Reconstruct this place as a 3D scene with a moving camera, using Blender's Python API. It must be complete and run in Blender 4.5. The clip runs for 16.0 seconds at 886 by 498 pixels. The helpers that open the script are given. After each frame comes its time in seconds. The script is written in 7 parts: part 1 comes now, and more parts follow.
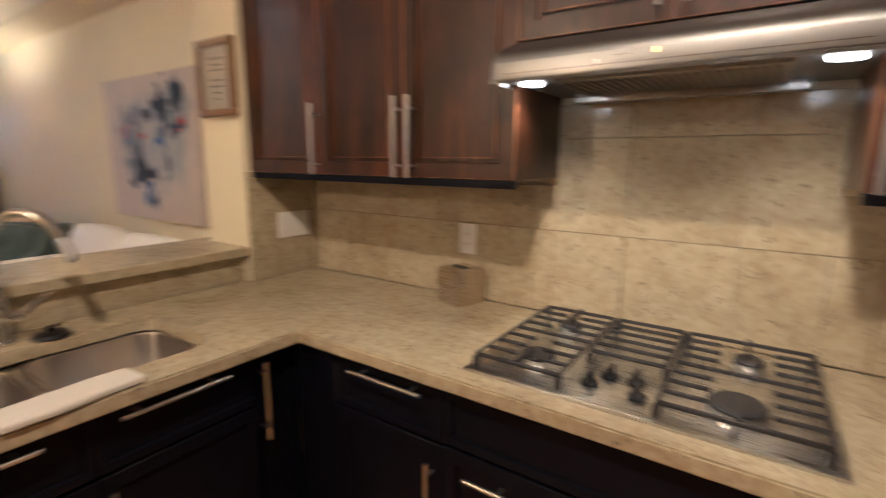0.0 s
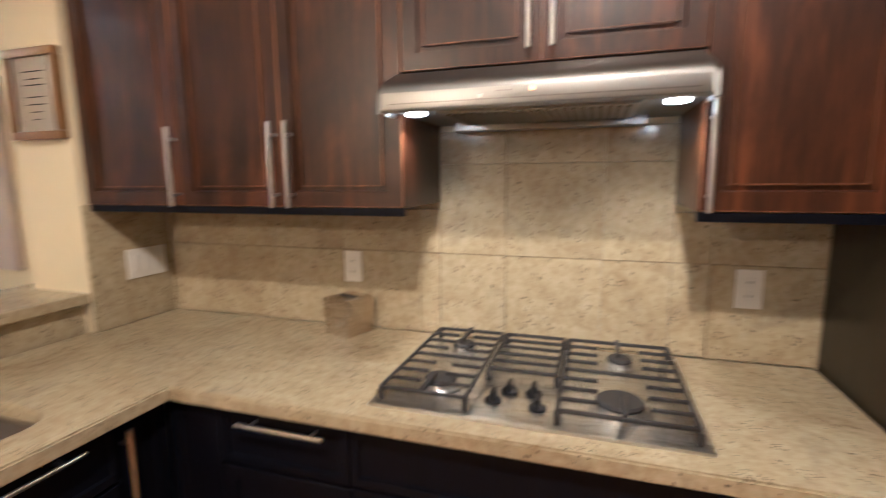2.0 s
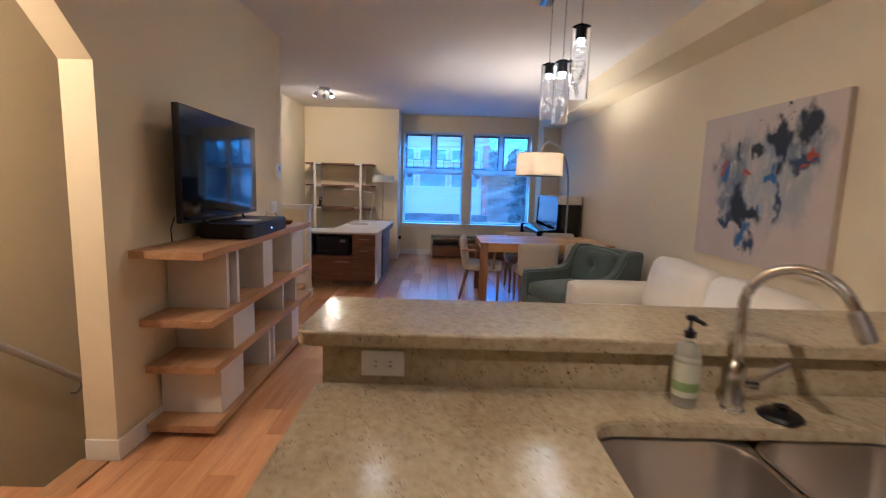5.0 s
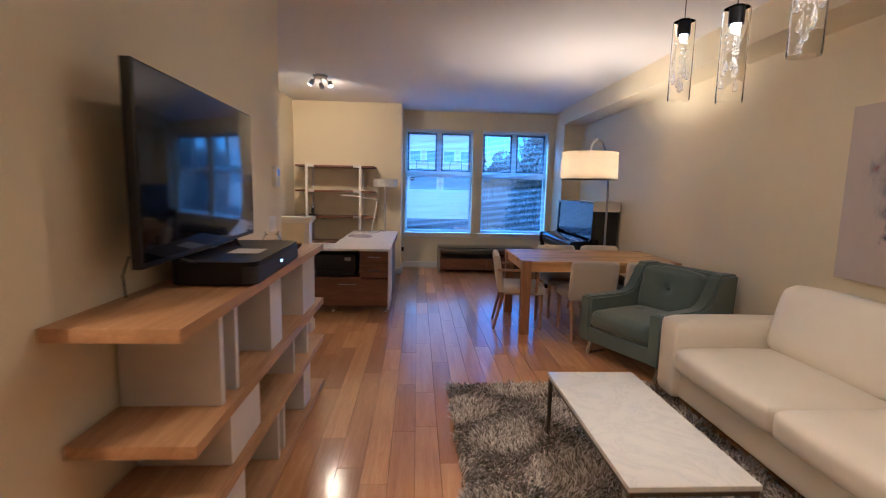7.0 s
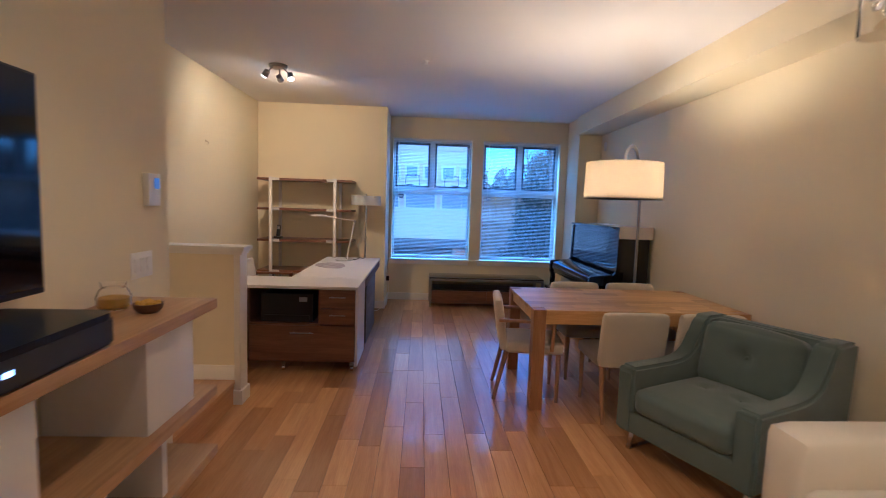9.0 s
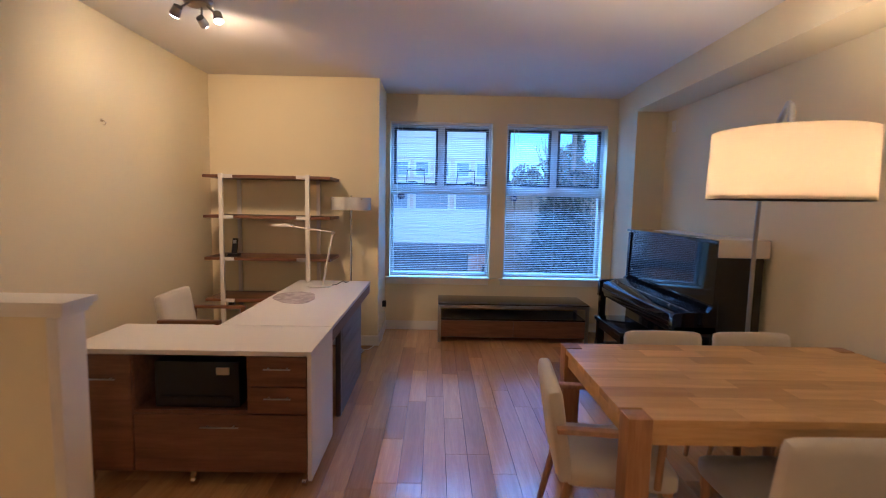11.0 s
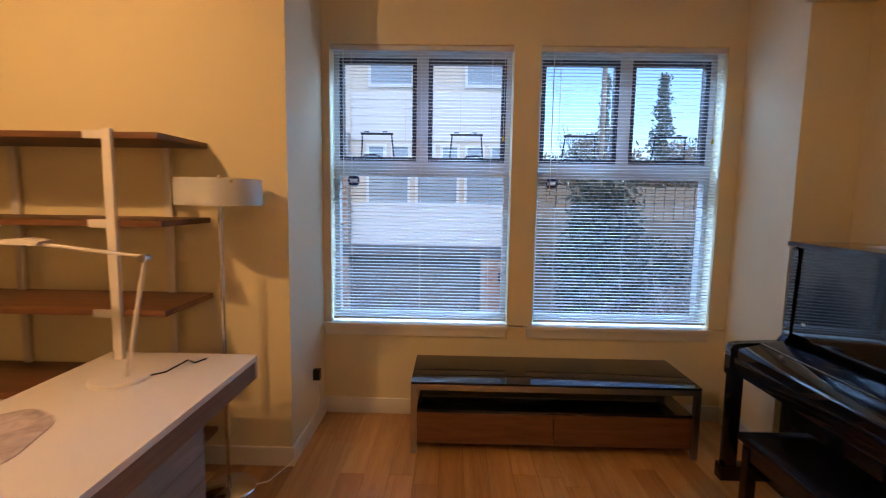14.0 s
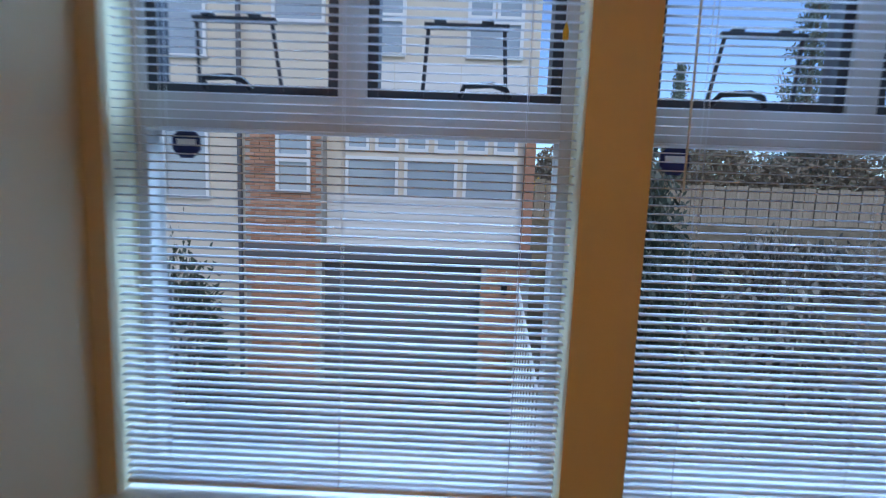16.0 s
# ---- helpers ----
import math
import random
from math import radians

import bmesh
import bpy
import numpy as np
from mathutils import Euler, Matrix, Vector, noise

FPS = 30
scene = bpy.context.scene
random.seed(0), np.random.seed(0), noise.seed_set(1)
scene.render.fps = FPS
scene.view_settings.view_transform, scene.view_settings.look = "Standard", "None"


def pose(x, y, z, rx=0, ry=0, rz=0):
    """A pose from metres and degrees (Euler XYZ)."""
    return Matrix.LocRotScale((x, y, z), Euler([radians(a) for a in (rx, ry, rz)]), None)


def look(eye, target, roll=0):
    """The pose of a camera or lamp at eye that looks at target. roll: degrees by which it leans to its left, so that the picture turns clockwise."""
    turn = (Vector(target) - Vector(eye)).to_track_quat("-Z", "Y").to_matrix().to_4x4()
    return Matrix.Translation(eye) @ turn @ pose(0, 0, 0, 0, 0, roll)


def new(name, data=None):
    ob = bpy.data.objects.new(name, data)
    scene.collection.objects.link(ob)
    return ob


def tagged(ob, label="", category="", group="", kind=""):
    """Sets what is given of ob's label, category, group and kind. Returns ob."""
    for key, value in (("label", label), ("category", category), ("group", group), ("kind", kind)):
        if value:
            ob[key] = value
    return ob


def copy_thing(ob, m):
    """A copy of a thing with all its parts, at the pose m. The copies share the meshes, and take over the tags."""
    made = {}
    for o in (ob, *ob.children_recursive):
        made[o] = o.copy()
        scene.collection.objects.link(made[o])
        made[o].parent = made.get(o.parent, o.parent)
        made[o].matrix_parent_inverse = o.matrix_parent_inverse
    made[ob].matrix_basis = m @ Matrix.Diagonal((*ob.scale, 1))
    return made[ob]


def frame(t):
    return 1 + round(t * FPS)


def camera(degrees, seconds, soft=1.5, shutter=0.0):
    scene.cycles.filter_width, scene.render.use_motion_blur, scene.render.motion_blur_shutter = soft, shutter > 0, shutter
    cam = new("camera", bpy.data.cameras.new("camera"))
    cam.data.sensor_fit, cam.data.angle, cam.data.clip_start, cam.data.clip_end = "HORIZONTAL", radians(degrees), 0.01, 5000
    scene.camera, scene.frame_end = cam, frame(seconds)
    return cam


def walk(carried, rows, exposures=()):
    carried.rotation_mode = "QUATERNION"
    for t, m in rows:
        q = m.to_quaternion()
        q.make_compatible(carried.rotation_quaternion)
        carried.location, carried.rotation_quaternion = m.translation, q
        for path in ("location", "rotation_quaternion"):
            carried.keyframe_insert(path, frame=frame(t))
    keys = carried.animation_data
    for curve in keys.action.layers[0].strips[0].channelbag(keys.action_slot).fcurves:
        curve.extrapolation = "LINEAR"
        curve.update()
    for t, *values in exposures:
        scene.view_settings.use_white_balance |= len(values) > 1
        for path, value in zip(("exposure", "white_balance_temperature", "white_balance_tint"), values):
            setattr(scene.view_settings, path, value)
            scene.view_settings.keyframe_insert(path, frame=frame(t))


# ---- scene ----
cam = camera(86.0, 16.0, soft=1.0, shutter=0.5)
PATH = [
    (0, (0.009, 0.067, 1.442), (-1.099, 1.69, 1.073), 0.5),
    (0.5, (-0.003, 0.087, 1.466), (-0.43, 1.997, 1.051), -0.8),
    (1, (-0.009, 0.091, 1.542), (-0.3, 2.051, 1.269), -1.2),
    (1.5, (-0.02, 0.089, 1.556), (-0.306, 2.054, 1.323), -1.2),
    (2, (-0.068, 0.044, 1.468), (-0.675, 1.927, 1.173), -0.5),
    (2.5, (-0.014, 0.004, 1.442), (-1.31, 1.499, 1.148), 0.7),
    (3, (0.003, -0.053, 1.459), (-1.745, 0.866, 1.147), 0.3),
    (3.5, (0.012, -0.097, 1.457), (-1.899, 0.402, 1.142), 1.1),
    (4, (-0.086, -0.145, 1.439), (-2.047, 0.108, 1.133), 1.3),
    (4.5, (-0.321, -0.241, 1.456), (-2.296, -0.102, 1.168), 1.3),
    (5, (-0.603, -0.322, 1.455), (-2.585, -0.31, 1.188), 1.7),
    (5.2, (-0.709, -0.372, 1.465), (-2.693, -0.381, 1.207), 1.9),
    (5.8, (-1.0, -0.62, 1.468), (-2.984, -0.62, 1.216), 1.7),
    (6.2, (-1.17, -0.83, 1.472), (-3.152, -0.79, 1.222), 1.5),
    (6.7, (-1.50, -0.93, 1.478), (-3.48, -0.84, 1.228), 1.4),
    (7.3, (-1.92, -0.852, 1.484), (-3.899, -0.71, 1.234), 1.3),
    (7.5, (-2.049, -0.876, 1.471), (-4.027, -0.7, 1.238), 1.4),
    (8, (-2.307, -0.814, 1.473), (-4.285, -0.6, 1.266), 1.6),
    (8.5, (-2.642, -0.775, 1.502), (-4.625, -0.593, 1.316), 1.4),
    (9, (-3.005, -0.673, 1.507), (-4.994, -0.575, 1.324), 1.9),
    (9.2, (-3.173, -0.623, 1.513), (-5.162, -0.548, 1.32), 1.3),
    (11.3, (-4.943, -0.529, 1.559), (-6.934, -0.505, 1.37), 1.1),
    (11.5, (-5.107, -0.494, 1.556), (-7.098, -0.477, 1.368), 1.0),
    (12, (-5.54, -0.415, 1.555), (-7.53, -0.437, 1.359), 0.9),
    (12.5, (-5.934, -0.31, 1.572), (-7.921, -0.399, 1.357), 1.0),
    (13, (-6.332, -0.341, 1.546), (-8.318, -0.437, 1.337), 0.9),
    (13.5, (-6.77, -0.302, 1.539), (-8.758, -0.386, 1.333), 1.0),
    (14, (-7.236, -0.283, 1.524), (-9.224, -0.323, 1.312), 0.9),
    (14.5, (-7.752, -0.254, 1.516), (-9.738, -0.278, 1.285), 1.0),
    (15, (-8.291, -0.246, 1.558), (-10.273, -0.28, 1.296), 1.7),
    (15.5, (-8.803, -0.243, 1.575), (-10.780, -0.303, 1.286), 1.7),
    (16, (-9.253, -0.22, 1.526), (-11.239, -0.252, 1.289), 2.1),
]
EXPOSURES = [(0.0, 1.75, 3950, 7), (1.0, 2.15, 3900, 6), (2.0, 2.05, 3750, 6), (3.0, 1.68, 3500, 6), (4.0, 1.6, 3700, 7), (5.0, 1.42, 3820, 7), (8.0, 1.36, 4080, 9), (9.0, 1.32, 4150, 9), (11.5, 1.33, 4750, 13), (12.5, 1.28, 5350, 17), (13.5, 1.35, 6450, 18), (14.5, 1.28, 7050, 16), (15.0, 1.22, 7050, 15), (15.5, 1.08, 7050, 14), (16.0, 0.7, 7050, 14)]
walk(cam, [(t, look(eye, target, roll)) for t, eye, target, roll in PATH], EXPOSURES)

# ---- light and exposure ----
world = bpy.data.worlds.new("dusk_sky")
scene.world = world
world.use_nodes = True
wn = world.node_tree
sky = wn.nodes.new("ShaderNodeTexSky")
sky.sky_type, sky.sun_disc = "NISHITA", False
sky.sun_elevation, sky.sun_rotation = radians(32), radians(120)
sky.ozone_density, sky.dust_density = 5.0, 0.3
hue = wn.nodes.new("ShaderNodeMix")
hue.data_type, hue.blend_type = "RGBA", "MULTIPLY"
hue.inputs[0].default_value = 1.0
hue.inputs[7].default_value = (0.70, 0.88, 1.13, 1)
wn.links.new(sky.outputs[0], hue.inputs[6])
wn.links.new(hue.outputs[2], wn.nodes["Background"].inputs[0])
wn.nodes["Background"].inputs[1].default_value = 0.108


def lamp(name, kind, energy, colour, at, aim=None, size=0.05, angle=120, blend=0.6):
    data = bpy.data.lights.new(name, kind)
    data.energy, data.color = energy, colour
    if kind == "AREA":
        data.shape, data.size = "DISK", size
    else:
        data.shadow_soft_size = size
    if kind == "SPOT":
        data.spot_size, data.spot_blend = radians(angle), blend
    ob = new(name, data)
    ob.matrix_world = look(at, aim if aim else (at[0], at[1], at[2] - 1))
    return ob


sun_data = bpy.data.lights.new("sun", "SUN")
sun_data.energy, sun_data.angle, sun_data.color = 0.9, radians(30), (0.82, 0.91, 1.0)
sun_ob = new("sun", sun_data)
sun_ob.matrix_world = look((10, 4.5, 9), (0, 0, 0))
# area lamps added outside the two windows, standing in for open sky
for wy in (-0.50, 0.87):
    lamp("window_sky_light", "AREA", 98, (0.28, 0.56, 1.0), (-12.0, wy, 4.05), (-9.5, wy, 0.9), size=2.0)

WARM = (1.0, 0.56, 0.23)
SOFT = (1.0, 0.60, 0.28)
# last entry: unseen downlight added to brighten the living area
DOWNLIGHTS = [(-1.15, -0.55), (-0.1, -0.28), (0.75, -0.55), (-4.2, -0.8)]
for (dx, dy), watts, tip in zip(DOWNLIGHTS, (3, 50, 3, 13), (0.0, 0.75, 0.3, 0.0)):
    lamp("downlight_lamp", "SPOT", watts, WARM, (dx, dy, 2.80), (dx, dy + tip, 1.80), size=0.035, angle=118, blend=0.5)
PENDANTS = [(-4.131, 0.418, 2.305), (-3.725, 0.418, 2.225), (-3.342, 0.418, 2.315)]
for px_, py_, pz_ in PENDANTS:
    lamp("pendant_lamp", "POINT", 12, SOFT, (px_, py_, pz_ - 0.05), size=0.02)
    lamp("pendant_beam", "SPOT", 6, SOFT, (px_, py_, pz_ - 0.09), size=0.02, angle=125, blend=1.0)
lamp("arc_lamp_bulb", "POINT", 24, SOFT, (-6.68, 0.9, 1.72), size=0.09)
TRACK = [((-7.85, -2.24, 2.70), (-8.3, -2.9, 2.0)), ((-8.02, -2.12, 2.70), (-9.6, -2.0, 1.9)), ((-7.95, -2.0, 2.70), (-7.6, -1.5, 0.8))]
for (at_, aim_), watts in zip(TRACK, (9, 24, 28)):
    lamp("track_lamp", "SPOT", watts, WARM, at_, aim_, size=0.02, angle=155, blend=1.0)
for hx in (-0.535, 0.10):
    lamp("hood_lamp", "SPOT", 2.5, (1.0, 0.60, 0.28), (hx, 1.27, 1.622), (hx, 1.36, 0.6), size=0.02, angle=125, blend=0.7)
# unseen point light without a fixture, added to brighten the stair wall
lamp("stair_fill_light", "POINT", 28, WARM, (-1.9, -2.55, 2.3), size=0.06)

# ---- materials ----


def material(name, colour, rough=0.5, metal=0.0, **extra):
    """A node material; returns it with its tree, shader and texture coordinates."""
    m = bpy.data.materials.new(name)
    m.use_nodes = True
    nt = m.node_tree
    b = nt.nodes["Principled BSDF"]
    b.inputs["Base Color"].default_value = (*colour, 1)
    b.inputs["Roughness"].default_value, b.inputs["Metallic"].default_value = rough, metal
    for key, value in extra.items():
        b.inputs[key.replace("_", " ")].default_value = value
    return m


def coords(nt, scale=(1, 1, 1), jitter=False):
    tc = nt.nodes.new("ShaderNodeTexCoord")
    mp = nt.nodes.new("ShaderNodeMapping")
    mp.inputs["Scale"].default_value = scale
    src = tc.outputs["Object"]
    if jitter:
        info = nt.nodes.new("ShaderNodeObjectInfo")
        mul = nt.nodes.new("ShaderNodeVectorMath")
        mul.operation = "SCALE"
        mul.inputs[0].default_value = (17.0, 9.0, 23.0)
        nt.links.new(info.outputs["Random"], mul.inputs["Scale"])
        add = nt.nodes.new("ShaderNodeVectorMath")
        nt.links.new(src, add.inputs[0])
        nt.links.new(mul.outputs[0], add.inputs[1])
        src = add.outputs[0]
    nt.links.new(src, mp.inputs["Vector"])
    return mp.outputs[0]


def noise_tex(nt, vec, scale, detail=4, rough=0.6, distort=0.0):
    n = nt.nodes.new("ShaderNodeTexNoise")
    n.inputs["Scale"].default_value, n.inputs["Detail"].default_value = scale, detail
    n.inputs["Roughness"].default_value, n.inputs["Distortion"].default_value = rough, distort
    nt.links.new(vec, n.inputs["Vector"])
    return n.outputs["Fac"]


def ramp(nt, fac, stops):
    r = nt.nodes.new("ShaderNodeValToRGB")
    el = r.color_ramp.elements
    while len(el) < len(stops):
        el.new(0.5)
    for e, (p, c) in zip(el, stops):
        e.position, e.color = p, (*c, 1)
    nt.links.new(fac, r.inputs[0])
    return r.outputs[0]


def mix(nt, fac, a, b, mode="MIX"):
    n = nt.nodes.new("ShaderNodeMix")
    n.data_type, n.blend_type = "RGBA", mode
    for value, i in ((fac, 0), (a, 6), (b, 7)):
        if isinstance(value, (int, float)):
            n.inputs[i].default_value = value
        elif isinstance(value, tuple):
            n.inputs[i].default_value = (*value, 1)
        else:
            nt.links.new(value, n.inputs[i])
    return n.outputs[2]


def bump(m, height, strength, distance):
    nt = m.node_tree
    b = nt.nodes.new("ShaderNodeBump")
    b.inputs["Strength"].default_value, b.inputs["Distance"].default_value = strength, distance
    nt.links.new(height, b.inputs["Height"])
    nt.links.new(b.outputs[0], nt.nodes["Principled BSDF"].inputs["Normal"])


def paint(m, colour):
    m.node_tree.links.new(colour, m.node_tree.nodes["Principled BSDF"].inputs["Base Color"])


def rough_of(m, fac):
    m.node_tree.links.new(fac, m.node_tree.nodes["Principled BSDF"].inputs["Roughness"])


def span(nt, fac, lo, hi):
    r = nt.nodes.new("ShaderNodeMapRange")
    r.inputs["To Min"].default_value, r.inputs["To Max"].default_value = lo, hi
    nt.links.new(fac, r.inputs["Value"])
    return r.outputs[0]


def plaster(name, a, b, rough=0.75):
    m = material(name, a, rough)
    nt = m.node_tree
    v = coords(nt)
    paint(m, mix(nt, noise_tex(nt, v, 1.3, 5), a, b))
    bump(m, noise_tex(nt, v, 160, 3), 0.12, 0.004)
    return m


def wood(name, dark, mid, light, along="x", rough=0.4, scale=1.0, coat=0.0, tint=False):
    """Grain drawn out along one axis, with a per-piece shift of tone where tint is set."""
    m = material(name, mid, rough)
    nt = m.node_tree
    k = {"x": (1.1, 16, 16), "y": (16, 1.1, 16), "z": (16, 16, 1.1)}[along]
    v = coords(nt, tuple(scale * q for q in k), jitter=True)
    broad = noise_tex(nt, v, 1.0, 5, 0.62, 0.9)
    fine = noise_tex(nt, v, 7.0, 4, 0.7, 0.2)
    c = ramp(nt, broad, [(0.30, dark), (0.52, mid), (0.72, light)])
    c = mix(nt, 0.35, c, ramp(nt, fine, [(0.3, dark), (0.7, light)]), "MIX")
    if tint:
        info = nt.nodes.new("ShaderNodeObjectInfo")
        c = mix(nt, 1.0, c, ramp(nt, info.outputs["Random"], [(0.0, (0.70, 0.63, 0.56)), (0.35, (0.92, 0.88, 0.84)), (0.7, (1.0, 0.99, 0.98)), (1.0, (1.15, 1.15, 1.13))]), "MULTIPLY")
    paint(m, c)
    rough_of(m, span(nt, fine, rough - 0.08, rough + 0.12))
    bump(m, fine, 0.15, 0.002)
    if coat:
        m.node_tree.nodes["Principled BSDF"].inputs["Coat Weight"].default_value = coat
        m.node_tree.nodes["Principled BSDF"].inputs["Coat Roughness"].default_value = 0.14
    return m


def fabric(name, a, b, weave=700, rough=0.9, sheen=0.3):
    m = material(name, a, rough, Sheen_Weight=sheen)
    nt = m.node_tree
    v = coords(nt)
    c = mix(nt, noise_tex(nt, v, 9, 4), a, b)
    w = noise_tex(nt, v, weave, 2)
    paint(m, mix(nt, 0.3, c, ramp(nt, w, [(0.35, tuple(0.55 * q for q in a)), (0.65, b)])))
    bump(m, w, 0.35, 0.002)
    return m


def granite(name):
    m = material(name, (0.55, 0.46, 0.33), 0.16)
    nt = m.node_tree
    v = coords(nt, jitter=True)
    cloud = noise_tex(nt, v, 3.2, 6, 0.6, 0.8)
    grain = noise_tex(nt, v, 42, 5, 0.7)
    c = ramp(nt, cloud, [(0.28, (0.27, 0.195, 0.10)), (0.42, (0.47, 0.385, 0.22)), (0.58, (0.57, 0.49, 0.31)), (0.70, (0.34, 0.30, 0.21)), (0.80, (0.47, 0.40, 0.25))])
    c = mix(nt, 0.45, c, ramp(nt, grain, [(0.33, (0.27, 0.21, 0.12)), (0.5, (0.47, 0.40, 0.26)), (0.66, (0.60, 0.53, 0.385))]))
    vo = nt.nodes.new("ShaderNodeTexVoronoi")
    vo.inputs["Scale"].default_value = 98
    nt.links.new(coords(nt, (1.3, 1.3, 0.62), jitter=True), vo.inputs["Vector"])
    gate = ramp(nt, noise_tex(nt, v, 26, 3, 0.7), [(0.51, (0, 0, 0)), (0.60, (1, 1, 1))])
    fleck = ramp(nt, vo.outputs["Distance"], [(0.23, (1, 1, 1)), (0.31, (0, 0, 0))])
    both = mix(nt, 1.0, gate, fleck, "MULTIPLY")
    c = mix(nt, 1.0, c, (0.93, 0.925, 0.89), "MULTIPLY")
    paint(m, mix(nt, both, c, (0.05, 0.042, 0.034)))
    rough_of(m, span(nt, grain, 0.10, 0.24))
    return m


def steel(name, base=(0.42, 0.415, 0.405), rough=0.30, along=(2, 90, 90)):
    m = material(name, base, rough, 1.0)
    nt = m.node_tree
    n = noise_tex(nt, coords(nt, along), 9, 4)
    rough_of(m, span(nt, n, rough - 0.07, rough + 0.12))
    bump(m, n, 0.05, 0.001)
    return m


M_WALL = plaster("wall_paint", (0.78, 0.69, 0.46), (0.75, 0.66, 0.435))
M_CEIL = plaster("ceiling_paint", (0.74, 0.71, 0.67), (0.71, 0.68, 0.64), 0.85)
M_TRIM = material("trim_paint", (0.80, 0.77, 0.71), 0.4)
M_OAK = wood("oak_floor", (0.45, 0.215, 0.064), (0.60, 0.318, 0.108), (0.72, 0.43, 0.175), "x", 0.34, 1.0, 0.85, True)
M_OAK.node_tree.nodes["Principled BSDF"].inputs["Specular IOR Level"].default_value = 0.25
M_SUB = material("subfloor", (0.12, 0.06, 0.03), 0.8)
M_GRAN = granite("granite")
M_CHERRY = wood("dark_cherry", (0.006, 0.0024, 0.001), (0.024, 0.008, 0.0025), (0.120, 0.040, 0.009), "z", 0.36, 0.8, 0.3)
_nt = M_CHERRY.node_tree
_src = _nt.nodes["Principled BSDF"].inputs["Base Color"].links[0].from_socket
paint(M_CHERRY, mix(_nt, 1.0, _src, ramp(_nt, noise_tex(_nt, coords(_nt, (1, 1, 0.6)), 3.4, 5, 0.65, 0.7), [(0.30, (0.32, 0.28, 0.26)), (0.50, (1.0, 0.95, 0.9)), (0.68, (1.9, 1.78, 1.6))]), "MULTIPLY"))
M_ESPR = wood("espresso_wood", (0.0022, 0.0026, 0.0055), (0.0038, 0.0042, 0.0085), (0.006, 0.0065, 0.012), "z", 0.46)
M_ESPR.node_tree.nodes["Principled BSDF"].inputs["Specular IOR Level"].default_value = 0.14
M_WORN = wood("worn_cherry_edge", (0.02, 0.007, 0.002), (0.09, 0.033, 0.010), (0.46, 0.20, 0.07), "z", 0.3)
M_STEEL = steel("brushed_steel")
M_HOOD = steel("hood_steel", (0.27, 0.265, 0.26), 0.42)
M_PULL = steel("pull_steel", (0.70, 0.69, 0.67), 0.30)
M_COOKSTEEL = steel("cooktop_steel", (0.68, 0.67, 0.65), 0.26)
M_TALL = wood("dark_stained_panel", (0.014, 0.010, 0.004), (0.022, 0.016, 0.007), (0.032, 0.024, 0.011), "z", 0.42)
M_STEELD = steel("satin_steel", (0.42, 0.41, 0.40), 0.34)
M_CHROME = material("chrome", (0.66, 0.66, 0.67), 0.08, 1.0)
M_IRON = material("cast_iron", (0.028, 0.026, 0.026), 0.55)
M_BLACK = material("black_plastic", (0.008, 0.008, 0.011), 0.35, Specular_IOR_Level=0.35)
M_GLOSS = material("black_lacquer", (0.005, 0.005, 0.007), 0.05, Coat_Weight=0.15)
M_SCREEN = material("dark_screen", (0.003, 0.003, 0.005), 0.07, IOR=1.52)
M_SHELF = wood("light_oak", (0.29, 0.155, 0.056), (0.44, 0.255, 0.10), (0.54, 0.34, 0.15), "x", 0.42)
M_WHITE = material("white_lacquer", (0.70, 0.665, 0.63), 0.35)
M_WALNUT = wood("walnut", (0.07, 0.028, 0.012), (0.155, 0.065, 0.030), (0.24, 0.11, 0.052), "y", 0.4)
M_WALNUTX = wood("walnut_panel", (0.10, 0.055, 0.032), (0.19, 0.115, 0.07), (0.27, 0.17, 0.11), "x", 0.5)
M_TABLE = wood("acacia_table", (0.50, 0.28, 0.078), (0.68, 0.42, 0.14), (0.80, 0.54, 0.22), "y", 0.36, 0.9, 0.1, True)
M_LEG = wood("chair_oak", (0.24, 0.12, 0.05), (0.40, 0.22, 0.10), (0.5, 0.3, 0.15), "z", 0.42)
M_CREAM = fabric("cream_fabric", (0.60, 0.53, 0.42), (0.68, 0.61, 0.50), 900)
M_GREYSEAT = fabric("grey_seat_fabric", (0.30, 0.27, 0.24), (0.38, 0.35, 0.31), 900)
M_TEAL = fabric("green_wool", (0.080, 0.115, 0.105), (0.125, 0.165, 0.150), 800, 0.95, 0.3)
M_LEATHER = material("cream_leather", (0.66, 0.60, 0.50), 0.42)
_nt = M_LEATHER.node_tree
bump(M_LEATHER, noise_tex(_nt, coords(_nt), 260, 4), 0.12, 0.002)
paint(M_LEATHER, mix(_nt, noise_tex(_nt, coords(_nt), 6, 4), (0.70, 0.635, 0.52), (0.78, 0.715, 0.60)))
M_MARBLE = material("white_marble", (0.8, 0.8, 0.79), 0.16)
_nt = M_MARBLE.node_tree
paint(M_MARBLE, ramp(_nt, noise_tex(_nt, coords(_nt), 2.4, 8, 0.68, 1.6), [(0.38, (0.79, 0.78, 0.76)), (0.50, (0.76, 0.755, 0.745)), (0.53, (0.69, 0.69, 0.695)), (0.56, (0.77, 0.76, 0.75)), (0.8, (0.82, 0.81, 0.79))]))
M_RUG = material("shag_pile", (0.22, 0.19, 0.16), 0.95)
_nt = M_RUG.node_tree
_g = _nt.nodes.new("ShaderNodeNewGeometry")
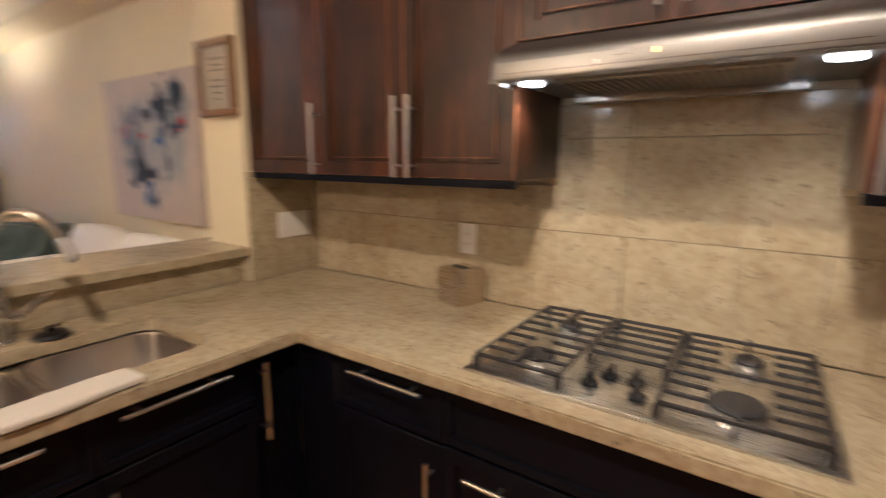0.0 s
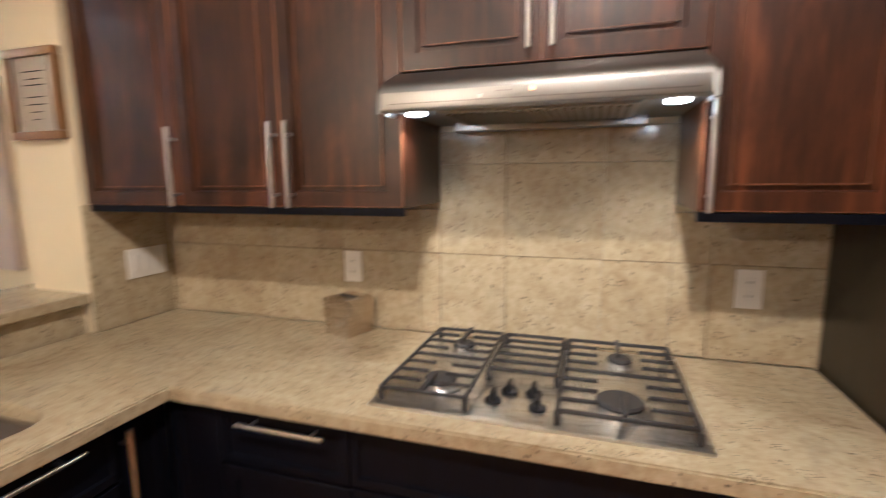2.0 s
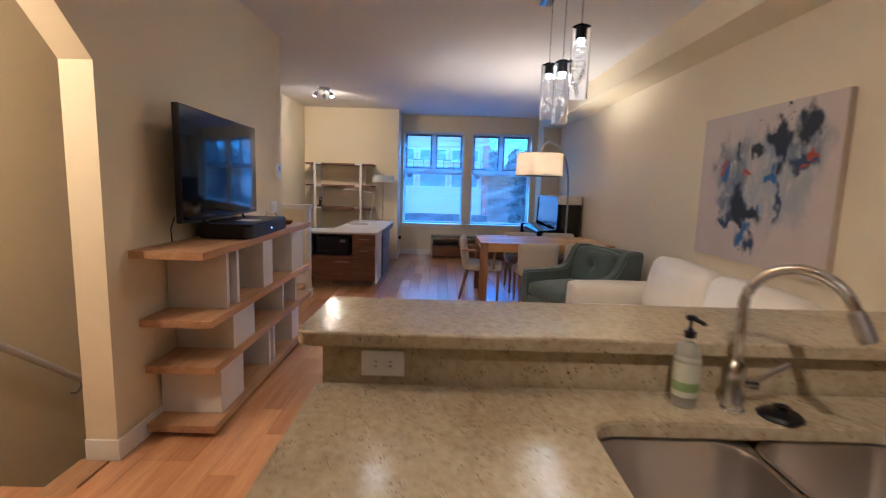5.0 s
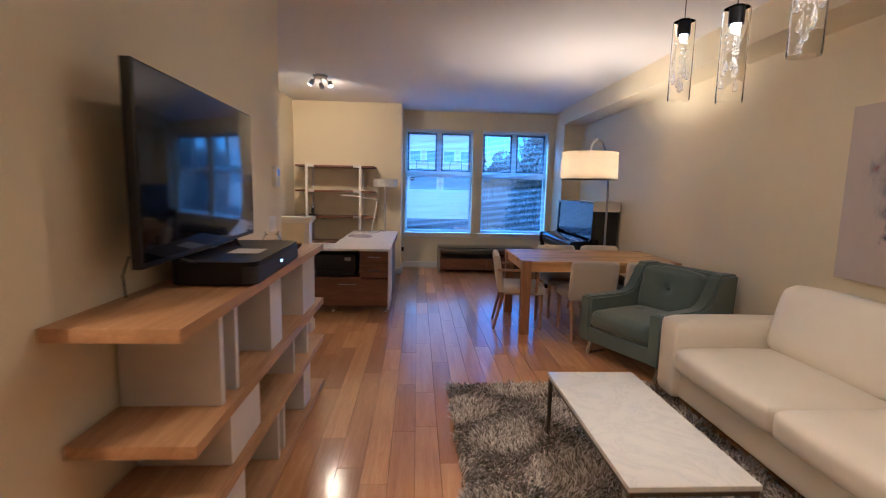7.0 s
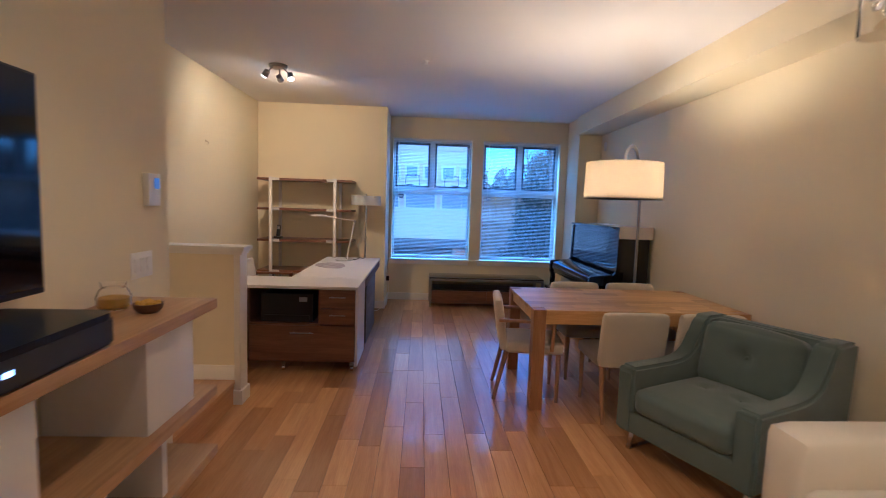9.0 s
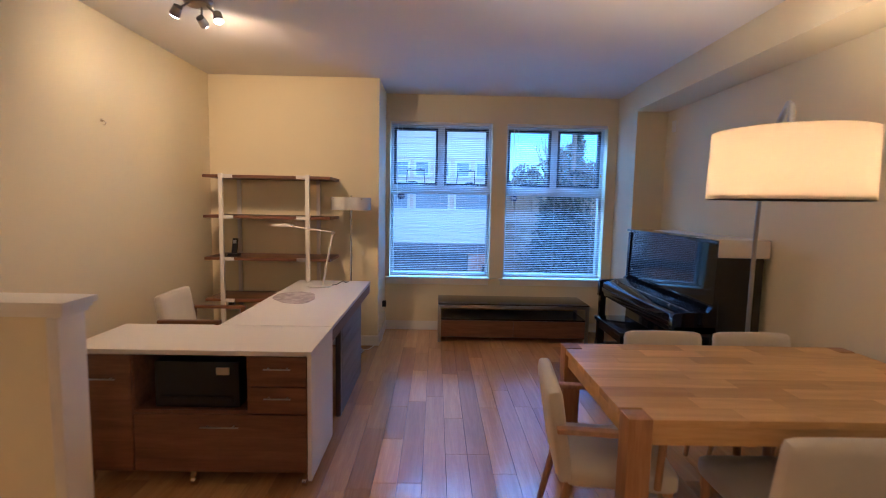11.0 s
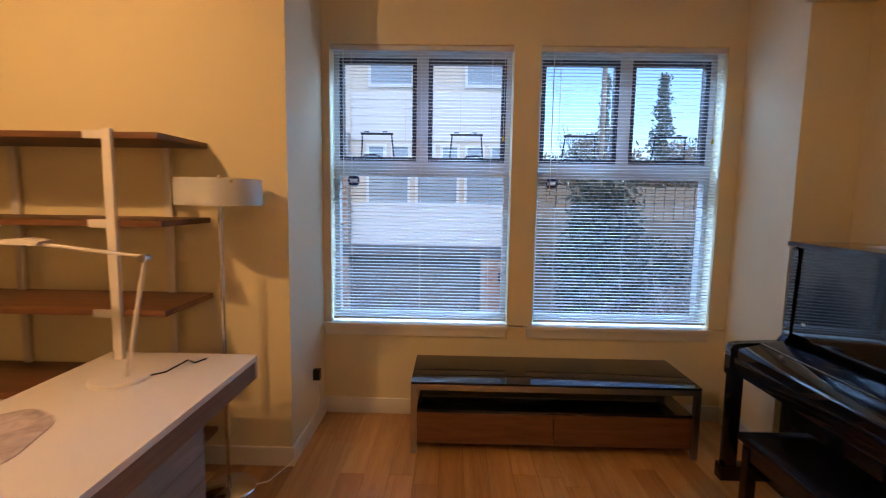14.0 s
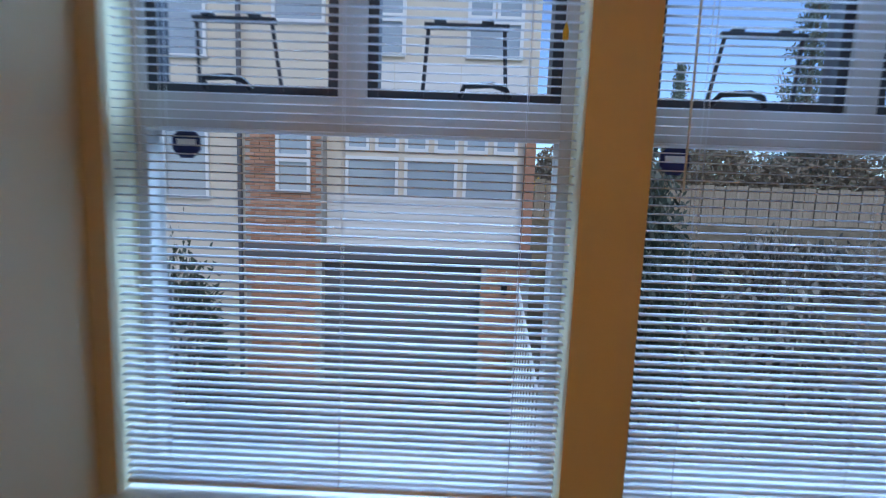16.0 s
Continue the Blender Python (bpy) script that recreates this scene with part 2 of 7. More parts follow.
paint(M_RUG, ramp(_nt, _g.outputs["Random Per Island"], [(0.0, (0.20, 0.17, 0.14)), (0.40, (0.44, 0.38, 0.33)), (0.75, (0.66, 0.60, 0.52)), (1.0, (0.82, 0.77, 0.69))]))
M_RUGBASE = material("rug_backing", (0.16, 0.14, 0.12), 0.95)
M_GLASS = material("clear_glass", (1, 1, 1), 0.0, Transmission_Weight=1.0, IOR=1.45)
M_BUBBLE = material("bubble_glass", (1, 1, 1), 0.02, Transmission_Weight=0.95, IOR=1.42)
M_THIN = material("thin_glass", (1, 1, 1), 0.0, Transmission_Weight=1.0, IOR=1.08)
M_DWSTEEL = steel("dishwasher_steel", (0.10, 0.12, 0.155), 0.36)
M_PANE = material("window_glass", (1, 1, 1), 0.0, Transmission_Weight=1.0, IOR=1.02)
M_FROST = material("frosted_glass", (0.28, 0.36, 0.44), 0.35, Transmission_Weight=0.3)
M_SHADE = material("linen_shade", (0.85, 0.78, 0.66), 0.8, Transmission_Weight=0.0)
_nt = M_SHADE.node_tree
_t = _nt.nodes.new("ShaderNodeBsdfTranslucent")
_t.inputs[0].default_value = (0.36, 0.32, 0.25, 1)
_mx = _nt.nodes.new("ShaderNodeMixShader")
_mx.inputs[0].default_value = 0.62
_nt.links.new(_nt.nodes["Principled BSDF"].outputs[0], _mx.inputs[1])
_nt.links.new(_t.outputs[0], _mx.inputs[2])
_nt.links.new(_mx.outputs[0], _nt.nodes["Material Output"].inputs[0])
M_DIFFUSER = material("lamp_diffuser", (0.85, 0.82, 0.76), 0.6)
_nt = M_DIFFUSER.node_tree
_t = _nt.nodes.new("ShaderNodeBsdfTranslucent")
_t.inputs[0].default_value = (0.86, 0.82, 0.74, 1)
_mx = _nt.nodes.new("ShaderNodeMixShader")
_mx.inputs[0].default_value = 0.8
_nt.links.new(_nt.nodes["Principled BSDF"].outputs[0], _mx.inputs[1])
_nt.links.new(_t.outputs[0], _mx.inputs[2])
_nt.links.new(_mx.outputs[0], _nt.nodes["Material Output"].inputs[0])
M_SLAT = material("white_slat", (0.69, 0.70, 0.72), 0.45)
M_VINYL = material("window_vinyl", (0.55, 0.52, 0.48), 0.45)
M_FRAMEW = material("white_frame", (0.72, 0.72, 0.70), 0.5)
M_DARKFRAME = material("dark_sash", (0.035, 0.04, 0.05), 0.4)
M_GOLD = material("gilt_wood", (0.25, 0.135, 0.035), 0.35, 0.35)
M_PAPER = material("paper", (0.74, 0.72, 0.68), 0.7)
M_INK = material("ink", (0.05, 0.05, 0.06), 0.6)
M_NAVY = material("navy_sticker", (0.015, 0.025, 0.10), 0.4)
M_TOWEL = fabric("towel_cotton", (0.72, 0.66, 0.56), (0.8, 0.74, 0.64), 500)
M_SOAP = material("soap_bottle", (0.75, 0.75, 0.68), 0.08, Transmission_Weight=0.75, IOR=1.35)
M_LABEL = material("pale_label", (0.46, 0.46, 0.34), 0.5)
M_GREEN = material("green_label", (0.20, 0.27, 0.09), 0.5)
M_BRONZE = steel("bronze_metal", (0.62, 0.54, 0.43), 0.24)
M_BOWL_STEEL = steel("satin_bowl_steel", (0.52, 0.48, 0.44), 0.30, (60, 60, 2))
M_PEWTER = steel("pewter_metal", (0.16, 0.14, 0.12), 0.35)
M_GREYPANEL = wood("grey_panel", (0.12, 0.11, 0.11), (0.19, 0.175, 0.17), (0.26, 0.24, 0.23), "x", 0.55)
M_PLATE = material("switch_plate", (0.82, 0.79, 0.73), 0.35)
M_YELLOW = material("yellow_sweets", (0.70, 0.42, 0.03), 0.5)
M_BOWL = wood("dark_bowl_wood", (0.05, 0.02, 0.01), (0.12, 0.05, 0.02), (0.2, 0.09, 0.04), "x", 0.4)
M_OPAL = material("opal_glass", (0.74, 0.74, 0.72), 0.2, Transmission_Weight=0.25)
M_LILAC = material("desk_mat", (0.36, 0.31, 0.32), 0.6)
_nt = M_LILAC.node_tree
paint(M_LILAC, ramp(_nt, noise_tex(_nt, coords(_nt), 14, 6, 0.65, 0.8), [(0.35, (0.26, 0.22, 0.23)), (0.55, (0.44, 0.38, 0.39)), (0.72, (0.60, 0.54, 0.55))]))


def glow(name, colour, strength):
    m = material(name, colour, 0.4)
    b = m.node_tree.nodes["Principled BSDF"]
    b.inputs["Emission Color"].default_value, b.inputs["Emission Strength"].default_value = (*colour, 1), strength
    return m


M_BULB = glow("lit_bulb", (1.0, 0.75, 0.45), 45)
M_LED = glow("lit_led", (1.0, 0.72, 0.42), 12)
M_ORANGE = glow("orange_indicator", (1.0, 0.25, 0.03), 3)
M_LCD = glow("thermostat_screen", (0.10, 0.18, 0.35), 0.25)
M_PIN = glow("white_indicator", (0.6, 0.75, 1.0), 1.5)


# ---- building blocks ----


def box(bm, x0, x1, y0, y1, z0, z1, bev=0.0, seg=2):
    made = bmesh.ops.create_cube(bm, size=1.0)["verts"]
    for v in made:
        v.co = Vector((x0 + (v.co.x + 0.5) * (x1 - x0), y0 + (v.co.y + 0.5) * (y1 - y0), z0 + (v.co.z + 0.5) * (z1 - z0)))
    if bev:
        edges = list({e for v in made for e in v.link_edges})
        bmesh.ops.bevel(bm, geom=edges, offset=bev, segments=seg, affect="EDGES", profile=0.7)
    return bm


def cube(x0, x1, y0, y1, z0, z1, bev=0.0, seg=2):
    return box(bmesh.new(), x0, x1, y0, y1, z0, z1, bev, seg)


def rod(bm, a, b, r, r2=None, n=14, caps=True):
    a, b = Vector(a), Vector(b)
    m = Matrix.Translation((a + b) / 2) @ (b - a).to_track_quat("Z", "Y").to_matrix().to_4x4()
    bmesh.ops.create_cone(bm, cap_ends=caps, segments=n, radius1=r, radius2=r if r2 is None else r2, depth=(b - a).length, matrix=m)
    return bm


def lathe(bm, profile, n=24, at=(0, 0, 0)):
    rings = []
    for r, z in profile:
        rings.append([bm.verts.new((at[0] + r * math.cos(2 * math.pi * i / n), at[1] + r * math.sin(2 * math.pi * i / n), at[2] + z)) for i in range(n)])
    for a, b in zip(rings, rings[1:]):
        for i in range(n):
            bm.faces.new((a[i], a[(i + 1) % n], b[(i + 1) % n], b[i]))
    for ring, r, flip in ((rings[0], profile[0][0], True), (rings[-1], profile[-1][0], False)):
        if r > 1e-4:
            bm.faces.new(list(reversed(ring)) if flip else ring)
    return bm


def tube(bm, points, r, n=10):
    pts = [Vector(p) for p in points]
    rings, up = [], Vector((0.31, 0.17, 0.93))
    for i, p in enumerate(pts):
        d = (pts[min(i + 1, len(pts) - 1)] - pts[max(i - 1, 0)]).normalized()
        s = d.cross(up).normalized()
        u = s.cross(d)
        rings.append([bm.verts.new(p + r * (math.cos(2 * math.pi * k / n) * s + math.sin(2 * math.pi * k / n) * u)) for k in range(n)])
    for a, b in zip(rings, rings[1:]):
        for k in range(n):
            bm.faces.new((a[k], a[(k + 1) % n], b[(k + 1) % n], b[k]))
    bm.faces.new(list(reversed(rings[0])))
    bm.faces.new(rings[-1])
    return bm


def prism(bm, outline, axis, lo, hi):
    """A flat outline, given in the two other axes, drawn out along one axis."""
    def put(p, q):
        a, b = p
        return {"x": (q, a, b), "y": (a, q, b), "z": (a, b, q)}[axis]
    low = [bm.verts.new(put(p, lo)) for p in outline]
    high = [bm.verts.new(put(p, hi)) for p in outline]
    n = len(outline)
    bm.faces.new(low)
    bm.faces.new(list(reversed(high)))
    for i in range(n):
        bm.faces.new((low[i], high[i], high[(i + 1) % n], low[(i + 1) % n]))
    bmesh.ops.recalc_face_normals(bm, faces=bm.faces[:])
    return bm


def rounded(x0, x1, y0, y1, r, n=6):
    pts = []
    for cx, cy, a0 in ((x1 - r, y1 - r, 0), (x0 + r, y1 - r, 90), (x0 + r, y0 + r, 180), (x1 - r, y0 + r, 270)):
        for k in range(n + 1):
            a = radians(a0 + 90 * k / n)
            pts.append((cx + r * math.cos(a), cy + r * math.sin(a)))
    return pts


def mesh_of(name, bm, mat, smooth=True):
    me = bpy.data.meshes.new(name)
    bmesh.ops.recalc_face_normals(bm, faces=bm.faces[:])
    bm.to_mesh(me)
    bm.free()
    me.materials.append(mat)
    if smooth:
        me.shade_smooth()
        me.set_sharp_from_angle(angle=radians(38))
    return me


def part(name, bm, mat, parent, label=""):
    ob = new(name, mesh_of(name, bm, mat))
    ob.parent = parent
    if label:
        ob["label"] = label
    return ob


def thing(name, label, category, at=(0, 0, 0), turn=0, group=""):
    ob = new(name)
    ob.empty_display_size = 0.1
    ob.matrix_basis = pose(*at, 0, 0, turn)
    return tagged(ob, label, category, group)


def solo(name, bm, mat, label, category, at=(0, 0, 0), turn=0, group=""):
    ob = new(name, mesh_of(name, bm, mat))
    ob.matrix_basis = pose(*at, 0, 0, turn)
    return tagged(ob, label, category, group)


def built(name, bm, mat, label="", category=""):
    ob = new(name, mesh_of(name, bm, mat))
    return tagged(ob, label, category or name.split("_")[0], kind="structure")


def cushion(bm, x0, x1, y0, y1, z0, z1, puff=0.02, r=0.04, n=10):
    """A soft block: rounded edges, faces that swell in the middle."""
    bmesh.ops.create_cube(bm, size=2.0)
    bmesh.ops.subdivide_edges(bm, edges=bm.edges[:], cuts=n, use_grid_fill=True)
    verts = bm.verts[:]
    hx, hy, hz = (x1 - x0) / 2, (y1 - y0) / 2, (z1 - z0) / 2
    rr = min(r, hx * 0.98, hy * 0.98, hz * 0.98)
    for v in verts:
        u = Vector(v.co)
        q = Vector((u.x * hx, u.y * hy, u.z * hz))
        core = Vector((max(-hx + rr, min(hx - rr, q.x)), max(-hy + rr, min(hy - rr, q.y)), max(-hz + rr, min(hz - rr, q.z))))
        d = q - core
        if d.length > 1e-6:
            q = core + d.normalized() * rr * min(1.0, max(abs(d.x), abs(d.y), abs(d.z)) / rr)
        sw = puff * (1 - u.x ** 2) * (1 - u.y ** 2) + puff * (1 - u.x ** 2) * (1 - u.z ** 2) * 0.5 + puff * (1 - u.y ** 2) * (1 - u.z ** 2) * 0.5
        big = max(range(3), key=lambda k: abs(u[k]))
        q[big] += math.copysign(sw, u[big])
        v.co = q + Vector(((x0 + x1) / 2, (y0 + y1) / 2, (z0 + z1) / 2))
    return bm

# ---- the large structure ----
CEIL, YR, YK, YL, YN = 2.84, 1.93, 1.61, -1.95, -2.94
XW = -10.47          # inner face of the window wall
built("subfloor", cube(-10.9, 2.7, YL, YR + 0.15, -0.25, -0.016), M_SUB, "dark wooden subfloor under the planks", "floor")
built("subfloor_nook", cube(-10.9, -5.4, YN - 0.1, YL, -0.25, -0.016), M_SUB, "dark wooden subfloor of the study nook", "floor")
built("subfloor_stairs", cube(-2.66, 2.7, YN - 0.1, YL, -0.25, -0.016), M_SUB, "dark wooden subfloor by the stairs", "floor")
built("ceiling", cube(-10.9, 2.7, YN - 0.15, YR + 0.15, CEIL, CEIL + 0.15), M_CEIL, "smooth off-white painted ceiling", "ceiling")
built("soffit_trim", cube(-9.92, -2.1, 1.56, YR, 2.59, CEIL), M_WALL, "cream painted dropped soffit along the wall", "soffit")
built("wall_right", cube(-10.9, -1.9, YR, YR + 0.12, -0.1, CEIL), M_WALL, "cream painted living room wall", "wall")
built("wall_kitchen", cube(-1.8, 2.7, YK, YR + 0.12, -0.1, CEIL), M_WALL, "cream painted wall behind the kitchen", "wall")
built("wall_pier", cube(-2.09, -1.79, 1.245, YR, -0.02, CEIL, 0.004), M_WALL, "cream painted wall pier beside the kitchen", "wall")
bm = bmesh.new()
prism(bm, [(-5.48, -0.02), (-2.895, -0.02), (-2.895, 1.98), (-1.95, CEIL), (-5.48, CEIL)], "y", YL - 0.16, YL)
built("wall_left", bm, M_WALL, "cream painted wall carrying the television", "wall")
built("wall_kitchen_left", cube(-1.5, 2.7, YL - 0.16, YL, -0.02, CEIL), M_WALL, "cream painted wall beside the kitchen", "wall")
built("wall_stairs", cube(-10.0, 2.7, YN - 0.12, YN, -3.0, CEIL), M_WALL, "cream painted wall of nook and staircase", "wall")
built("wall_kitchen_back", cube(2.6, 2.72, YN, YR, -0.02, CEIL), M_WALL, "cream painted wall at the kitchen's end", "wall")
built("wall_nook", cube(-9.895, -9.778, YN, -1.17, -0.02, CEIL), M_WALL, "cream painted end wall of the study nook", "wall")
built("wall_bay_left", cube(-10.5, -9.895, -1.29, -1.17, -0.02, CEIL), M_WALL, "cream painted return of the window bay", "wall")
built("wall_bay_right", cube(-10.5, -9.92, 1.60, 1.70, -0.02, CEIL), M_WALL, "cream painted return of the window bay", "wall")
built("wall_bay_end", cube(-9.99, -9.92, 1.70, YR, -0.02, CEIL), M_WALL, "cream painted wall end beside the bay", "wall")
WIN = [(-1.12, 0.103), (0.275, 1.487)]
SILL, HEAD = 0.655, 2.525
bm = bmesh.new()
for y0, y1, z0, z1 in ((-1.4, 1.8, -0.1, SILL - 0.012), (-1.4, 1.8, HEAD, CEIL), (-1.4, WIN[0][0], SILL, HEAD), (WIN[0][1], WIN[1][0], SILL, HEAD), (WIN[1][1], 1.8, SILL, HEAD)):
    box(bm, XW - 0.25, XW, y0, y1, z0, z1)
built("wall_window", bm, M_WALL, "cream painted wall with two tall windows", "wall")

# stair well below the opening
bm = bmesh.new()
for i in range(9):
    box(bm, -2.66 - 0.26 * (i + 1), -2.66 - 0.26 * i, YN, YL - 0.16, -0.19 * (i + 1) - 0.2, -0.19 * (i + 1))
built("staircase", bm, M_SHELF, "oak treads going down beside the wall", "staircase")
built("wall_stairs_inner", cube(-5.48, -2.895, YL - 0.16, YL - 0.06, -3.0, -0.02), M_WALL, "cream painted wall below the landing", "wall")
built("wall_stairs_end", cube(-5.6, -5.48, YN, YL - 0.16, -3.0, -0.02), M_WALL, "cream painted wall at the stair foot", "wall")
built("stair_nosing", cube(-2.895, -2.60, YL - 0.19, YL - 0.045, -0.03, 0.001, 0.004), M_SHELF, "oak nosing at the stair opening", "floor")
rail = thing("handrail", "white painted wooden handrail on metal brackets beside stairs", "handrail")
part("rail", tube(bmesh.new(), [(-2.2, -2.86, 1.28), (-3.3, -2.86, 0.43), (-4.0, -2.86, -0.11)], 0.024), M_WHITE, rail)
for bx, bz in ((-3.85, 0.0), (-2.6, 0.97)):
    part("bracket", tube(bmesh.new(), [(bx, YN, bz - 0.10), (bx, -2.9, bz - 0.10), (bx, -2.865, bz - 0.06), (bx, -2.86, bz - 0.02)], 0.008), M_STEELD, rail, "small steel bracket")

# half wall by the study nook
half = thing("half_wall", "cream half wall with a white moulded cap", "half wall")
tagged(half, kind="structure")
part("panel", cube(-6.584, -6.464, YN, -2.0, 0.0, 1.105), M_WALL, half)
part("end_post", cube(-6.584, -6.446, -2.0, -1.955, 0.0, 1.105, 0.003), M_TRIM, half, "white painted post end")
bm = bmesh.new()
for o, z0, z1 in ((0.010, 1.105, 1.122), (0.020, 1.122, 1.138), (0.032, 1.138, 1.165)):
    box(bm, -6.584 - o, -6.464 + o, YN, -1.955 + o, z0, z1, 0.003)
part("cap", bm, M_TRIM, half, "white moulded cap")
part("post_base", cube(-6.598, -6.434, -2.012, -1.941, 0.0, 0.105, 0.003), M_TRIM, half, "white plinth of the post")
part("base_trim", cube(-6.464, -6.449, YN, -2.0, 0.182, 0.29, 0.003), M_TRIM, half, "white baseboard")
landing = thing("stair_step", "oak step up between the two walls with a rounded nosing", "step")
tagged(landing, kind="structure")
part("riser", cube(-6.44, -5.482, -2.02, -2.004, 0.0, 0.150), M_OAK, landing)
for k in range(9):
    part("plank", cube(-6.462, -5.482, -2.105 - 0.112 * k, -1.995 - 0.112 * k, 0.152, 0.180, 0.003), M_OAK, landing)

# baseboards
bm = bmesh.new()
for x0, x1, y0, y1 in ((-5.48, -2.895, YL, YL + 0.014), (-2.895, -2.881, YL - 0.16, YL + 0.014), (-5.494, -5.48, YL - 0.16, YL + 0.014), (-9.778, -9.764, YN, -1.156),
                       (-10.456, -9.778, -1.17, -1.156), (XW, XW + 0.014, -1.156, 1.586), (-10.456, -9.906, 1.586, 1.60), (-9.92, -9.906, 1.60, YR - 0.014), (-9.92, -2.09, YR - 0.014, YR), (-9.764, -6.97, YN, YN + 0.014)):
    box(bm, x0, x1, y0, y1, 0.0, 0.11, 0.004)
built("baseboard", bm, M_TRIM, "white painted wooden baseboard", "baseboard")

# ---- windows and blinds ----


def window(name, y0, y1, mark=0.125):
    w = thing(name, "tall vinyl window with two dark top vents", "window")
    tagged(w, kind="structure")
    ym = (y0 + y1) / 2
    bm = bmesh.new()
    x0, x1 = -10.68, -10.60
    e, rail0, rail1, half_ = 0.034, 1.682, 1.778, 0.040
    for a, b, c, d in ((y0, y0 + e, SILL, HEAD), (y1 - e, y1, SILL, HEAD), (y0 + e, y1 - e, HEAD - 0.05, HEAD), (y0 + e, y1 - e, SILL, SILL + 0.045),
                       (y0 + e, y1 - e, rail0, rail1), (ym - half_, ym + half_, rail1, HEAD - 0.05)):
        box(bm, x0, x1, a, b, c, d, 0.004)
    part("window_frame", bm, M_VINYL, w)
    part("glazing_bead", cube(-10.606, -10.592, y0 + e, y1 - e, rail0 - 0.012, rail0, 0.003), M_FRAMEW, w, "white bead above the lower pane")
    part("pane", cube(-10.648, -10.642, y0 + e, y1 - e, SILL + 0.045, rail0), M_PANE, w).visible_shadow = False
    for a, b in ((y0 + e, ym - half_), (ym + half_, y1 - e)):
        st_ = 0.030
        bm = bmesh.new()
        for c, d, g0, g1 in ((a, a + st_, rail1, HEAD - 0.05), (b - st_, b, rail1, HEAD - 0.05), (a + st_, b - st_, HEAD - 0.084, HEAD - 0.05), (a + st_, b - st_, rail1, rail1 + 0.028)):
            box(bm, -10.67, -10.612, c, d, g0, g1, 0.003)
        sash = part("sash", bm, M_DARKFRAME, w, "dark framed awning vent")
        part("pane", cube(-10.643, -10.638, a + st_, b - st_, rail1 + 0.028, HEAD - 0.084), M_PANE, sash).visible_shadow = False
        c = (a + b) / 2
        bm = bmesh.new()
        for p, q in (((c - 0.115, 1.785), (c - 0.10, 1.96)), ((c + 0.115, 1.785), (c + 0.10, 1.96))):
            rod(bm, (-10.600, *p), (-10.565, *q), 0.0055, n=6)
        box(bm, -10.573, -10.558, c - 0.112, c + 0.112, 1.952, 1.968, 0.003)
        for o in (-0.07, 0.055):
            box(bm, -10.572, -10.556, c + o - 0.016, c + o + 0.016, 1.968, 1.976, 0.002)
        part("vent_handle", bm, M_DARKFRAME, w, "dark folding vent bracket")
        o = 0.02 if (a + b) / 2 > ym else -0.07
        bm = tube(bmesh.new(), [(-10.60, c + o - 0.03, 1.79), (-10.575, c + o - 0.02, 1.812), (-10.572, c + o + 0.055, 1.816), (-10.575, c + o + 0.09, 1.806), (-10.585, c + o + 0.105, 1.786)], 0.0085, 8)
        part("vent_crank", bm, M_BLACK, w, "black crank handle")
    bm = bmesh.new()
    box(bm, XW - 0.13, XW + 0.035, y0 - 0.05, y1 + 0.004, SILL - 0.024, SILL, 0.006)
    box(bm, XW, XW + 0.016, y0 - 0.035, y1 - 0.01, SILL - 0.085, SILL - 0.024, 0.004)
    part("window_sill", bm, M_TRIM, w, "white painted sill and apron")
    oct_ = [(y0 + mark + 0.045 * math.cos(radians(22.5 + 45 * k)), 1.640 + 0.045 * math.sin(radians(22.5 + 45 * k))) for k in range(8)]
    st = part("sticker", prism(bmesh.new(), oct_, "x", -10.640, -10.637), M_NAVY, w, "navy octagonal sticker")
    part("sticker_mark", cube(-10.6365, -10.6355, y0 + mark - 0.028, y0 + mark + 0.028, 1.632, 1.652), M_PLATE, st)
    return w


window("window_1", *WIN[0])
window("window_2", *WIN[1], 0.132)


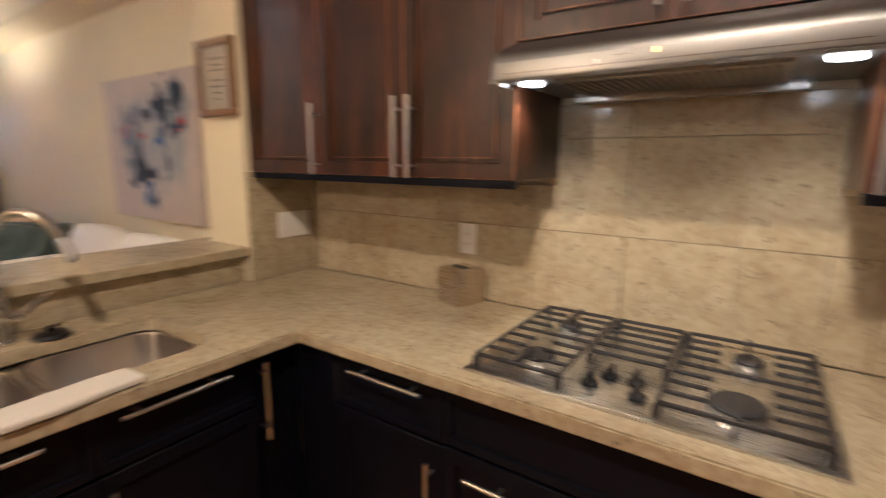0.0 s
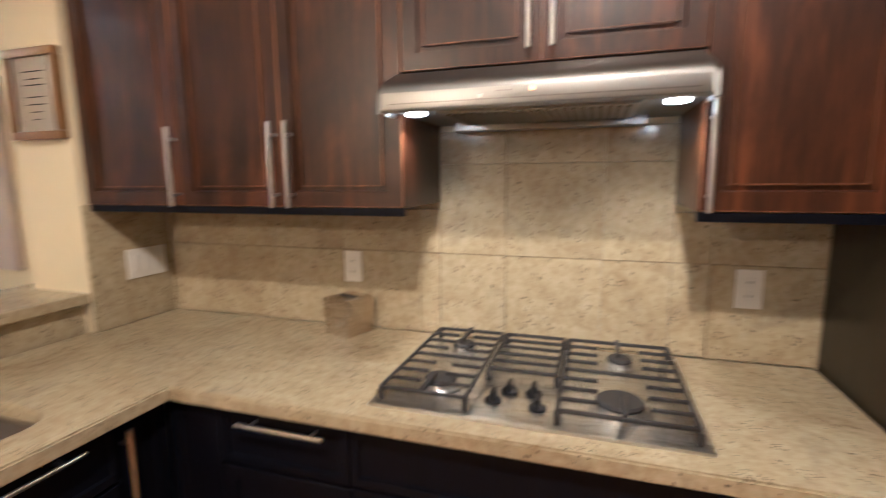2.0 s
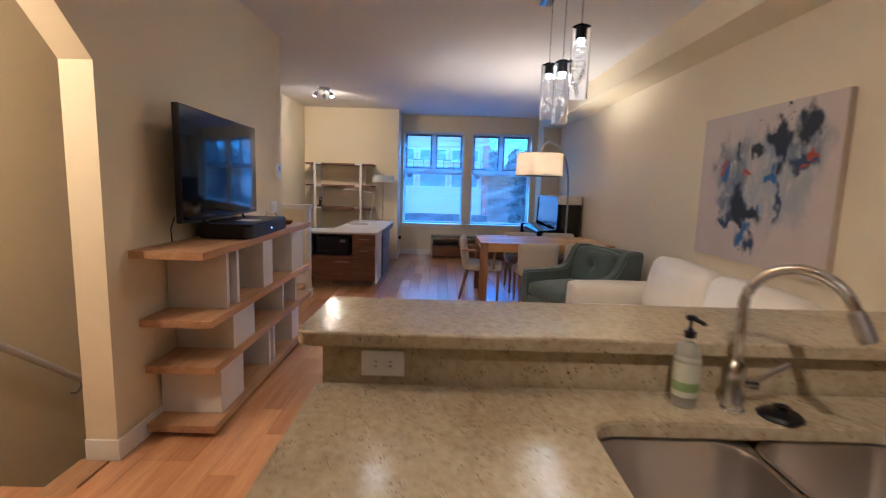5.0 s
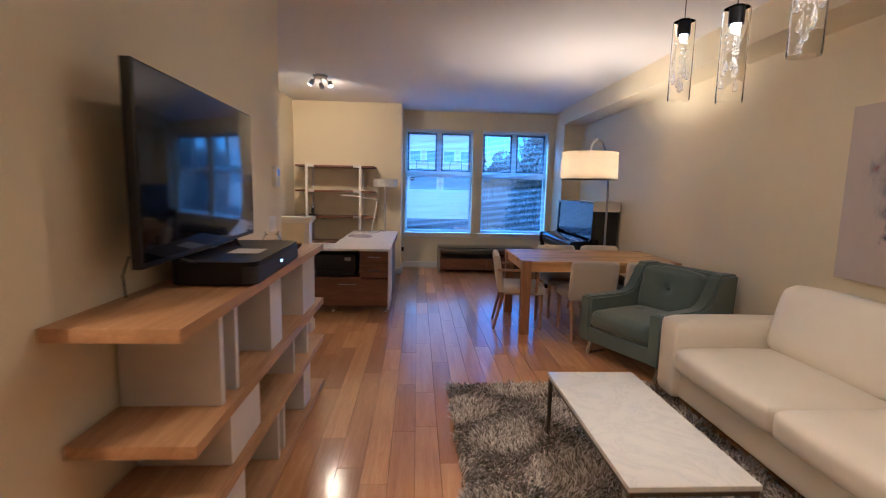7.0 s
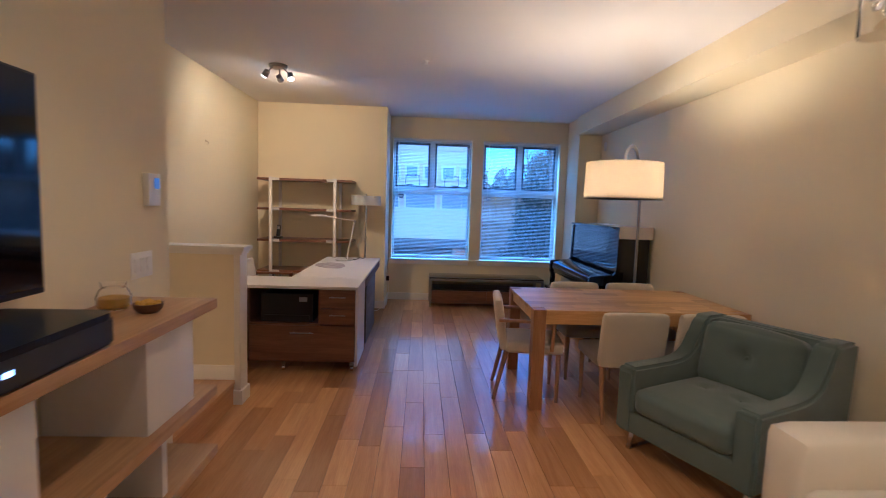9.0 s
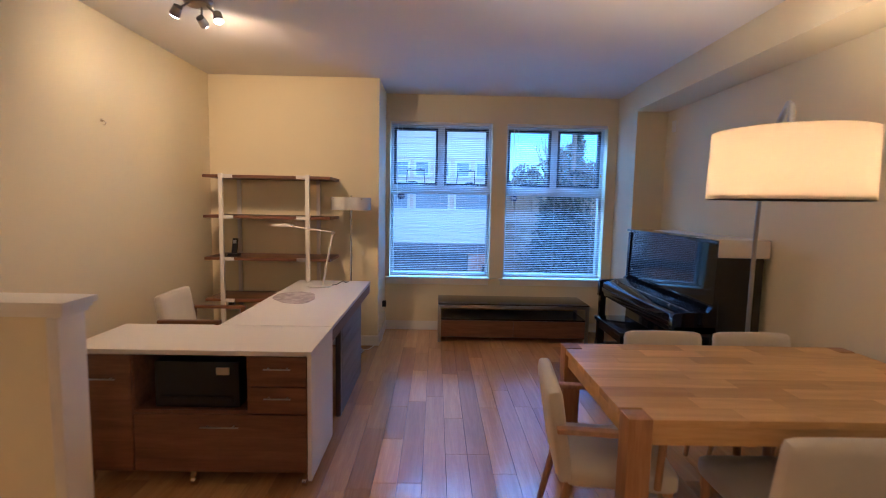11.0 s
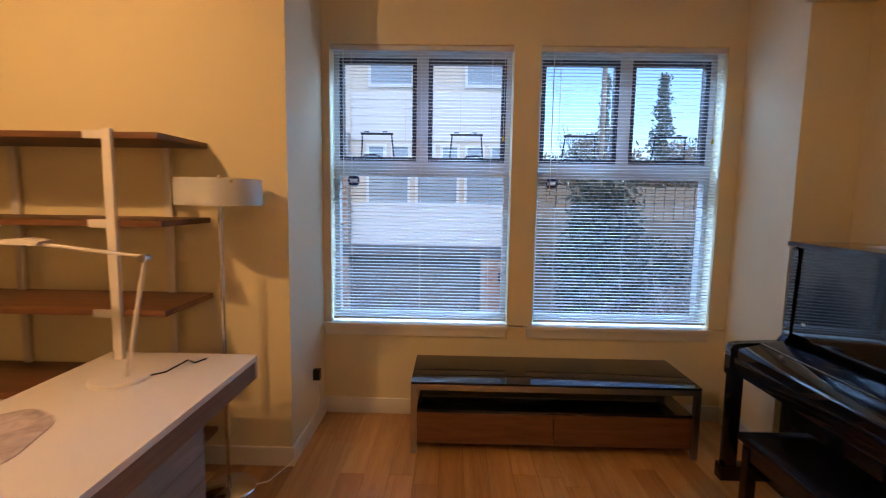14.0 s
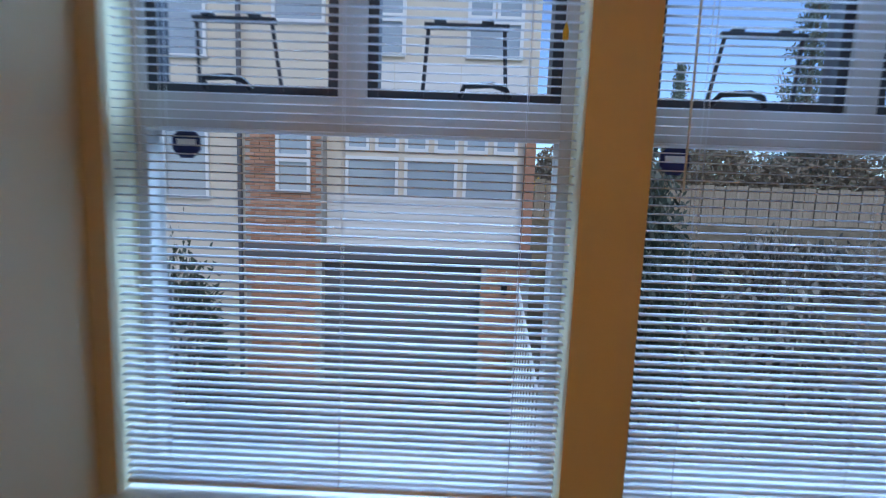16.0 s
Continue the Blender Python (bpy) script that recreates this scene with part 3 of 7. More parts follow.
def blind(y0, y1):
    b = thing("window_blind", "white aluminium venetian blind lowered with slats open", "window blind", group="venetian blinds")
    xm = -10.505
    part("head_rail", cube(xm - 0.02, xm + 0.02, y0 + 0.006, y1 - 0.006, HEAD - 0.034, HEAD - 0.002, 0.003), M_SLAT, b)
    part("bottom_rail", cube(xm - 0.013, xm + 0.013, y0 + 0.012, y1 - 0.012, SILL + 0.022, SILL + 0.036, 0.003), M_SLAT, b)
    n = 80
    zs = [SILL + 0.052 + (HEAD - 0.052 - SILL - 0.052) * k / (n - 1) for k in range(n)]
    bm = bmesh.new()
    tilt = radians(8)
    top, low = [], []
    for k in range(5):
        u = (k / 4 - 0.5) * 0.025
        h = 0.0022 * (1 - (2 * k / 4 - 1) ** 2)
        px, pz = u * math.cos(tilt) + h * math.sin(tilt), -u * math.sin(tilt) + h * math.cos(tilt)
        top.append((px, pz + 0.0003))
        low.append((px, pz - 0.0003))
    prism(bm, top + list(reversed(low)), "y", y0 + 0.012, y1 - 0.012)
    me = mesh_of("slat", bm, M_SLAT)
    for z in zs:
        s = new("slat", me)
        s.parent = b
        s.location = (xm, random.uniform(-0.001, 0.001), z)
    for yy in (y0 + 0.14, (y0 + y1) / 2, y1 - 0.14):
        bm = bmesh.new()
        rod(bm, (xm + 0.0135, yy, SILL + 0.03), (xm + 0.0135, yy, HEAD - 0.02), 0.0009, n=5)
        rod(bm, (xm - 0.0135, yy, SILL + 0.03), (xm - 0.0135, yy, HEAD - 0.02), 0.0009, n=5)
        part("ladder_cord", bm, M_SLAT, b)
    part("tilt_wand", rod(bmesh.new(), (xm + 0.024, y0 + 0.09, 1.55), (xm + 0.024, y0 + 0.09, HEAD - 0.03), 0.003, n=8), M_PLATE, b, "clear tilt wand")
    part("lift_cord", rod(bmesh.new(), (xm + 0.022, y1 - 0.06, 1.95), (xm + 0.022, y1 - 0.06, HEAD - 0.03), 0.0013, n=6), M_SLAT, b)
    part("cord_tassel", lathe(bmesh.new(), [(0.002, 0.04), (0.008, 0.02), (0.007, 0.0)], 10, (xm + 0.022, y1 - 0.06, 1.91)), M_YELLOW, b, "small amber tassel")
    return b


for y0, y1 in WIN:
    blind(y0, y1)

# ---- kitchen ----
ctop = bmesh.new()


def slab_with_hole(bm, outer, hole, z0, z1):
    loops = []
    for pts in (outer, hole):
        vs = [bm.verts.new((p[0], p[1], z1)) for p in pts]
        loops.append([bm.edges.new((vs[i], vs[(i + 1) % len(vs)])) for i in range(len(vs))])
    made = bmesh.ops.triangle_fill(bm, use_beauty=True, edges=loops[0] + loops[1], normal=(0, 0, 1))
    faces = [g for g in made["geom"] if isinstance(g, bmesh.types.BMFace)]
    up = bmesh.ops.extrude_face_region(bm, geom=faces)
    for g in up["geom"]:
        if isinstance(g, bmesh.types.BMVert):
            g.co.z = z0
    bmesh.ops.recalc_face_normals(bm, faces=bm.faces[:])


SINK = rounded(-1.645, -1.27, 0.035, 0.768, 0.07)
slab_with_hole(ctop, [(-1.828, -0.645), (-1.155, -0.645), (-1.142, 0.965), (0.548, 0.965), (0.548, 1.594), (-1.782, 1.594), (-1.782, 1.25), (-1.828, 1.25)], SINK, 0.88, 0.92)
bmesh.ops.bevel(ctop, geom=[e for e in ctop.edges if e.calc_face_angle(0) > 1.2], offset=0.005, segments=2, affect="EDGES")
solo("countertop", ctop, M_GRAN, "L-shaped speckled beige granite worktop on dark cabinets", "worktop")
built("wall_bar", cube(-2.10, -1.87, -0.63, 1.245, 0.0, 1.028), M_WALL, "low wall under the raised bar", "wall")
bar = thing("breakfast_bar", "raised speckled granite breakfast bar behind the sink", "breakfast bar")
part("upstand", cube(-1.868, -1.832, -0.63, 1.245, 0.9, 1.028, 0.002), M_GRAN, bar, "granite upstand")
bmt = part("bar_slab", prism(bmesh.new(), [(-2.18, -0.66), (-2.15, -0.69), (-1.81, -0.69), (-1.79, -0.67), (-1.79, 1.243), (-2.085, 1.243), (-2.095, 1.30), (-2.18, 1.30)], "z", 1.03, 1.07), M_GRAN, bar, "granite slab").modifiers.new("edge", "BEVEL")
bmt.width, bmt.segments, bmt.limit_method = 0.006, 2, "ANGLE"

# sink
sink = thing("kitchen_sink", "double-bowl stainless steel undermount sink in granite", "sink")
for y0, y1, nm in ((0.035, 0.388, "bowl"), (0.412, 0.768, "bowl")):
    bm = bmesh.new()
    rings = []
    for inset, z, rr in ((-0.008, 0.8795, 0.075), (0.003, 0.8785, 0.07), (0.006, 0.868, 0.07), (0.010, 0.76, 0.065), (0.03, 0.725, 0.06), (0.07, 0.715, 0.05)):
        rings.append([bm.verts.new((p[0], p[1], z)) for p in rounded(-1.645 + inset, -1.27 - inset, y0 + inset, y1 - inset, rr)])
    for a, b in zip(rings, rings[1:]):
        for i in range(len(a)):
            bm.faces.new((a[i], a[(i + 1) % len(a)], b[(i + 1) % len(b)], b[i]))
    bm.faces.new(rings[-1])
    bowl = part("bowl", bm, M_BOWL_STEEL, sink)
    bowl.modifiers.new("wall", "SOLIDIFY").thickness = 0.002
    part("drain", lathe(bmesh.new(), [(0.045, 0.003), (0.045, 0.006), (0.03, 0.002), (0.0, 0.002)], 20, (-1.46, (y0 + y1) / 2, 0.714)), M_CHROME, bowl, "round chrome drain")
part("divider", cube(-1.655, -1.262, 0.386, 0.414, 0.862, 0.874, 0.004), M_COOKSTEEL, sink)
# faucet
fau = thing("faucet", "chrome gooseneck kitchen faucet with pull-down spray", "faucet", (-1.72, 0.415, 0.92))
part("base", lathe(bmesh.new(), [(0.028, 0), (0.028, 0.008), (0.023, 0.014), (0.0225, 0.10), (0.020, 0.115), (0.013, 0.13)], 24), M_CHROME, fau)
neck = [(0, 0, 0.12), (0, 0, 0.27)] + [(0.095 - 0.095 * math.cos(radians(a)), 0.055 - 0.055 * math.cos(radians(a)), 0.27 + 0.105 * math.sin(radians(a))) for a in range(10, 161, 10)]
part("neck", tube(bmesh.new(), neck, 0.0125, 14), M_CHROME, fau)
e = Vector(neck[-1])
d = (e - Vector(neck[-2])).normalized()
part("spray_head", rod(rod(bmesh.new(), e, e + d * 0.06, 0.0145, 0.0165), e + d * 0.06, e + d * 0.066, 0.013), M_STEELD, fau, "satin spray head")
part("lever", rod(rod(bmesh.new(), (0.0, 0.02, 0.075), (0.005, 0.05, 0.075), 0.017), (0.005, 0.045, 0.078), (0.03, 0.11, 0.135), 0.0075, 0.006), M_CHROME, fau)
plug = thing("sink_stopper", "black rubber sink stopper lying on the granite", "sink stopper", (-1.69, 0.515, 0.92))
part("disc", lathe(bmesh.new(), [(0.047, 0), (0.05, 0.005), (0.044, 0.012), (0.0, 0.016)], 24), M_BLACK, plug)
part("knob", lathe(bmesh.new(), [(0.014, 0.012), (0.012, 0.022), (0.019, 0.030), (0.0, 0.036)], 16), M_BLACK, plug)
soap = thing("soap_bottle", "clear dish soap bottle with black pump and green label", "soap bottle", (-1.745, 0.306, 0.92))
part("bottle", lathe(bmesh.new(), [(0.0, 0.0), (0.029, 0.001), (0.031, 0.006), (0.031, 0.135), (0.026, 0.155), (0.012, 0.166), (0.012, 0.178), (0, 0.178)], 20), M_SOAP, soap)
part("label", lathe(bmesh.new(), [(0.0315, 0.03), (0.0317, 0.032), (0.0317, 0.115), (0.0315, 0.117)], 20), M_LABEL, soap, "white paper label")
part("label_band", lathe(bmesh.new(), [(0.0319, 0.045), (0.0321, 0.046), (0.0321, 0.067), (0.0319, 0.068)], 20), M_GREEN, soap, "green band")
part("pump", rod(tube(rod(bmesh.new(), (0, 0, 0.178), (0, 0, 0.195), 0.0135), [(0, 0, 0.195), (0, 0, 0.222), (0.012, 0.004, 0.226), (0.04, 0.012, 0.222)], 0.0055, 8), (0, 0, 0.222), (0, 0, 0.232), 0.012), M_BLACK, soap, "black pump")
bm = bmesh.new()
cushion(bm, -0.048, 0.048, -0.135, 0.135, 0.0, 0.017, 0.002, 0.007)
for v in bm.verts:
    v.co.z += 0.002 * noise.noise(v.co * 18) + (0.002 if v.co.z > 0.008 else 0)
    v.co.x += 0.006 * noise.noise(v.co * 9 + Vector((3, 0, 0)))
solo("dish_towel", bm, M_TOWEL, "folded cream dish towel lying on the worktop", "towel", (-1.192, 0.398, 0.9203), 4)

# base cabinets


def pull(bm, a, b, out, r=0.006):
    """A straight bar pull from a to b, standing off along out."""
    a, b, out = Vector(a), Vector(b), Vector(out)
    rod(bm, a + out, b + out, r, n=10)
    for k in (0.15, 0.85):
        p = a.lerp(b, k)
        rod(bm, p, p + out, 0.0045, n=8)
    return bm


def shaker(bm, axis, face, a0, a1, z0, z1, out, stile=0.058):
    """A framed door front in one piece: rails and stiles round a sunk panel."""
    t = 0.02 * out
    lo, hi = min(face, face + t), max(face, face + t)
    if axis == "x":
        box(bm, lo, hi, a0, a1, z0, z1)
        n = Vector((out, 0, 0))
    else:
        box(bm, a0, a1, lo, hi, z0, z1)
        n = Vector((0, out, 0))
    bmesh.ops.recalc_face_normals(bm, faces=bm.faces[:])
    top = max(bm.faces, key=lambda f: f.normal.dot(n))
    bmesh.ops.inset_region(bm, faces=[top], thickness=stile, depth=0.0)
    bmesh.ops.inset_region(bm, faces=[top], thickness=0.004, depth=0.0)
    for v in top.verts:
        v.co -= n * 0.010
    bmesh.ops.bevel(bm, geom=[e for e in bm.edges if abs(e.calc_face_angle(0) - math.pi / 2) < 0.1], offset=0.0015, segments=1, affect="EDGES")
    return bm


def base_unit(label, axis, face, back, a0, a1, out, fronts, top=0.875):
    """fronts: rows of (a0, a1, z0, z1, pull ends or None)."""
    u = thing("base_cabinet", label, "cabinet", group="kitchen base cabinets")
    lo, hi = min(face, back), max(face, back)
    if axis == "x":
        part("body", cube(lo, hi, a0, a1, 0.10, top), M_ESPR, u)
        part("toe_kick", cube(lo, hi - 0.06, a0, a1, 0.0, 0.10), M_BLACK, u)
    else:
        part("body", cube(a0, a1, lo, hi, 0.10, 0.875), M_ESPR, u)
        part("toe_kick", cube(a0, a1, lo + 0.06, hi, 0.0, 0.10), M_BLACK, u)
    for b0, b1, z0, z1, p in fronts:
        flat = (z1 - z0) < 0.2
        bm = bmesh.new()
        shaker(bm, axis, face, b0 + 0.002, b1 - 0.002, z0, z1, out, 0.03 if flat else 0.055)
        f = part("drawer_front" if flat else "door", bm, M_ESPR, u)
        if p:
            (q0, w0), (q1, w1) = p
            fx = face + 0.02 * out
            e0, e1 = ((fx, q0, w0), (fx, q1, w1)) if axis == "x" else ((q0, fx, w0), (q1, fx, w1))
            o = (0.03 * out, 0, 0) if axis == "x" else (0, 0.03 * out, 0)
            part("handle", pull(bmesh.new(), e0, e1, o), M_PULL, f, "brushed steel bar pull")
    return u


XF, YF = -1.215, 1.015
base_unit("dark espresso sink cabinet below the granite worktop", "x", XF, -1.82, 0.0, 0.86, 1,
          [(0.0, 0.43, 0.715, 0.865, ((0.062, 0.847), (0.332, 0.847))), (0.43, 0.86, 0.715, 0.865, ((0.482, 0.847), (0.75, 0.847))),
           (0.0, 0.43, 0.11, 0.705, ((0.368, 0.42), (0.368, 0.675))), (0.43, 0.86, 0.11, 0.705, ((0.445, 0.42), (0.445, 0.675)))], 0.69)
base_unit("dark espresso corner cabinet with a tall bar pull", "x", XF, -1.82, 0.86, 1.0, 1, [(0.84, 1.0, 0.11, 0.865, ((0.862, 0.60), (0.862, 0.85)))])
base_unit("dark espresso drawer and door cabinet beside the cooktop", "y", YF, 1.59, -1.19, -0.62, -1,
          [(-1.01, -0.62, 0.715, 0.865, ((-0.93, 0.845), (-0.675, 0.845))), (-1.01, -0.62, 0.11, 0.705, ((-0.655, 0.42), (-0.655, 0.66))), (-1.19, -1.012, 0.11, 0.865, None)])
base_unit("dark espresso drawer cabinet under the gas cooktop", "y", YF, 1.59, -0.62, 0.18, -1,
          [(-0.62, 0.18, 0.72, 0.865, None), (-0.62, 0.18, 0.44, 0.71, ((-0.54, 0.66), (0.10, 0.66))), (-0.62, 0.18, 0.11, 0.43, ((-0.54, 0.38), (0.10, 0.38)))])
base_unit("dark espresso narrow cabinet beside the tall cabinet", "y", YF, 1.59, 0.18, 0.55, -1,
          [(0.18, 0.55, 0.715, 0.865, ((0.25, 0.845), (0.48, 0.845))), (0.18, 0.55, 0.11, 0.705, ((0.22, 0.42), (0.22, 0.66)))])
dw = thing("dishwasher", "black and stainless steel dishwasher under the granite worktop", "dishwasher")
part("body", cube(-1.82, XF, -0.605, -0.006, 0.10, 0.875), M_BLACK, dw)
part("toe_kick", cube(-1.82, XF - 0.06, -0.605, -0.006, 0.0, 0.10), M_BLACK, dw)
part("control_panel", cube(XF, XF + 0.028, -0.60, -0.01, 0.735, 0.868, 0.004), M_BLACK, dw)
part("door", cube(XF, XF + 0.026, -0.575, -0.02, 0.12, 0.728, 0.004), M_DWSTEEL, dw, "stainless steel door")
part("grip", lathe(bmesh.new(), [(0.05, 0), (0.046, 0.002), (0.02, -0.004), (0, -0.005)], 24), M_IRON, dw, "oval recessed grip").matrix_basis = Matrix.Translation((XF + 0.028, -0.295, 0.775)) @ Euler((0, radians(90), 0)).to_matrix().to_4x4() @ Matrix.Diagonal((0.45, 1, 1, 1))
part("name_bar", cube(XF + 0.028, XF + 0.029, -0.49, -0.45, 0.832, 0.839), M_PAPER, dw)
for k in range(3):
    part("button", cube(XF + 0.028, XF + 0.031, -0.145 + 0.022 * k, -0.13 + 0.022 * k, 0.812, 0.818), M_PLATE, dw, "pale button")
    part("mark", cube(XF + 0.028, XF + 0.0288, -0.15 + 0.03 * k, -0.135 + 0.03 * k, 0.845, 0.848), M_STEELD, dw)
part("side_panel", cube(-1.82, -1.20, -0.625, -0.606, 0.0, 0.875, 0.002), M_ESPR, dw, "dark end panel")

# backsplash tiles are laid at the end of the file; here the pier's granite
pg = thing("pier_backsplash", "granite slab on the pier with a light switch", "backsplash")
part("slab", cube(-1.79, -1.782, 1.247, 1.594, 0.92, 1.385, 0.001), M_GRAN, pg)


def plate(name, label, at, axis, w, h, holes=(), rockers=0, group=""):
    """A cover plate on a wall; axis is the wall's outward normal."""
    p = thing(name, label, "wall outlet" if holes else "light switch", at, {"y-": 0, "x+": 90, "y+": 180}[axis], group)
    part("cover", cube(-w / 2, w / 2, -0.006, 0.0, -h / 2, h / 2, 0.002), M_PLATE, p)
    for hx, hz, flat in holes:
        f = part("socket", cube(hx - 0.017, hx + 0.017, -0.0085, -0.006, hz - 0.014, hz + 0.014, 0.001), M_TRIM, p)
        bm = bmesh.new()
        for o in (-0.006, 0.006):
            if flat:
                box(bm, hx - 0.003, hx + 0.005, -0.0092, -0.0085, hz + o - 0.001, hz + o + 0.001)
            else:
                box(bm, hx + o - 0.001, hx + o + 0.001, -0.0092, -0.0085, hz - 0.003, hz + 0.005)
        part("slot", bm, M_BLACK, f)
    for k in range(rockers):
        c = (k - (rockers - 1) / 2) * 0.046
        part("rocker", cube(c - 0.016, c + 0.016, -0.010, -0.006, -0.032, 0.032, 0.002), M_TRIM, p)
    return p


plate("wall_outlet", "white double outlet plate on granite tiles", (-0.918, YK - 0.014, 1.148), "y-", 0.07, 0.115, ((0, 0.02, False), (0, -0.02, False)))
plate("wall_outlet", "white double outlet plate on granite tiles", (0.362, YK - 0.014, 1.142), "y-", 0.07, 0.115, ((0, 0.02, False), (0, -0.02, False)))
plate("wall_outlet", "white horizontal outlet plate on granite upstand", (-1.831, -0.467, 0.976), "x+", 0.115, 0.07, ((-0.02, 0, True), (0.02, 0, True)))
plate("light_switch", "white double switch plate on the granite pier", (-1.781, 1.47, 1.148), "x+", 0.17, 0.115, rockers=3)
plate("light_switch", "white triple switch plate beside the television", (-5.235, YL, 1.19), "y+", 0.165, 0.118, rockers=3)
plate("light_switch", "white double switch plate beside the stairs", (-2.62, YN, 1.18), "y+", 0.115, 0.118, rockers=2)

# upper cabinets
YU = 1.29


def upper(label, x0, x1, z0, doors):
    u = thing("upper_cabinet", label, "cabinet", group="kitchen wall cabinets")
    part("body", cube(x0, x1, YU, YK, z0, 2.42), M_CHERRY, u)
    if z0 < 1.5:
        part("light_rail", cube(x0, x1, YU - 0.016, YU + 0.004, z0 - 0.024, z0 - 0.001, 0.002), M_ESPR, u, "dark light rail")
    for a, b, hx, hz in doors:
        dr = part("door", shaker(bmesh.new(), "y", YU, a + 0.0015, b - 0.0015, z0 + 0.002, 2.415, -1, 0.062), M_CHERRY, u)
        bm = bmesh.new()
        ia, ib, ic, id_ = a + 0.0605, b - 0.0605, z0 + 0.061, 2.356
        for p, q, r, w in ((ia, ib, ic, ic + 0.003), (ia, ib, id_ - 0.003, id_), (ia, ia + 0.003, ic + 0.003, id_ - 0.003), (ib - 0.003, ib, ic + 0.003, id_ - 0.003)):
            box(bm, p, q, YU - 0.0212, YU - 0.015, r, w)
        part("bead", bm, M_WORN, dr, "worn lighter edge round the panel")
        bm = bmesh.new()
        for p in (a + 0.0012, b - 0.0032):
            box(bm, p, p + 0.002, YU - 0.0207, YU - 0.012, z0 + 0.003, 2.414)
        box(bm, a + 0.0034, b - 0.0034, YU - 0.0207, YU - 0.012, z0 + 0.0015, z0 + 0.0035)
        part("worn_edge", bm, M_WORN, dr, "rubbed reddish door edge")
        part("handle", pull(bmesh.new(), (hx, YU - 0.02, hz), (hx, YU - 0.02, hz + 0.25), (0, -0.032, 0), 0.0065), M_PULL, dr, "brushed steel bar pull")
    return u


upper("dark cherry wall cabinet beside the pier", -1.785, -1.357, 1.386, [(-1.785, -1.357, -1.368, 1.385)])
upper("dark cherry two-door wall cabinet beside the hood", -1.355, -0.578, 1.386, [(-1.355, -0.967, -0.985, 1.385), (-0.967, -0.578, -0.93, 1.385)])
upper("dark cherry two-door cabinet above the range hood", -0.576, 0.154, 1.748, [(-0.576, -0.208, -0.236, 1.775), (-0.208, 0.154, -0.18, 1.775)])
upper("dark cherry wall cabinet beside the tall cabinet", 0.156, 0.535, 1.386, [(0.156, 0.535, 0.174, 1.385)])

# range hood
hood = thing("range_hood", "stainless steel under-cabinet range hood with two lights", "range hood")
bm = bmesh.new()
prism(bm, [(1.605, 1.746), (1.285, 1.746), (1.262, 1.742), (1.182, 1.708), (1.166, 1.699), (1.156, 1.688), (1.152, 1.676), (1.152, 1.634), (1.160, 1.628), (1.20, 1.640), (1.605, 1.640)], "x", -0.598, 0.162)
bmesh.ops.bevel(bm, geom=[e for e in bm.edges if abs(e.verts[0].co.x - e.verts[1].co.x) < 1e-5 and max(e.verts[0].co.y, e.verts[1].co.y) < 1.3 and min(e.verts[0].co.z, e.verts[1].co.z) > 1.633], offset=0.014, segments=4, affect="EDGES")
part("body", bm, M_HOOD, hood)
part("front_band", cube(-0.580, 0.144, 1.1490, 1.1525, 1.6365, 1.6740, 0.001), M_STEELD, hood, "darker front control band")
part("band_groove", cube(-0.560, 0.124, 1.1482, 1.1490, 1.6465, 1.6480), M_PEWTER, hood)
for k in range(4):
    part("button", cube(-0.302 + 0.030 * k, -0.276 + 0.030 * k, 1.1475, 1.1492, 1.6520, 1.6580), M_STEEL, hood)
    part("button_mark", cube(-0.296 + 0.010 * k, -0.291 + 0.010 * k, 1.1482, 1.1491, 1.6625, 1.6650), M_PEWTER, hood)
part("name_bar", cube(-0.335, -0.328, 1.1482, 1.1491, 1.6510, 1.6590), M_PLATE, hood)
part("indicator", cube(-0.216, -0.208, 1.1470, 1.1492, 1.6610, 1.6700), M_ORANGE, hood, "orange lit indicator")
part("filter", cube(-0.46, 0.02, 1.22, 1.50, 1.630, 1.639, 0.001), M_STEELD, hood)
bm = bmesh.new()
for k in range(22):
    box(bm, -0.44 + 0.0205 * k, -0.43 + 0.0205 * k, 1.24, 1.48, 1.6255, 1.6305)
part("filter_slats", bm, M_PEWTER, hood)
part("grease_tray", cube(-0.50, 0.06, 1.51, 1.56, 1.612, 1.639, 0.003), M_STEEL, hood)
for s_ in (-0.598, 0.158):
    part("side_lip", cube(s_, s_ + 0.004, 1.21, 1.60, 1.630, 1.641), M_STEEL, hood)
for hx in (-0.535, 0.10):
    part("light", lathe(bmesh.new(), [(0.027, 0.0), (0.027, -0.006), (0.0, -0.006)], 20, (hx, 1.27, 1.640)), M_LED, hood, "lit round lamp")

# gas cooktop
ck = thing("gas_cooktop", "four-burner stainless gas cooktop with black iron grates", "cooktop", (-0.203, 1.288, 0.92))
part("tray", cube(-0.378, 0.378, -0.262, 0.262, 0.0, 0.008, 0.003), M_COOKSTEEL, ck)
bm = bmesh.new()
box(bm, -0.128, 0.055, -0.258, -0.06, 0.008, 0.012, 0.002)
part("control_plate", bm, M_COOKSTEEL, ck)
for kx, ky in ((-0.085, -0.175), (-0.055, -0.115), (0.005, -0.115), (0.022, -0.185)):
    k = part("knob", lathe(bmesh.new(), [(0.021, 0.012), (0.021, 0.018), (0.016, 0.022), (0.0, 0.023)], 18, (kx, ky, 0)), M_BLACK, ck)
    part("knob_grip", cube(kx - 0.006, kx + 0.006, ky - 0.019, ky + 0.019, 0.02, 0.042, 0.003), M_BLACK, k)
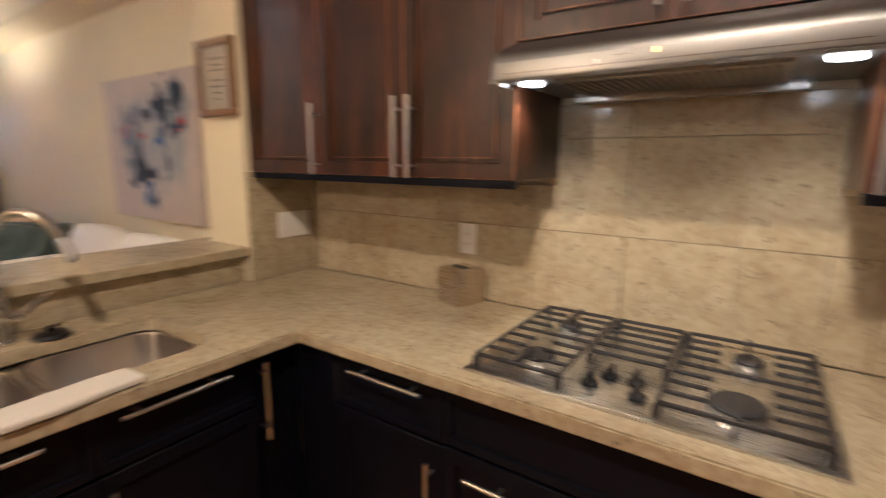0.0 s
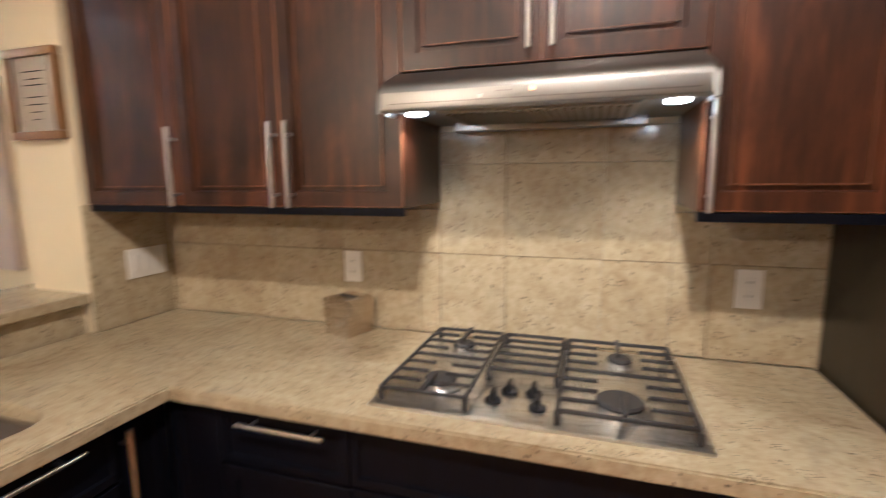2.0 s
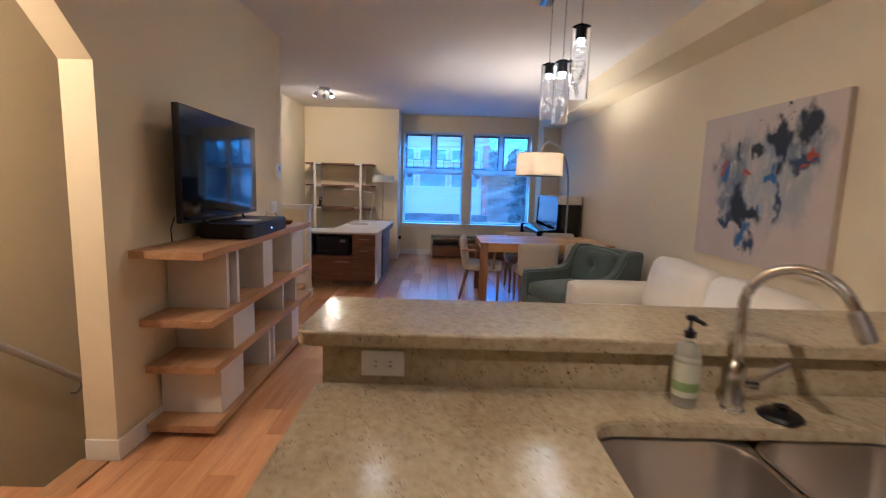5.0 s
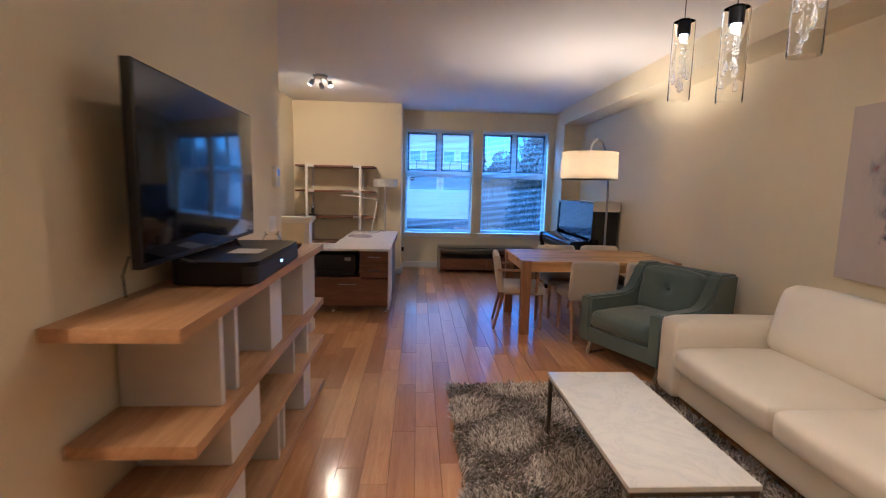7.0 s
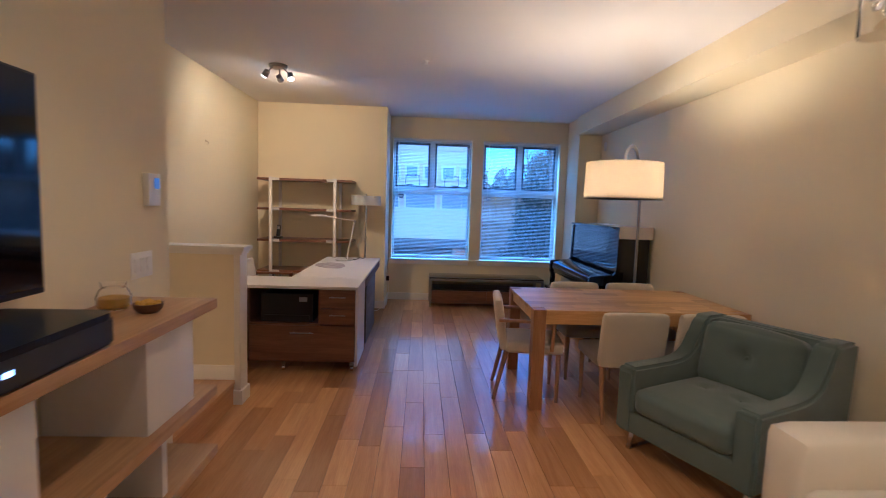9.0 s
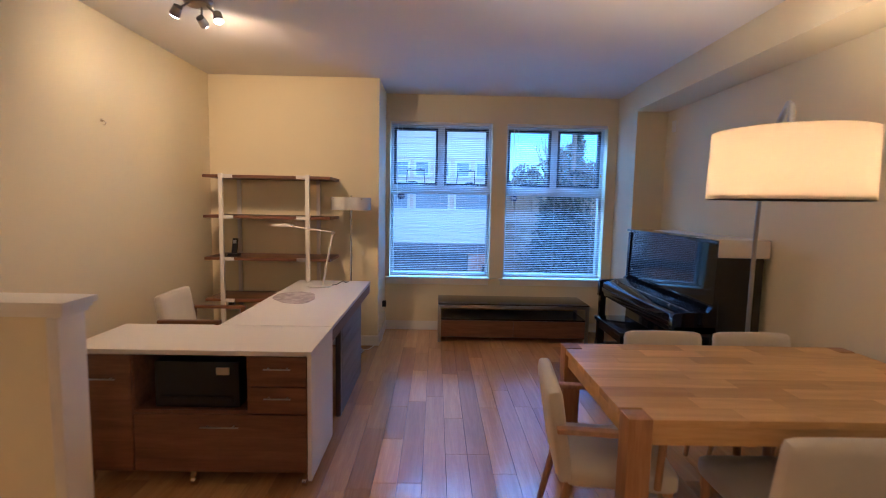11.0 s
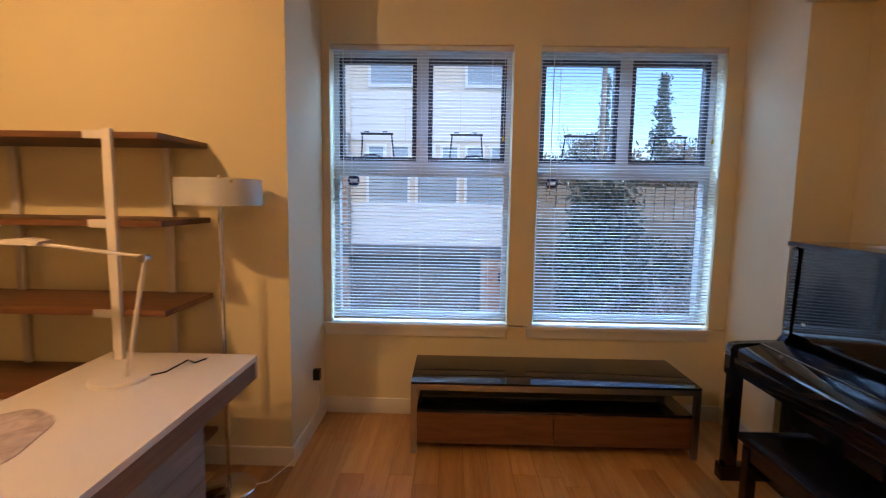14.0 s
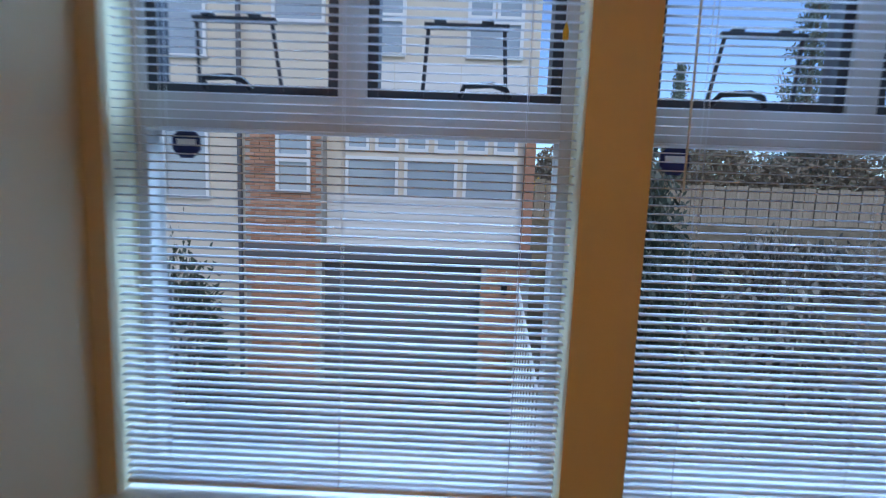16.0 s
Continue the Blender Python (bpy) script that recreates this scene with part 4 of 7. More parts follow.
for bx, by, br in ((-0.245, 0.145, 0.036), (-0.235, -0.125, 0.045), (0.215, 0.145, 0.036), (0.205, -0.13, 0.058)):
    br_ = part("burner", lathe(bmesh.new(), [(br * 1.25, 0.008), (br * 1.2, 0.014), (br, 0.018), (br, 0.026), (0, 0.026)], 26, (bx, by, 0)), M_COOKSTEEL, ck, "bright burner ring")
    part("burner_cap", lathe(bmesh.new(), [(br * 0.92, 0.026), (br * 0.95, 0.032), (br * 0.85, 0.037), (0, 0.038)], 26, (bx, by, 0)), M_IRON, br_, "black burner cap")
for x0, x1, y0, y1, fingers in ((-0.355, -0.14, -0.235, 0.245, 5), (-0.125, 0.055, -0.045, 0.245, 3), (0.07, 0.352, -0.235, 0.245, 5)):
    bm = bmesh.new()
    h0, h1, w = 0.036, 0.046, 0.0042
    for a, b, c, d in ((x0, x1, y0 - w, y0 + w), (x0, x1, y1 - w, y1 + w), (x0 - w, x0 + w, y0, y1), (x1 - w, x1 + w, y0, y1)):
        box(bm, a, b, c, d, h0, h1, 0.002, 1)
    for fx in (x0, x1):
        for fy in (y0, y1):
            box(bm, fx - 0.007, fx + 0.007, fy - 0.007, fy + 0.007, 0.008, h0, 0.001, 1)
    if fingers == 3:
        for k in range(1, 5):
            yy = y0 + (y1 - y0) * k / 5
            box(bm, x0, x1, yy - 0.0034, yy + 0.0034, h0 + 0.001, h1 + 0.001, 0.002, 1)
    else:
        xm = (x0 + x1) / 2
        for k in range(1, 8):
            yy = y0 + (y1 - y0) * k / 8
            ln = 0.085 if k != 4 else (x1 - x0)
            box(bm, x0, x0 + ln, yy - 0.0034, yy + 0.0034, h0 + 0.001, h1 + 0.001, 0.002, 1)
            if k != 4:
                box(bm, x1 - ln, x1, yy - 0.0034, yy + 0.0034, h0 + 0.001, h1 + 0.001, 0.002, 1)
        for a, b in ((y0, y0 + 0.10), (y1 - 0.11, y1 + 0.01)):
            box(bm, xm - 0.006, xm + 0.006, a, b, h0 + 0.002, h1 + 0.006, 0.002, 1)
    part("grate", bm, M_IRON, ck, "black cast iron grate")

# tissue box
tb = thing("tissue_box", "square brushed metal tissue box cover on the worktop", "tissue box", (-0.905, 1.525, 0.92), -20)
bm = cube(-0.062, 0.062, -0.060, 0.060, 0.0, 0.132, 0.004)
part("cover", bm, M_BRONZE, tb)
part("slot", prism(bmesh.new(), rounded(-0.04, 0.04, -0.016, 0.016, 0.015), "z", 0.1322, 0.1332), M_BLACK, tb, "dark oval opening")

# tall cabinet with frosted glass
tall = thing("tall_cabinet", "tall dark cabinet with frosted glass door panels", "cabinet")
part("body", cube(0.552, 1.30, 1.035, YK, 0.0, 2.42, 0.002), M_TALL, tall)
part("edge_strip", cube(0.552, 0.568, 1.012, 1.034, 0.0, 2.42, 0.002), M_CHERRY, tall, "reddish front edge")
for z0, z1 in ((0.0, 0.12), (0.63, 0.75), (1.06, 1.14), (1.60, 1.72), (1.735, 1.80), (2.33, 2.42)):
    part("rail", cube(0.5945, 1.2495, 1.014, 1.034, z0, z1, 0.002), M_ESPR, tall)
for x0, x1 in ((0.569, 0.594), (1.25, 1.298)):
    part("stile", cube(x0, x1, 1.014, 1.034, 0.0, 2.42, 0.002), M_ESPR, tall)
for z0, z1 in ((0.75, 1.06), (1.14, 1.60)):
    part("glass_panel", cube(0.595, 1.249, 1.020, 1.030, z0 + 0.002, z1 - 0.002, 0.002), M_FROST, tall, "pale frosted glass panel")
for z0, z1 in ((0.12, 0.63), (1.80, 2.33)):
    part("wood_panel", cube(0.595, 1.249, 1.022, 1.030, z0 + 0.002, z1 - 0.002, 0.001), M_CHERRY, tall)

# framed certificate on the pier
fr = thing("framed_certificate", "gilt wooden frame with a printed certificate under glass", "picture frame", (-1.925, 1.245, 1.765))
w, h = 0.128, 0.152
bm = bmesh.new()
for a, b, c, d in ((-w, w, h - 0.028, h), (-w, w, -h, -h + 0.028), (-w, -w + 0.028, -h + 0.028, h - 0.028), (w - 0.028, w, -h + 0.028, h - 0.028)):
    box(bm, a, b, -0.026, -0.002, c, d, 0.005)
part("frame", bm, M_GOLD, fr)
part("paper", cube(-w + 0.026, w - 0.026, -0.012, -0.004, -h + 0.026, h - 0.026), M_PAPER, fr, "white printed sheet")
bm = bmesh.new()
for c, ln in ((0.075, 0.11), (0.05, 0.07), (0.03, 0.10), (-0.01, 0.085), (-0.035, 0.09), (-0.06, 0.05), (-0.085, 0.03)):
    box(bm, -ln / 2, ln / 2, -0.0128, -0.0122, c, c + 0.004)
for a in (-0.082, 0.081):
    box(bm, a, a + 0.002, -0.0128, -0.0122, -0.11, 0.11)
part("print", bm, M_INK, fr, "grey bars of small print")
part("glazing", cube(-w + 0.027, w - 0.027, -0.0165, -0.0150, -h + 0.027, h - 0.027), M_PANE, fr)

# ---- living area ----
# canvas painting
M_CANVAS = material("painted_canvas", (0.6, 0.52, 0.45), 0.75)
_nt = M_CANVAS.node_tree
_v = coords(_nt)
_base = mix(_nt, noise_tex(_nt, _v, 3.0, 5), (0.52, 0.44, 0.385), (0.62, 0.54, 0.475))


def both(a, b, op="MULTIPLY"):
    m = _nt.nodes.new("ShaderNodeMath")
    m.operation = op
    m.use_clamp = op == "ADD"
    for q, i in ((a, 0), (b, 1)):
        if isinstance(q, float):
            m.inputs[i].default_value = q
        else:
            _nt.links.new(q, m.inputs[i])
    return m.outputs[0]


def strokes(scale, lo, hi, stretch=(1.0, 1.0, 0.55)):
    return ramp(_nt, noise_tex(_nt, coords(_nt, stretch), scale, 5, 0.62, 0.6), [(lo, (0, 0, 0)), (hi, (1, 1, 1))])


_warp = _nt.nodes.new("ShaderNodeTexNoise")
_warp.inputs["Scale"].default_value, _warp.inputs["Detail"].default_value = 10.0, 7
_nt.links.new(coords(_nt, (1.0, 1.0, 0.7)), _warp.inputs["Vector"])
_off = _nt.nodes.new("ShaderNodeVectorMath")
_off.operation = "MULTIPLY_ADD"
_off.inputs[1].default_value, _off.inputs[2].default_value = (0.30, 0.0, 0.36), (-0.15, 0.0, -0.18)
_nt.links.new(_warp.outputs["Color"], _off.inputs[0])
_bent = _nt.nodes.new("ShaderNodeVectorMath")
_nt.links.new(_v, _bent.inputs[0])
_nt.links.new(_off.outputs[0], _bent.inputs[1])


def dab(u, v, ru, rv, hard=0.25):
    """A brushed patch at u, v of the canvas (from its upper left), with a ragged rim."""
    sub = _nt.nodes.new("ShaderNodeVectorMath")
    sub.operation = "SUBTRACT"
    sub.inputs[1].default_value = (-0.71 + 1.42 * u, -0.02, 0.55 - 1.10 * v)
    _nt.links.new(_bent.outputs[0], sub.inputs[0])
    mul = _nt.nodes.new("ShaderNodeVectorMath")
    mul.operation = "MULTIPLY"
    mul.inputs[1].default_value = (1 / (1.55 * ru), 0.0, 1 / (1.20 * rv))
    _nt.links.new(sub.outputs[0], mul.inputs[0])
    ln = _nt.nodes.new("ShaderNodeVectorMath")
    ln.operation = "LENGTH"
    _nt.links.new(mul.outputs[0], ln.inputs[0])
    r = _nt.nodes.new("ShaderNodeMapRange")
    r.interpolation_type = "SMOOTHSTEP"
    r.inputs["From Min"].default_value, r.inputs["From Max"].default_value = 1 + hard, 1 - hard
    _nt.links.new(ln.outputs["Value"], r.inputs["Value"])
    return r.outputs[0]


NAVY, DEEP, BLUE, SLATE, PALE, RED = (0.018, 0.025, 0.045), (0.035, 0.06, 0.12), (0.045, 0.13, 0.34), (0.17, 0.20, 0.24), (0.36, 0.37, 0.38), (0.36, 0.06, 0.04)
DABS = [(PALE, 0.52, 0.45, 0.30, 0.26, 0.5), (PALE, 0.74, 0.50, 0.12, 0.16, 0.5), (SLATE, 0.24, 0.36, 0.07, 0.16, 0.5), (SLATE, 0.36, 0.42, 0.06, 0.20, 0.5),
        (SLATE, 0.74, 0.26, 0.16, 0.13, 0.5), (SLATE, 0.30, 0.62, 0.10, 0.08, 0.4), (NAVY, 0.64, 0.19, 0.075, 0.07, 0.3), (NAVY, 0.82, 0.15, 0.055, 0.09, 0.3),
        (NAVY, 0.66, 0.30, 0.03, 0.10, 0.4), (DEEP, 0.78, 0.36, 0.06, 0.05, 0.4), (NAVY, 0.50, 0.27, 0.035, 0.035, 0.3), (DEEP, 0.35, 0.25, 0.02, 0.05, 0.4),
        (BLUE, 0.62, 0.45, 0.035, 0.05, 0.3), (BLUE, 0.25, 0.40, 0.025, 0.05, 0.4), (NAVY, 0.38, 0.60, 0.06, 0.08, 0.4), (NAVY, 0.44, 0.69, 0.11, 0.06, 0.35),
        (DEEP, 0.28, 0.73, 0.07, 0.035, 0.35), (BLUE, 0.43, 0.80, 0.05, 0.045, 0.35), (DEEP, 0.50, 0.88, 0.035, 0.05, 0.45), (BLUE, 0.53, 0.62, 0.02, 0.03, 0.3),
        (DEEP, 0.66, 0.57, 0.012, 0.08, 0.5), (RED, 0.84, 0.325, 0.022, 0.018, 0.4), (RED, 0.79, 0.375, 0.025, 0.012, 0.4), (RED, 0.20, 0.37, 0.025, 0.04, 0.5),
        (RED, 0.42, 0.44, 0.018, 0.018, 0.5), (NAVY, 0.70, 0.055, 0.018, 0.007, 0.4), (NAVY, 0.50, 0.08, 0.010, 0.005, 0.4)]
_c = _base
for tone, u_, v_, ru_, rv_, h_ in DABS:
    k_ = both(dab(u_, v_, ru_, rv_, h_), strokes(14, 0.30, 0.52)) if tone in (PALE, SLATE) else dab(u_, v_, ru_, rv_, h_)
    _c = mix(_nt, k_, _c, tone)
paint(M_CANVAS, _c)
bump(M_CANVAS, noise_tex(_nt, _v, 30, 5), 0.3, 0.004)
art = thing("canvas_painting", "large abstract canvas in blush, grey and blue strokes", "painting", (-3.985, YR - 0.004, 1.503))
part("canvas", cube(-0.71, 0.71, -0.040, 0.0, -0.55, 0.55, 0.004), M_CANVAS, art)

# tv, cable and console shelf
tv = thing("television", "black flat television with a dark screen on the wall", "television", (-3.905, -1.845, 1.528), 183)
part("casing", cube(-0.628, 0.628, -0.034, 0.0, -0.334, 0.334, 0.006), M_BLACK, tv)
part("screen", cube(-0.618, 0.618, -0.0365, -0.0345, -0.314, 0.326, 0.001), M_SCREEN, tv, "dark glossy screen")
part("wall_mount", cube(-0.2, 0.2, 0.0, 0.082, -0.15, 0.15, 0.004), M_BLACK, tv)
for s in (-1, 1):
    part("foot", tube(bmesh.new(), [(s * 0.34, -0.02, -0.335), (s * 0.30, -0.05, -0.36), (s * 0.20, -0.10, -0.372)], 0.008, 8), M_BLACK, tv)
part("logo_bar", cube(-0.03, 0.03, -0.0366, -0.0346, -0.340, -0.334), M_STEELD, tv)
cable = thing("television_cable", "black cable hanging from the television", "cable")
part("cord", tube(bmesh.new(), [(-3.42, YL + 0.05, 1.22), (-3.41, YL + 0.03, 1.15), (-3.42, YL + 0.03, 1.07)], 0.004, 6), M_BLACK, cable)

sh = thing("console_shelf", "low open shelf with oak boards and white dividers", "shelf")
S0, S1, SF = -5.105, -3.05, -1.555
for z, x0, x1 in ((1.026, S0, S1), (0.640, S0 + 0.01, S1 - 0.06), (0.366, S0 + 0.01, S1 - 0.09), (0.035, S0 + 0.02, S1 - 0.06)):
    part("board", cube(x0, x1, YL + 0.006, SF, z, z + 0.042, 0.002), M_SHELF, sh, "oak board")


def divider(x0, x1, z0, z1):
    part("divider", cube(x0, x1, YL + 0.012, SF - 0.03, z0, z1, 0.001), M_WHITE, sh, "white lacquered block")


for x0, x1 in ((-3.415, -3.381), (-3.556, -3.522), (-4.151, -3.966), (-4.944, -4.613)):
    divider(x0, x1, 0.682, 1.026)
for x0, x1 in ((-3.785, -3.454), (-4.394, -4.360), (-4.730, -4.696)):
    divider(x0, x1, 0.408, 0.640)
for x0, x1 in ((-3.581, -3.269), (-4.073, -4.039), (-4.175, -4.141), (-4.784, -4.594)):
    divider(x0, x1, 0.077, 0.366)
for fx in (-3.328, -4.107, -4.886):
    part("foot", cube(fx - 0.03, fx + 0.03, YL + 0.05, SF - 0.05, 0.0, 0.035), M_SHELF, sh)

# sound base on the shelf
sb = thing("sound_base", "black television sound base lying on the oak shelf", "speaker", (-4.03, -1.735, 1.068), 182)
part("case", prism(bmesh.new(), rounded(-0.40, 0.40, -0.185, 0.155, 0.05), "z", 0.006, 0.098), M_BLACK, sb)
part("grille", prism(bmesh.new(), rounded(-0.402, 0.402, -0.187, -0.10, 0.04), "z", 0.012, 0.078), M_IRON, sb, "dark mesh grille")
part("light_bar", cube(-0.012, 0.012, -0.1895, -0.187, 0.04, 0.052), M_PIN, sb, "small white indicator")
part("foot", cube(-0.36, 0.36, -0.15, 0.12, 0.0, 0.006), M_BLACK, sb)
part("paper", cube(-0.14, 0.02, -0.12, 0.02, 0.0985, 0.0995), M_PAPER, sb, "printed sheet lying on top")
jar = thing("candle_jar", "ribbed glass jar with yellow sweets on the shelf", "jar", (-4.86, -1.84, 1.068))
part("jar", lathe(bmesh.new(), [(0.0, 0.0), (0.045, 0.001), (0.058, 0.02), (0.06, 0.05), (0.05, 0.075), (0.04, 0.085), (0.045, 0.105), (0.042, 0.105), (0.037, 0.087), (0.047, 0.072), (0.056, 0.05), (0.054, 0.02), (0.0, 0.006)], 24), M_GLASS, jar)
part("contents", lathe(bmesh.new(), [(0.0, 0.007), (0.050, 0.012), (0.053, 0.03), (0.052, 0.045), (0, 0.047)], 20), M_YELLOW, jar, "yellow sweets")
bowl = thing("sweet_bowl", "small dark wooden bowl of yellow sweets", "bowl", (-4.82, -1.69, 1.068))
part("bowl", lathe(bmesh.new(), [(0.0, 0.0), (0.03, 0.0), (0.048, 0.016), (0.052, 0.036), (0.047, 0.036), (0.04, 0.018), (0.0, 0.010)], 24), M_BOWL, bowl)
bm = bmesh.new()
for k in range(26):
    a, r = random.uniform(0, 6.28), 0.036 * math.sqrt(random.random())
    bmesh.ops.create_icosphere(bm, subdivisions=1, radius=0.010, matrix=Matrix.Translation((r * math.cos(a), r * math.sin(a), 0.028 + 0.012 * random.random())))
part("sweets", bm, M_YELLOW, bowl, "heap of yellow sweets")
th = thing("thermostat", "white wall thermostat with a small blue screen", "thermostat", (-5.31, YL, 1.535), 180)
part("case", cube(-0.05, 0.05, -0.03, 0.0, -0.075, 0.075, 0.006), M_PLATE, th)
part("screen", cube(-0.005, 0.036, -0.0315, -0.0302, 0.005, 0.055), M_LCD, th, "blue display")

# pendant lamps over the coffee table
cp = thing("pendant_canopy", "polished metal ceiling canopy of the pendant lamps", "ceiling light")
part("canopy", cube(-4.40, -3.10, 0.373, 0.463, CEIL - 0.028, CEIL - 0.002, 0.004), M_CHROME, cp)


def pendant(x, y, z):
    p = thing("pendant_lamp", "clear bubble glass cylinder pendant with black cap", "pendant lamp", (x, y, z), group="row of pendant lamps")
    part("cord", rod(bmesh.new(), (0, 0, 0.03), (0, 0, CEIL - 0.026 - z), 0.0022, n=6), M_BLACK, p)
    part("cap", rod(bmesh.new(), (0, 0, -0.045), (0, 0, 0.03), 0.030, n=20), M_BLACK, p, "black metal cap")
    part("cross_bar", rod(bmesh.new(), (-0.055, 0, 0.018), (0.055, 0, 0.018), 0.003, n=6), M_CHROME, p)
    part("bulb", lathe(bmesh.new(), [(0.016, -0.045), (0.018, -0.06), (0.012, -0.075), (0.0, -0.08)], 14), M_BULB, p, "lit bulb")
    bm = bmesh.new()
    lathe(bm, [(0.050, 0.02), (0.052, 0.015), (0.052, -0.355), (0.050, -0.36), (0.048, -0.355), (0.048, 0.015), (0.050, 0.02)], 24)
    part("glass_cylinder", bm, M_THIN, p, "clear glass cylinder").visible_shadow = False
    bm, wires = bmesh.new(), bmesh.new()
    for k in range(9):
        a, r, end = 6.28 * k / 9 + random.uniform(-0.2, 0.2), random.choice((0.018, 0.034, 0.036)), random.uniform(-0.33, -0.19)
        cx_, cy_ = r * math.cos(a), r * math.sin(a)
        rod(wires, (cx_, cy_, end), (cx_, cy_, -0.06), 0.0005, n=4)
        zz = -0.085
        while zz > end + 0.05:
            s_ = random.uniform(0.0045, 0.0075)
            bmesh.ops.create_icosphere(bm, subdivisions=2, radius=s_, matrix=Matrix.Translation((cx_, cy_, zz)) @ Matrix.Diagonal((1, 1, 0.6, 1)))
            zz -= random.uniform(0.018, 0.032)
        lathe(bm, [(0.0, 0.034), (0.004, 0.024), (0.009, 0.008), (0.0105, -0.004), (0.007, -0.013), (0.0, -0.016)], 12, (cx_, cy_, end))
    part("bead_wires", wires, M_CHROME, p, "fine wires of the bead strings")
    part("glass_drops", bm, M_BUBBLE, p, "glass beads and drops").visible_shadow = False
    return p


for x, y, z in PENDANTS:
    pendant(x, y, z)

# arc floor lamp
al = thing("arc_floor_lamp", "arched chrome floor lamp with a lit linen drum shade", "floor lamp")
part("base", lathe(bmesh.new(), [(0.17, 0.0), (0.17, 0.022), (0.16, 0.028), (0, 0.03)], 36, (-7.87, 1.60, 0)), M_CHROME, al)
arc = [(-7.87, 1.60, 0.03), (-7.87, 1.60, 1.0), (-7.86, 1.595, 1.40), (-7.80, 1.56, 1.66), (-7.65, 1.48, 1.86), (-7.42, 1.35, 1.98), (-7.15, 1.20, 2.045), (-6.92, 1.06, 2.05), (-6.78, 0.97, 2.01), (-6.70, 0.915, 1.94), (-6.68, 0.90, 1.88)]
part("arm", tube(bmesh.new(), arc, 0.014, 12), M_STEEL, al, "curved steel arm")
part("sleeve", rod(bmesh.new(), (-7.87, 1.60, 0.03), (-7.87, 1.60, 0.62), 0.02), M_BRONZE, al)
bm = bmesh.new()
lathe(bm, [(0.292, -0.14), (0.285, 0.14), (0.282, 0.14), (0.289, -0.14), (0.292, -0.14)], 48, (-6.68, 0.90, 1.74))
part("shade", bm, M_SHADE, al, "lit white linen drum shade")
part("diffuser", lathe(bmesh.new(), [(0.286, -0.128), (0.286, -0.125), (0.0, -0.125)], 40, (-6.68, 0.90, 1.74)), M_DIFFUSER, al, "pale diffuser disc")
part("bulb", lathe(bmesh.new(), [(0.0, -0.04), (0.03, -0.02), (0.032, 0.01), (0.014, 0.05), (0.012, 0.09)], 16, (-6.68, 0.90, 1.70)), M_BULB, al).visible_shadow = False

# ceiling track light and smoke detector
tl = thing("ceiling_spotlight", "steel ceiling spotlight fixture with three lit heads", "ceiling light")
part("plate", lathe(bmesh.new(), [(0.09, 0.0), (0.095, -0.012), (0.08, -0.03), (0, -0.032)], 30, (-7.95, -2.13, CEIL)), M_STEELD, tl)
for at_, aim_ in TRACK:
    a, d = Vector(at_), (Vector(aim_) - Vector(at_)).normalized()
    hd = part("spot_head", rod(bmesh.new(), a - d * 0.075, a - d * 0.015, 0.026, 0.032, 16), M_STEELD, tl, "swivel spot head")
    part("bulb", rod(bmesh.new(), a - d * 0.0148, a - d * 0.008, 0.028, 0.024, 16), M_BULB, hd, "lit halogen bulb")
    part("stem", tube(bmesh.new(), [(-7.95 + 0.4 * (a.x + 7.95), -2.13 + 0.4 * (a.y + 2.13), CEIL - 0.03), (a - d * 0.05)], 0.007, 8), M_STEELD, tl)
# the fixture at the last spot belongs to the added living area light
for dx, dy in DOWNLIGHTS:
    dl = thing("recessed_downlight", "lit recessed ceiling downlight with white trim ring", "ceiling light", (dx, dy, CEIL), group="recessed downlights")
    part("trim_ring", lathe(bmesh.new(), [(0.058, -0.002), (0.075, -0.002), (0.073, -0.008), (0.058, -0.010), (0.058, -0.002)], 30), M_TRIM, dl)
    part("lens", lathe(bmesh.new(), [(0.056, -0.003), (0.056, -0.005), (0.0, -0.005)], 24), M_LED, dl, "lit lens")
solo("sprinkler_head", lathe(bmesh.new(), [(0.035, 0.0), (0.035, -0.006), (0.012, -0.010), (0.010, -0.03), (0.018, -0.034), (0.0, -0.036)], 20), M_TRIM, "small white ceiling sprinkler head", "sprinkler", (-7.56, -0.66, CEIL))
solo("motion_sensor", cube(-0.035, 0.0, -0.045, 0.045, -0.06, 0.06, 0.012), M_PLATE, "white alarm sensor high in the wall corner", "alarm sensor", (-9.735, 1.925, 2.415), -70)

hook = thing("wall_hook", "small brass hook fixed high on the nook wall", "wall hook", (-8.165, YN, 2.095))
part("plate", lathe(bmesh.new(), [(0.012, 0.0), (0.012, 0.004), (0.0, 0.006)], 14), M_BRONZE, hook).matrix_basis = pose(0, 0, 0, -90, 0, 0)
part("arm", tube(bmesh.new(), [(0, 0.004, 0), (0, 0.022, -0.004), (0, 0.030, -0.016), (0, 0.026, -0.030), (0, 0.014, -0.032)], 0.0035, 8), M_BRONZE, hook)

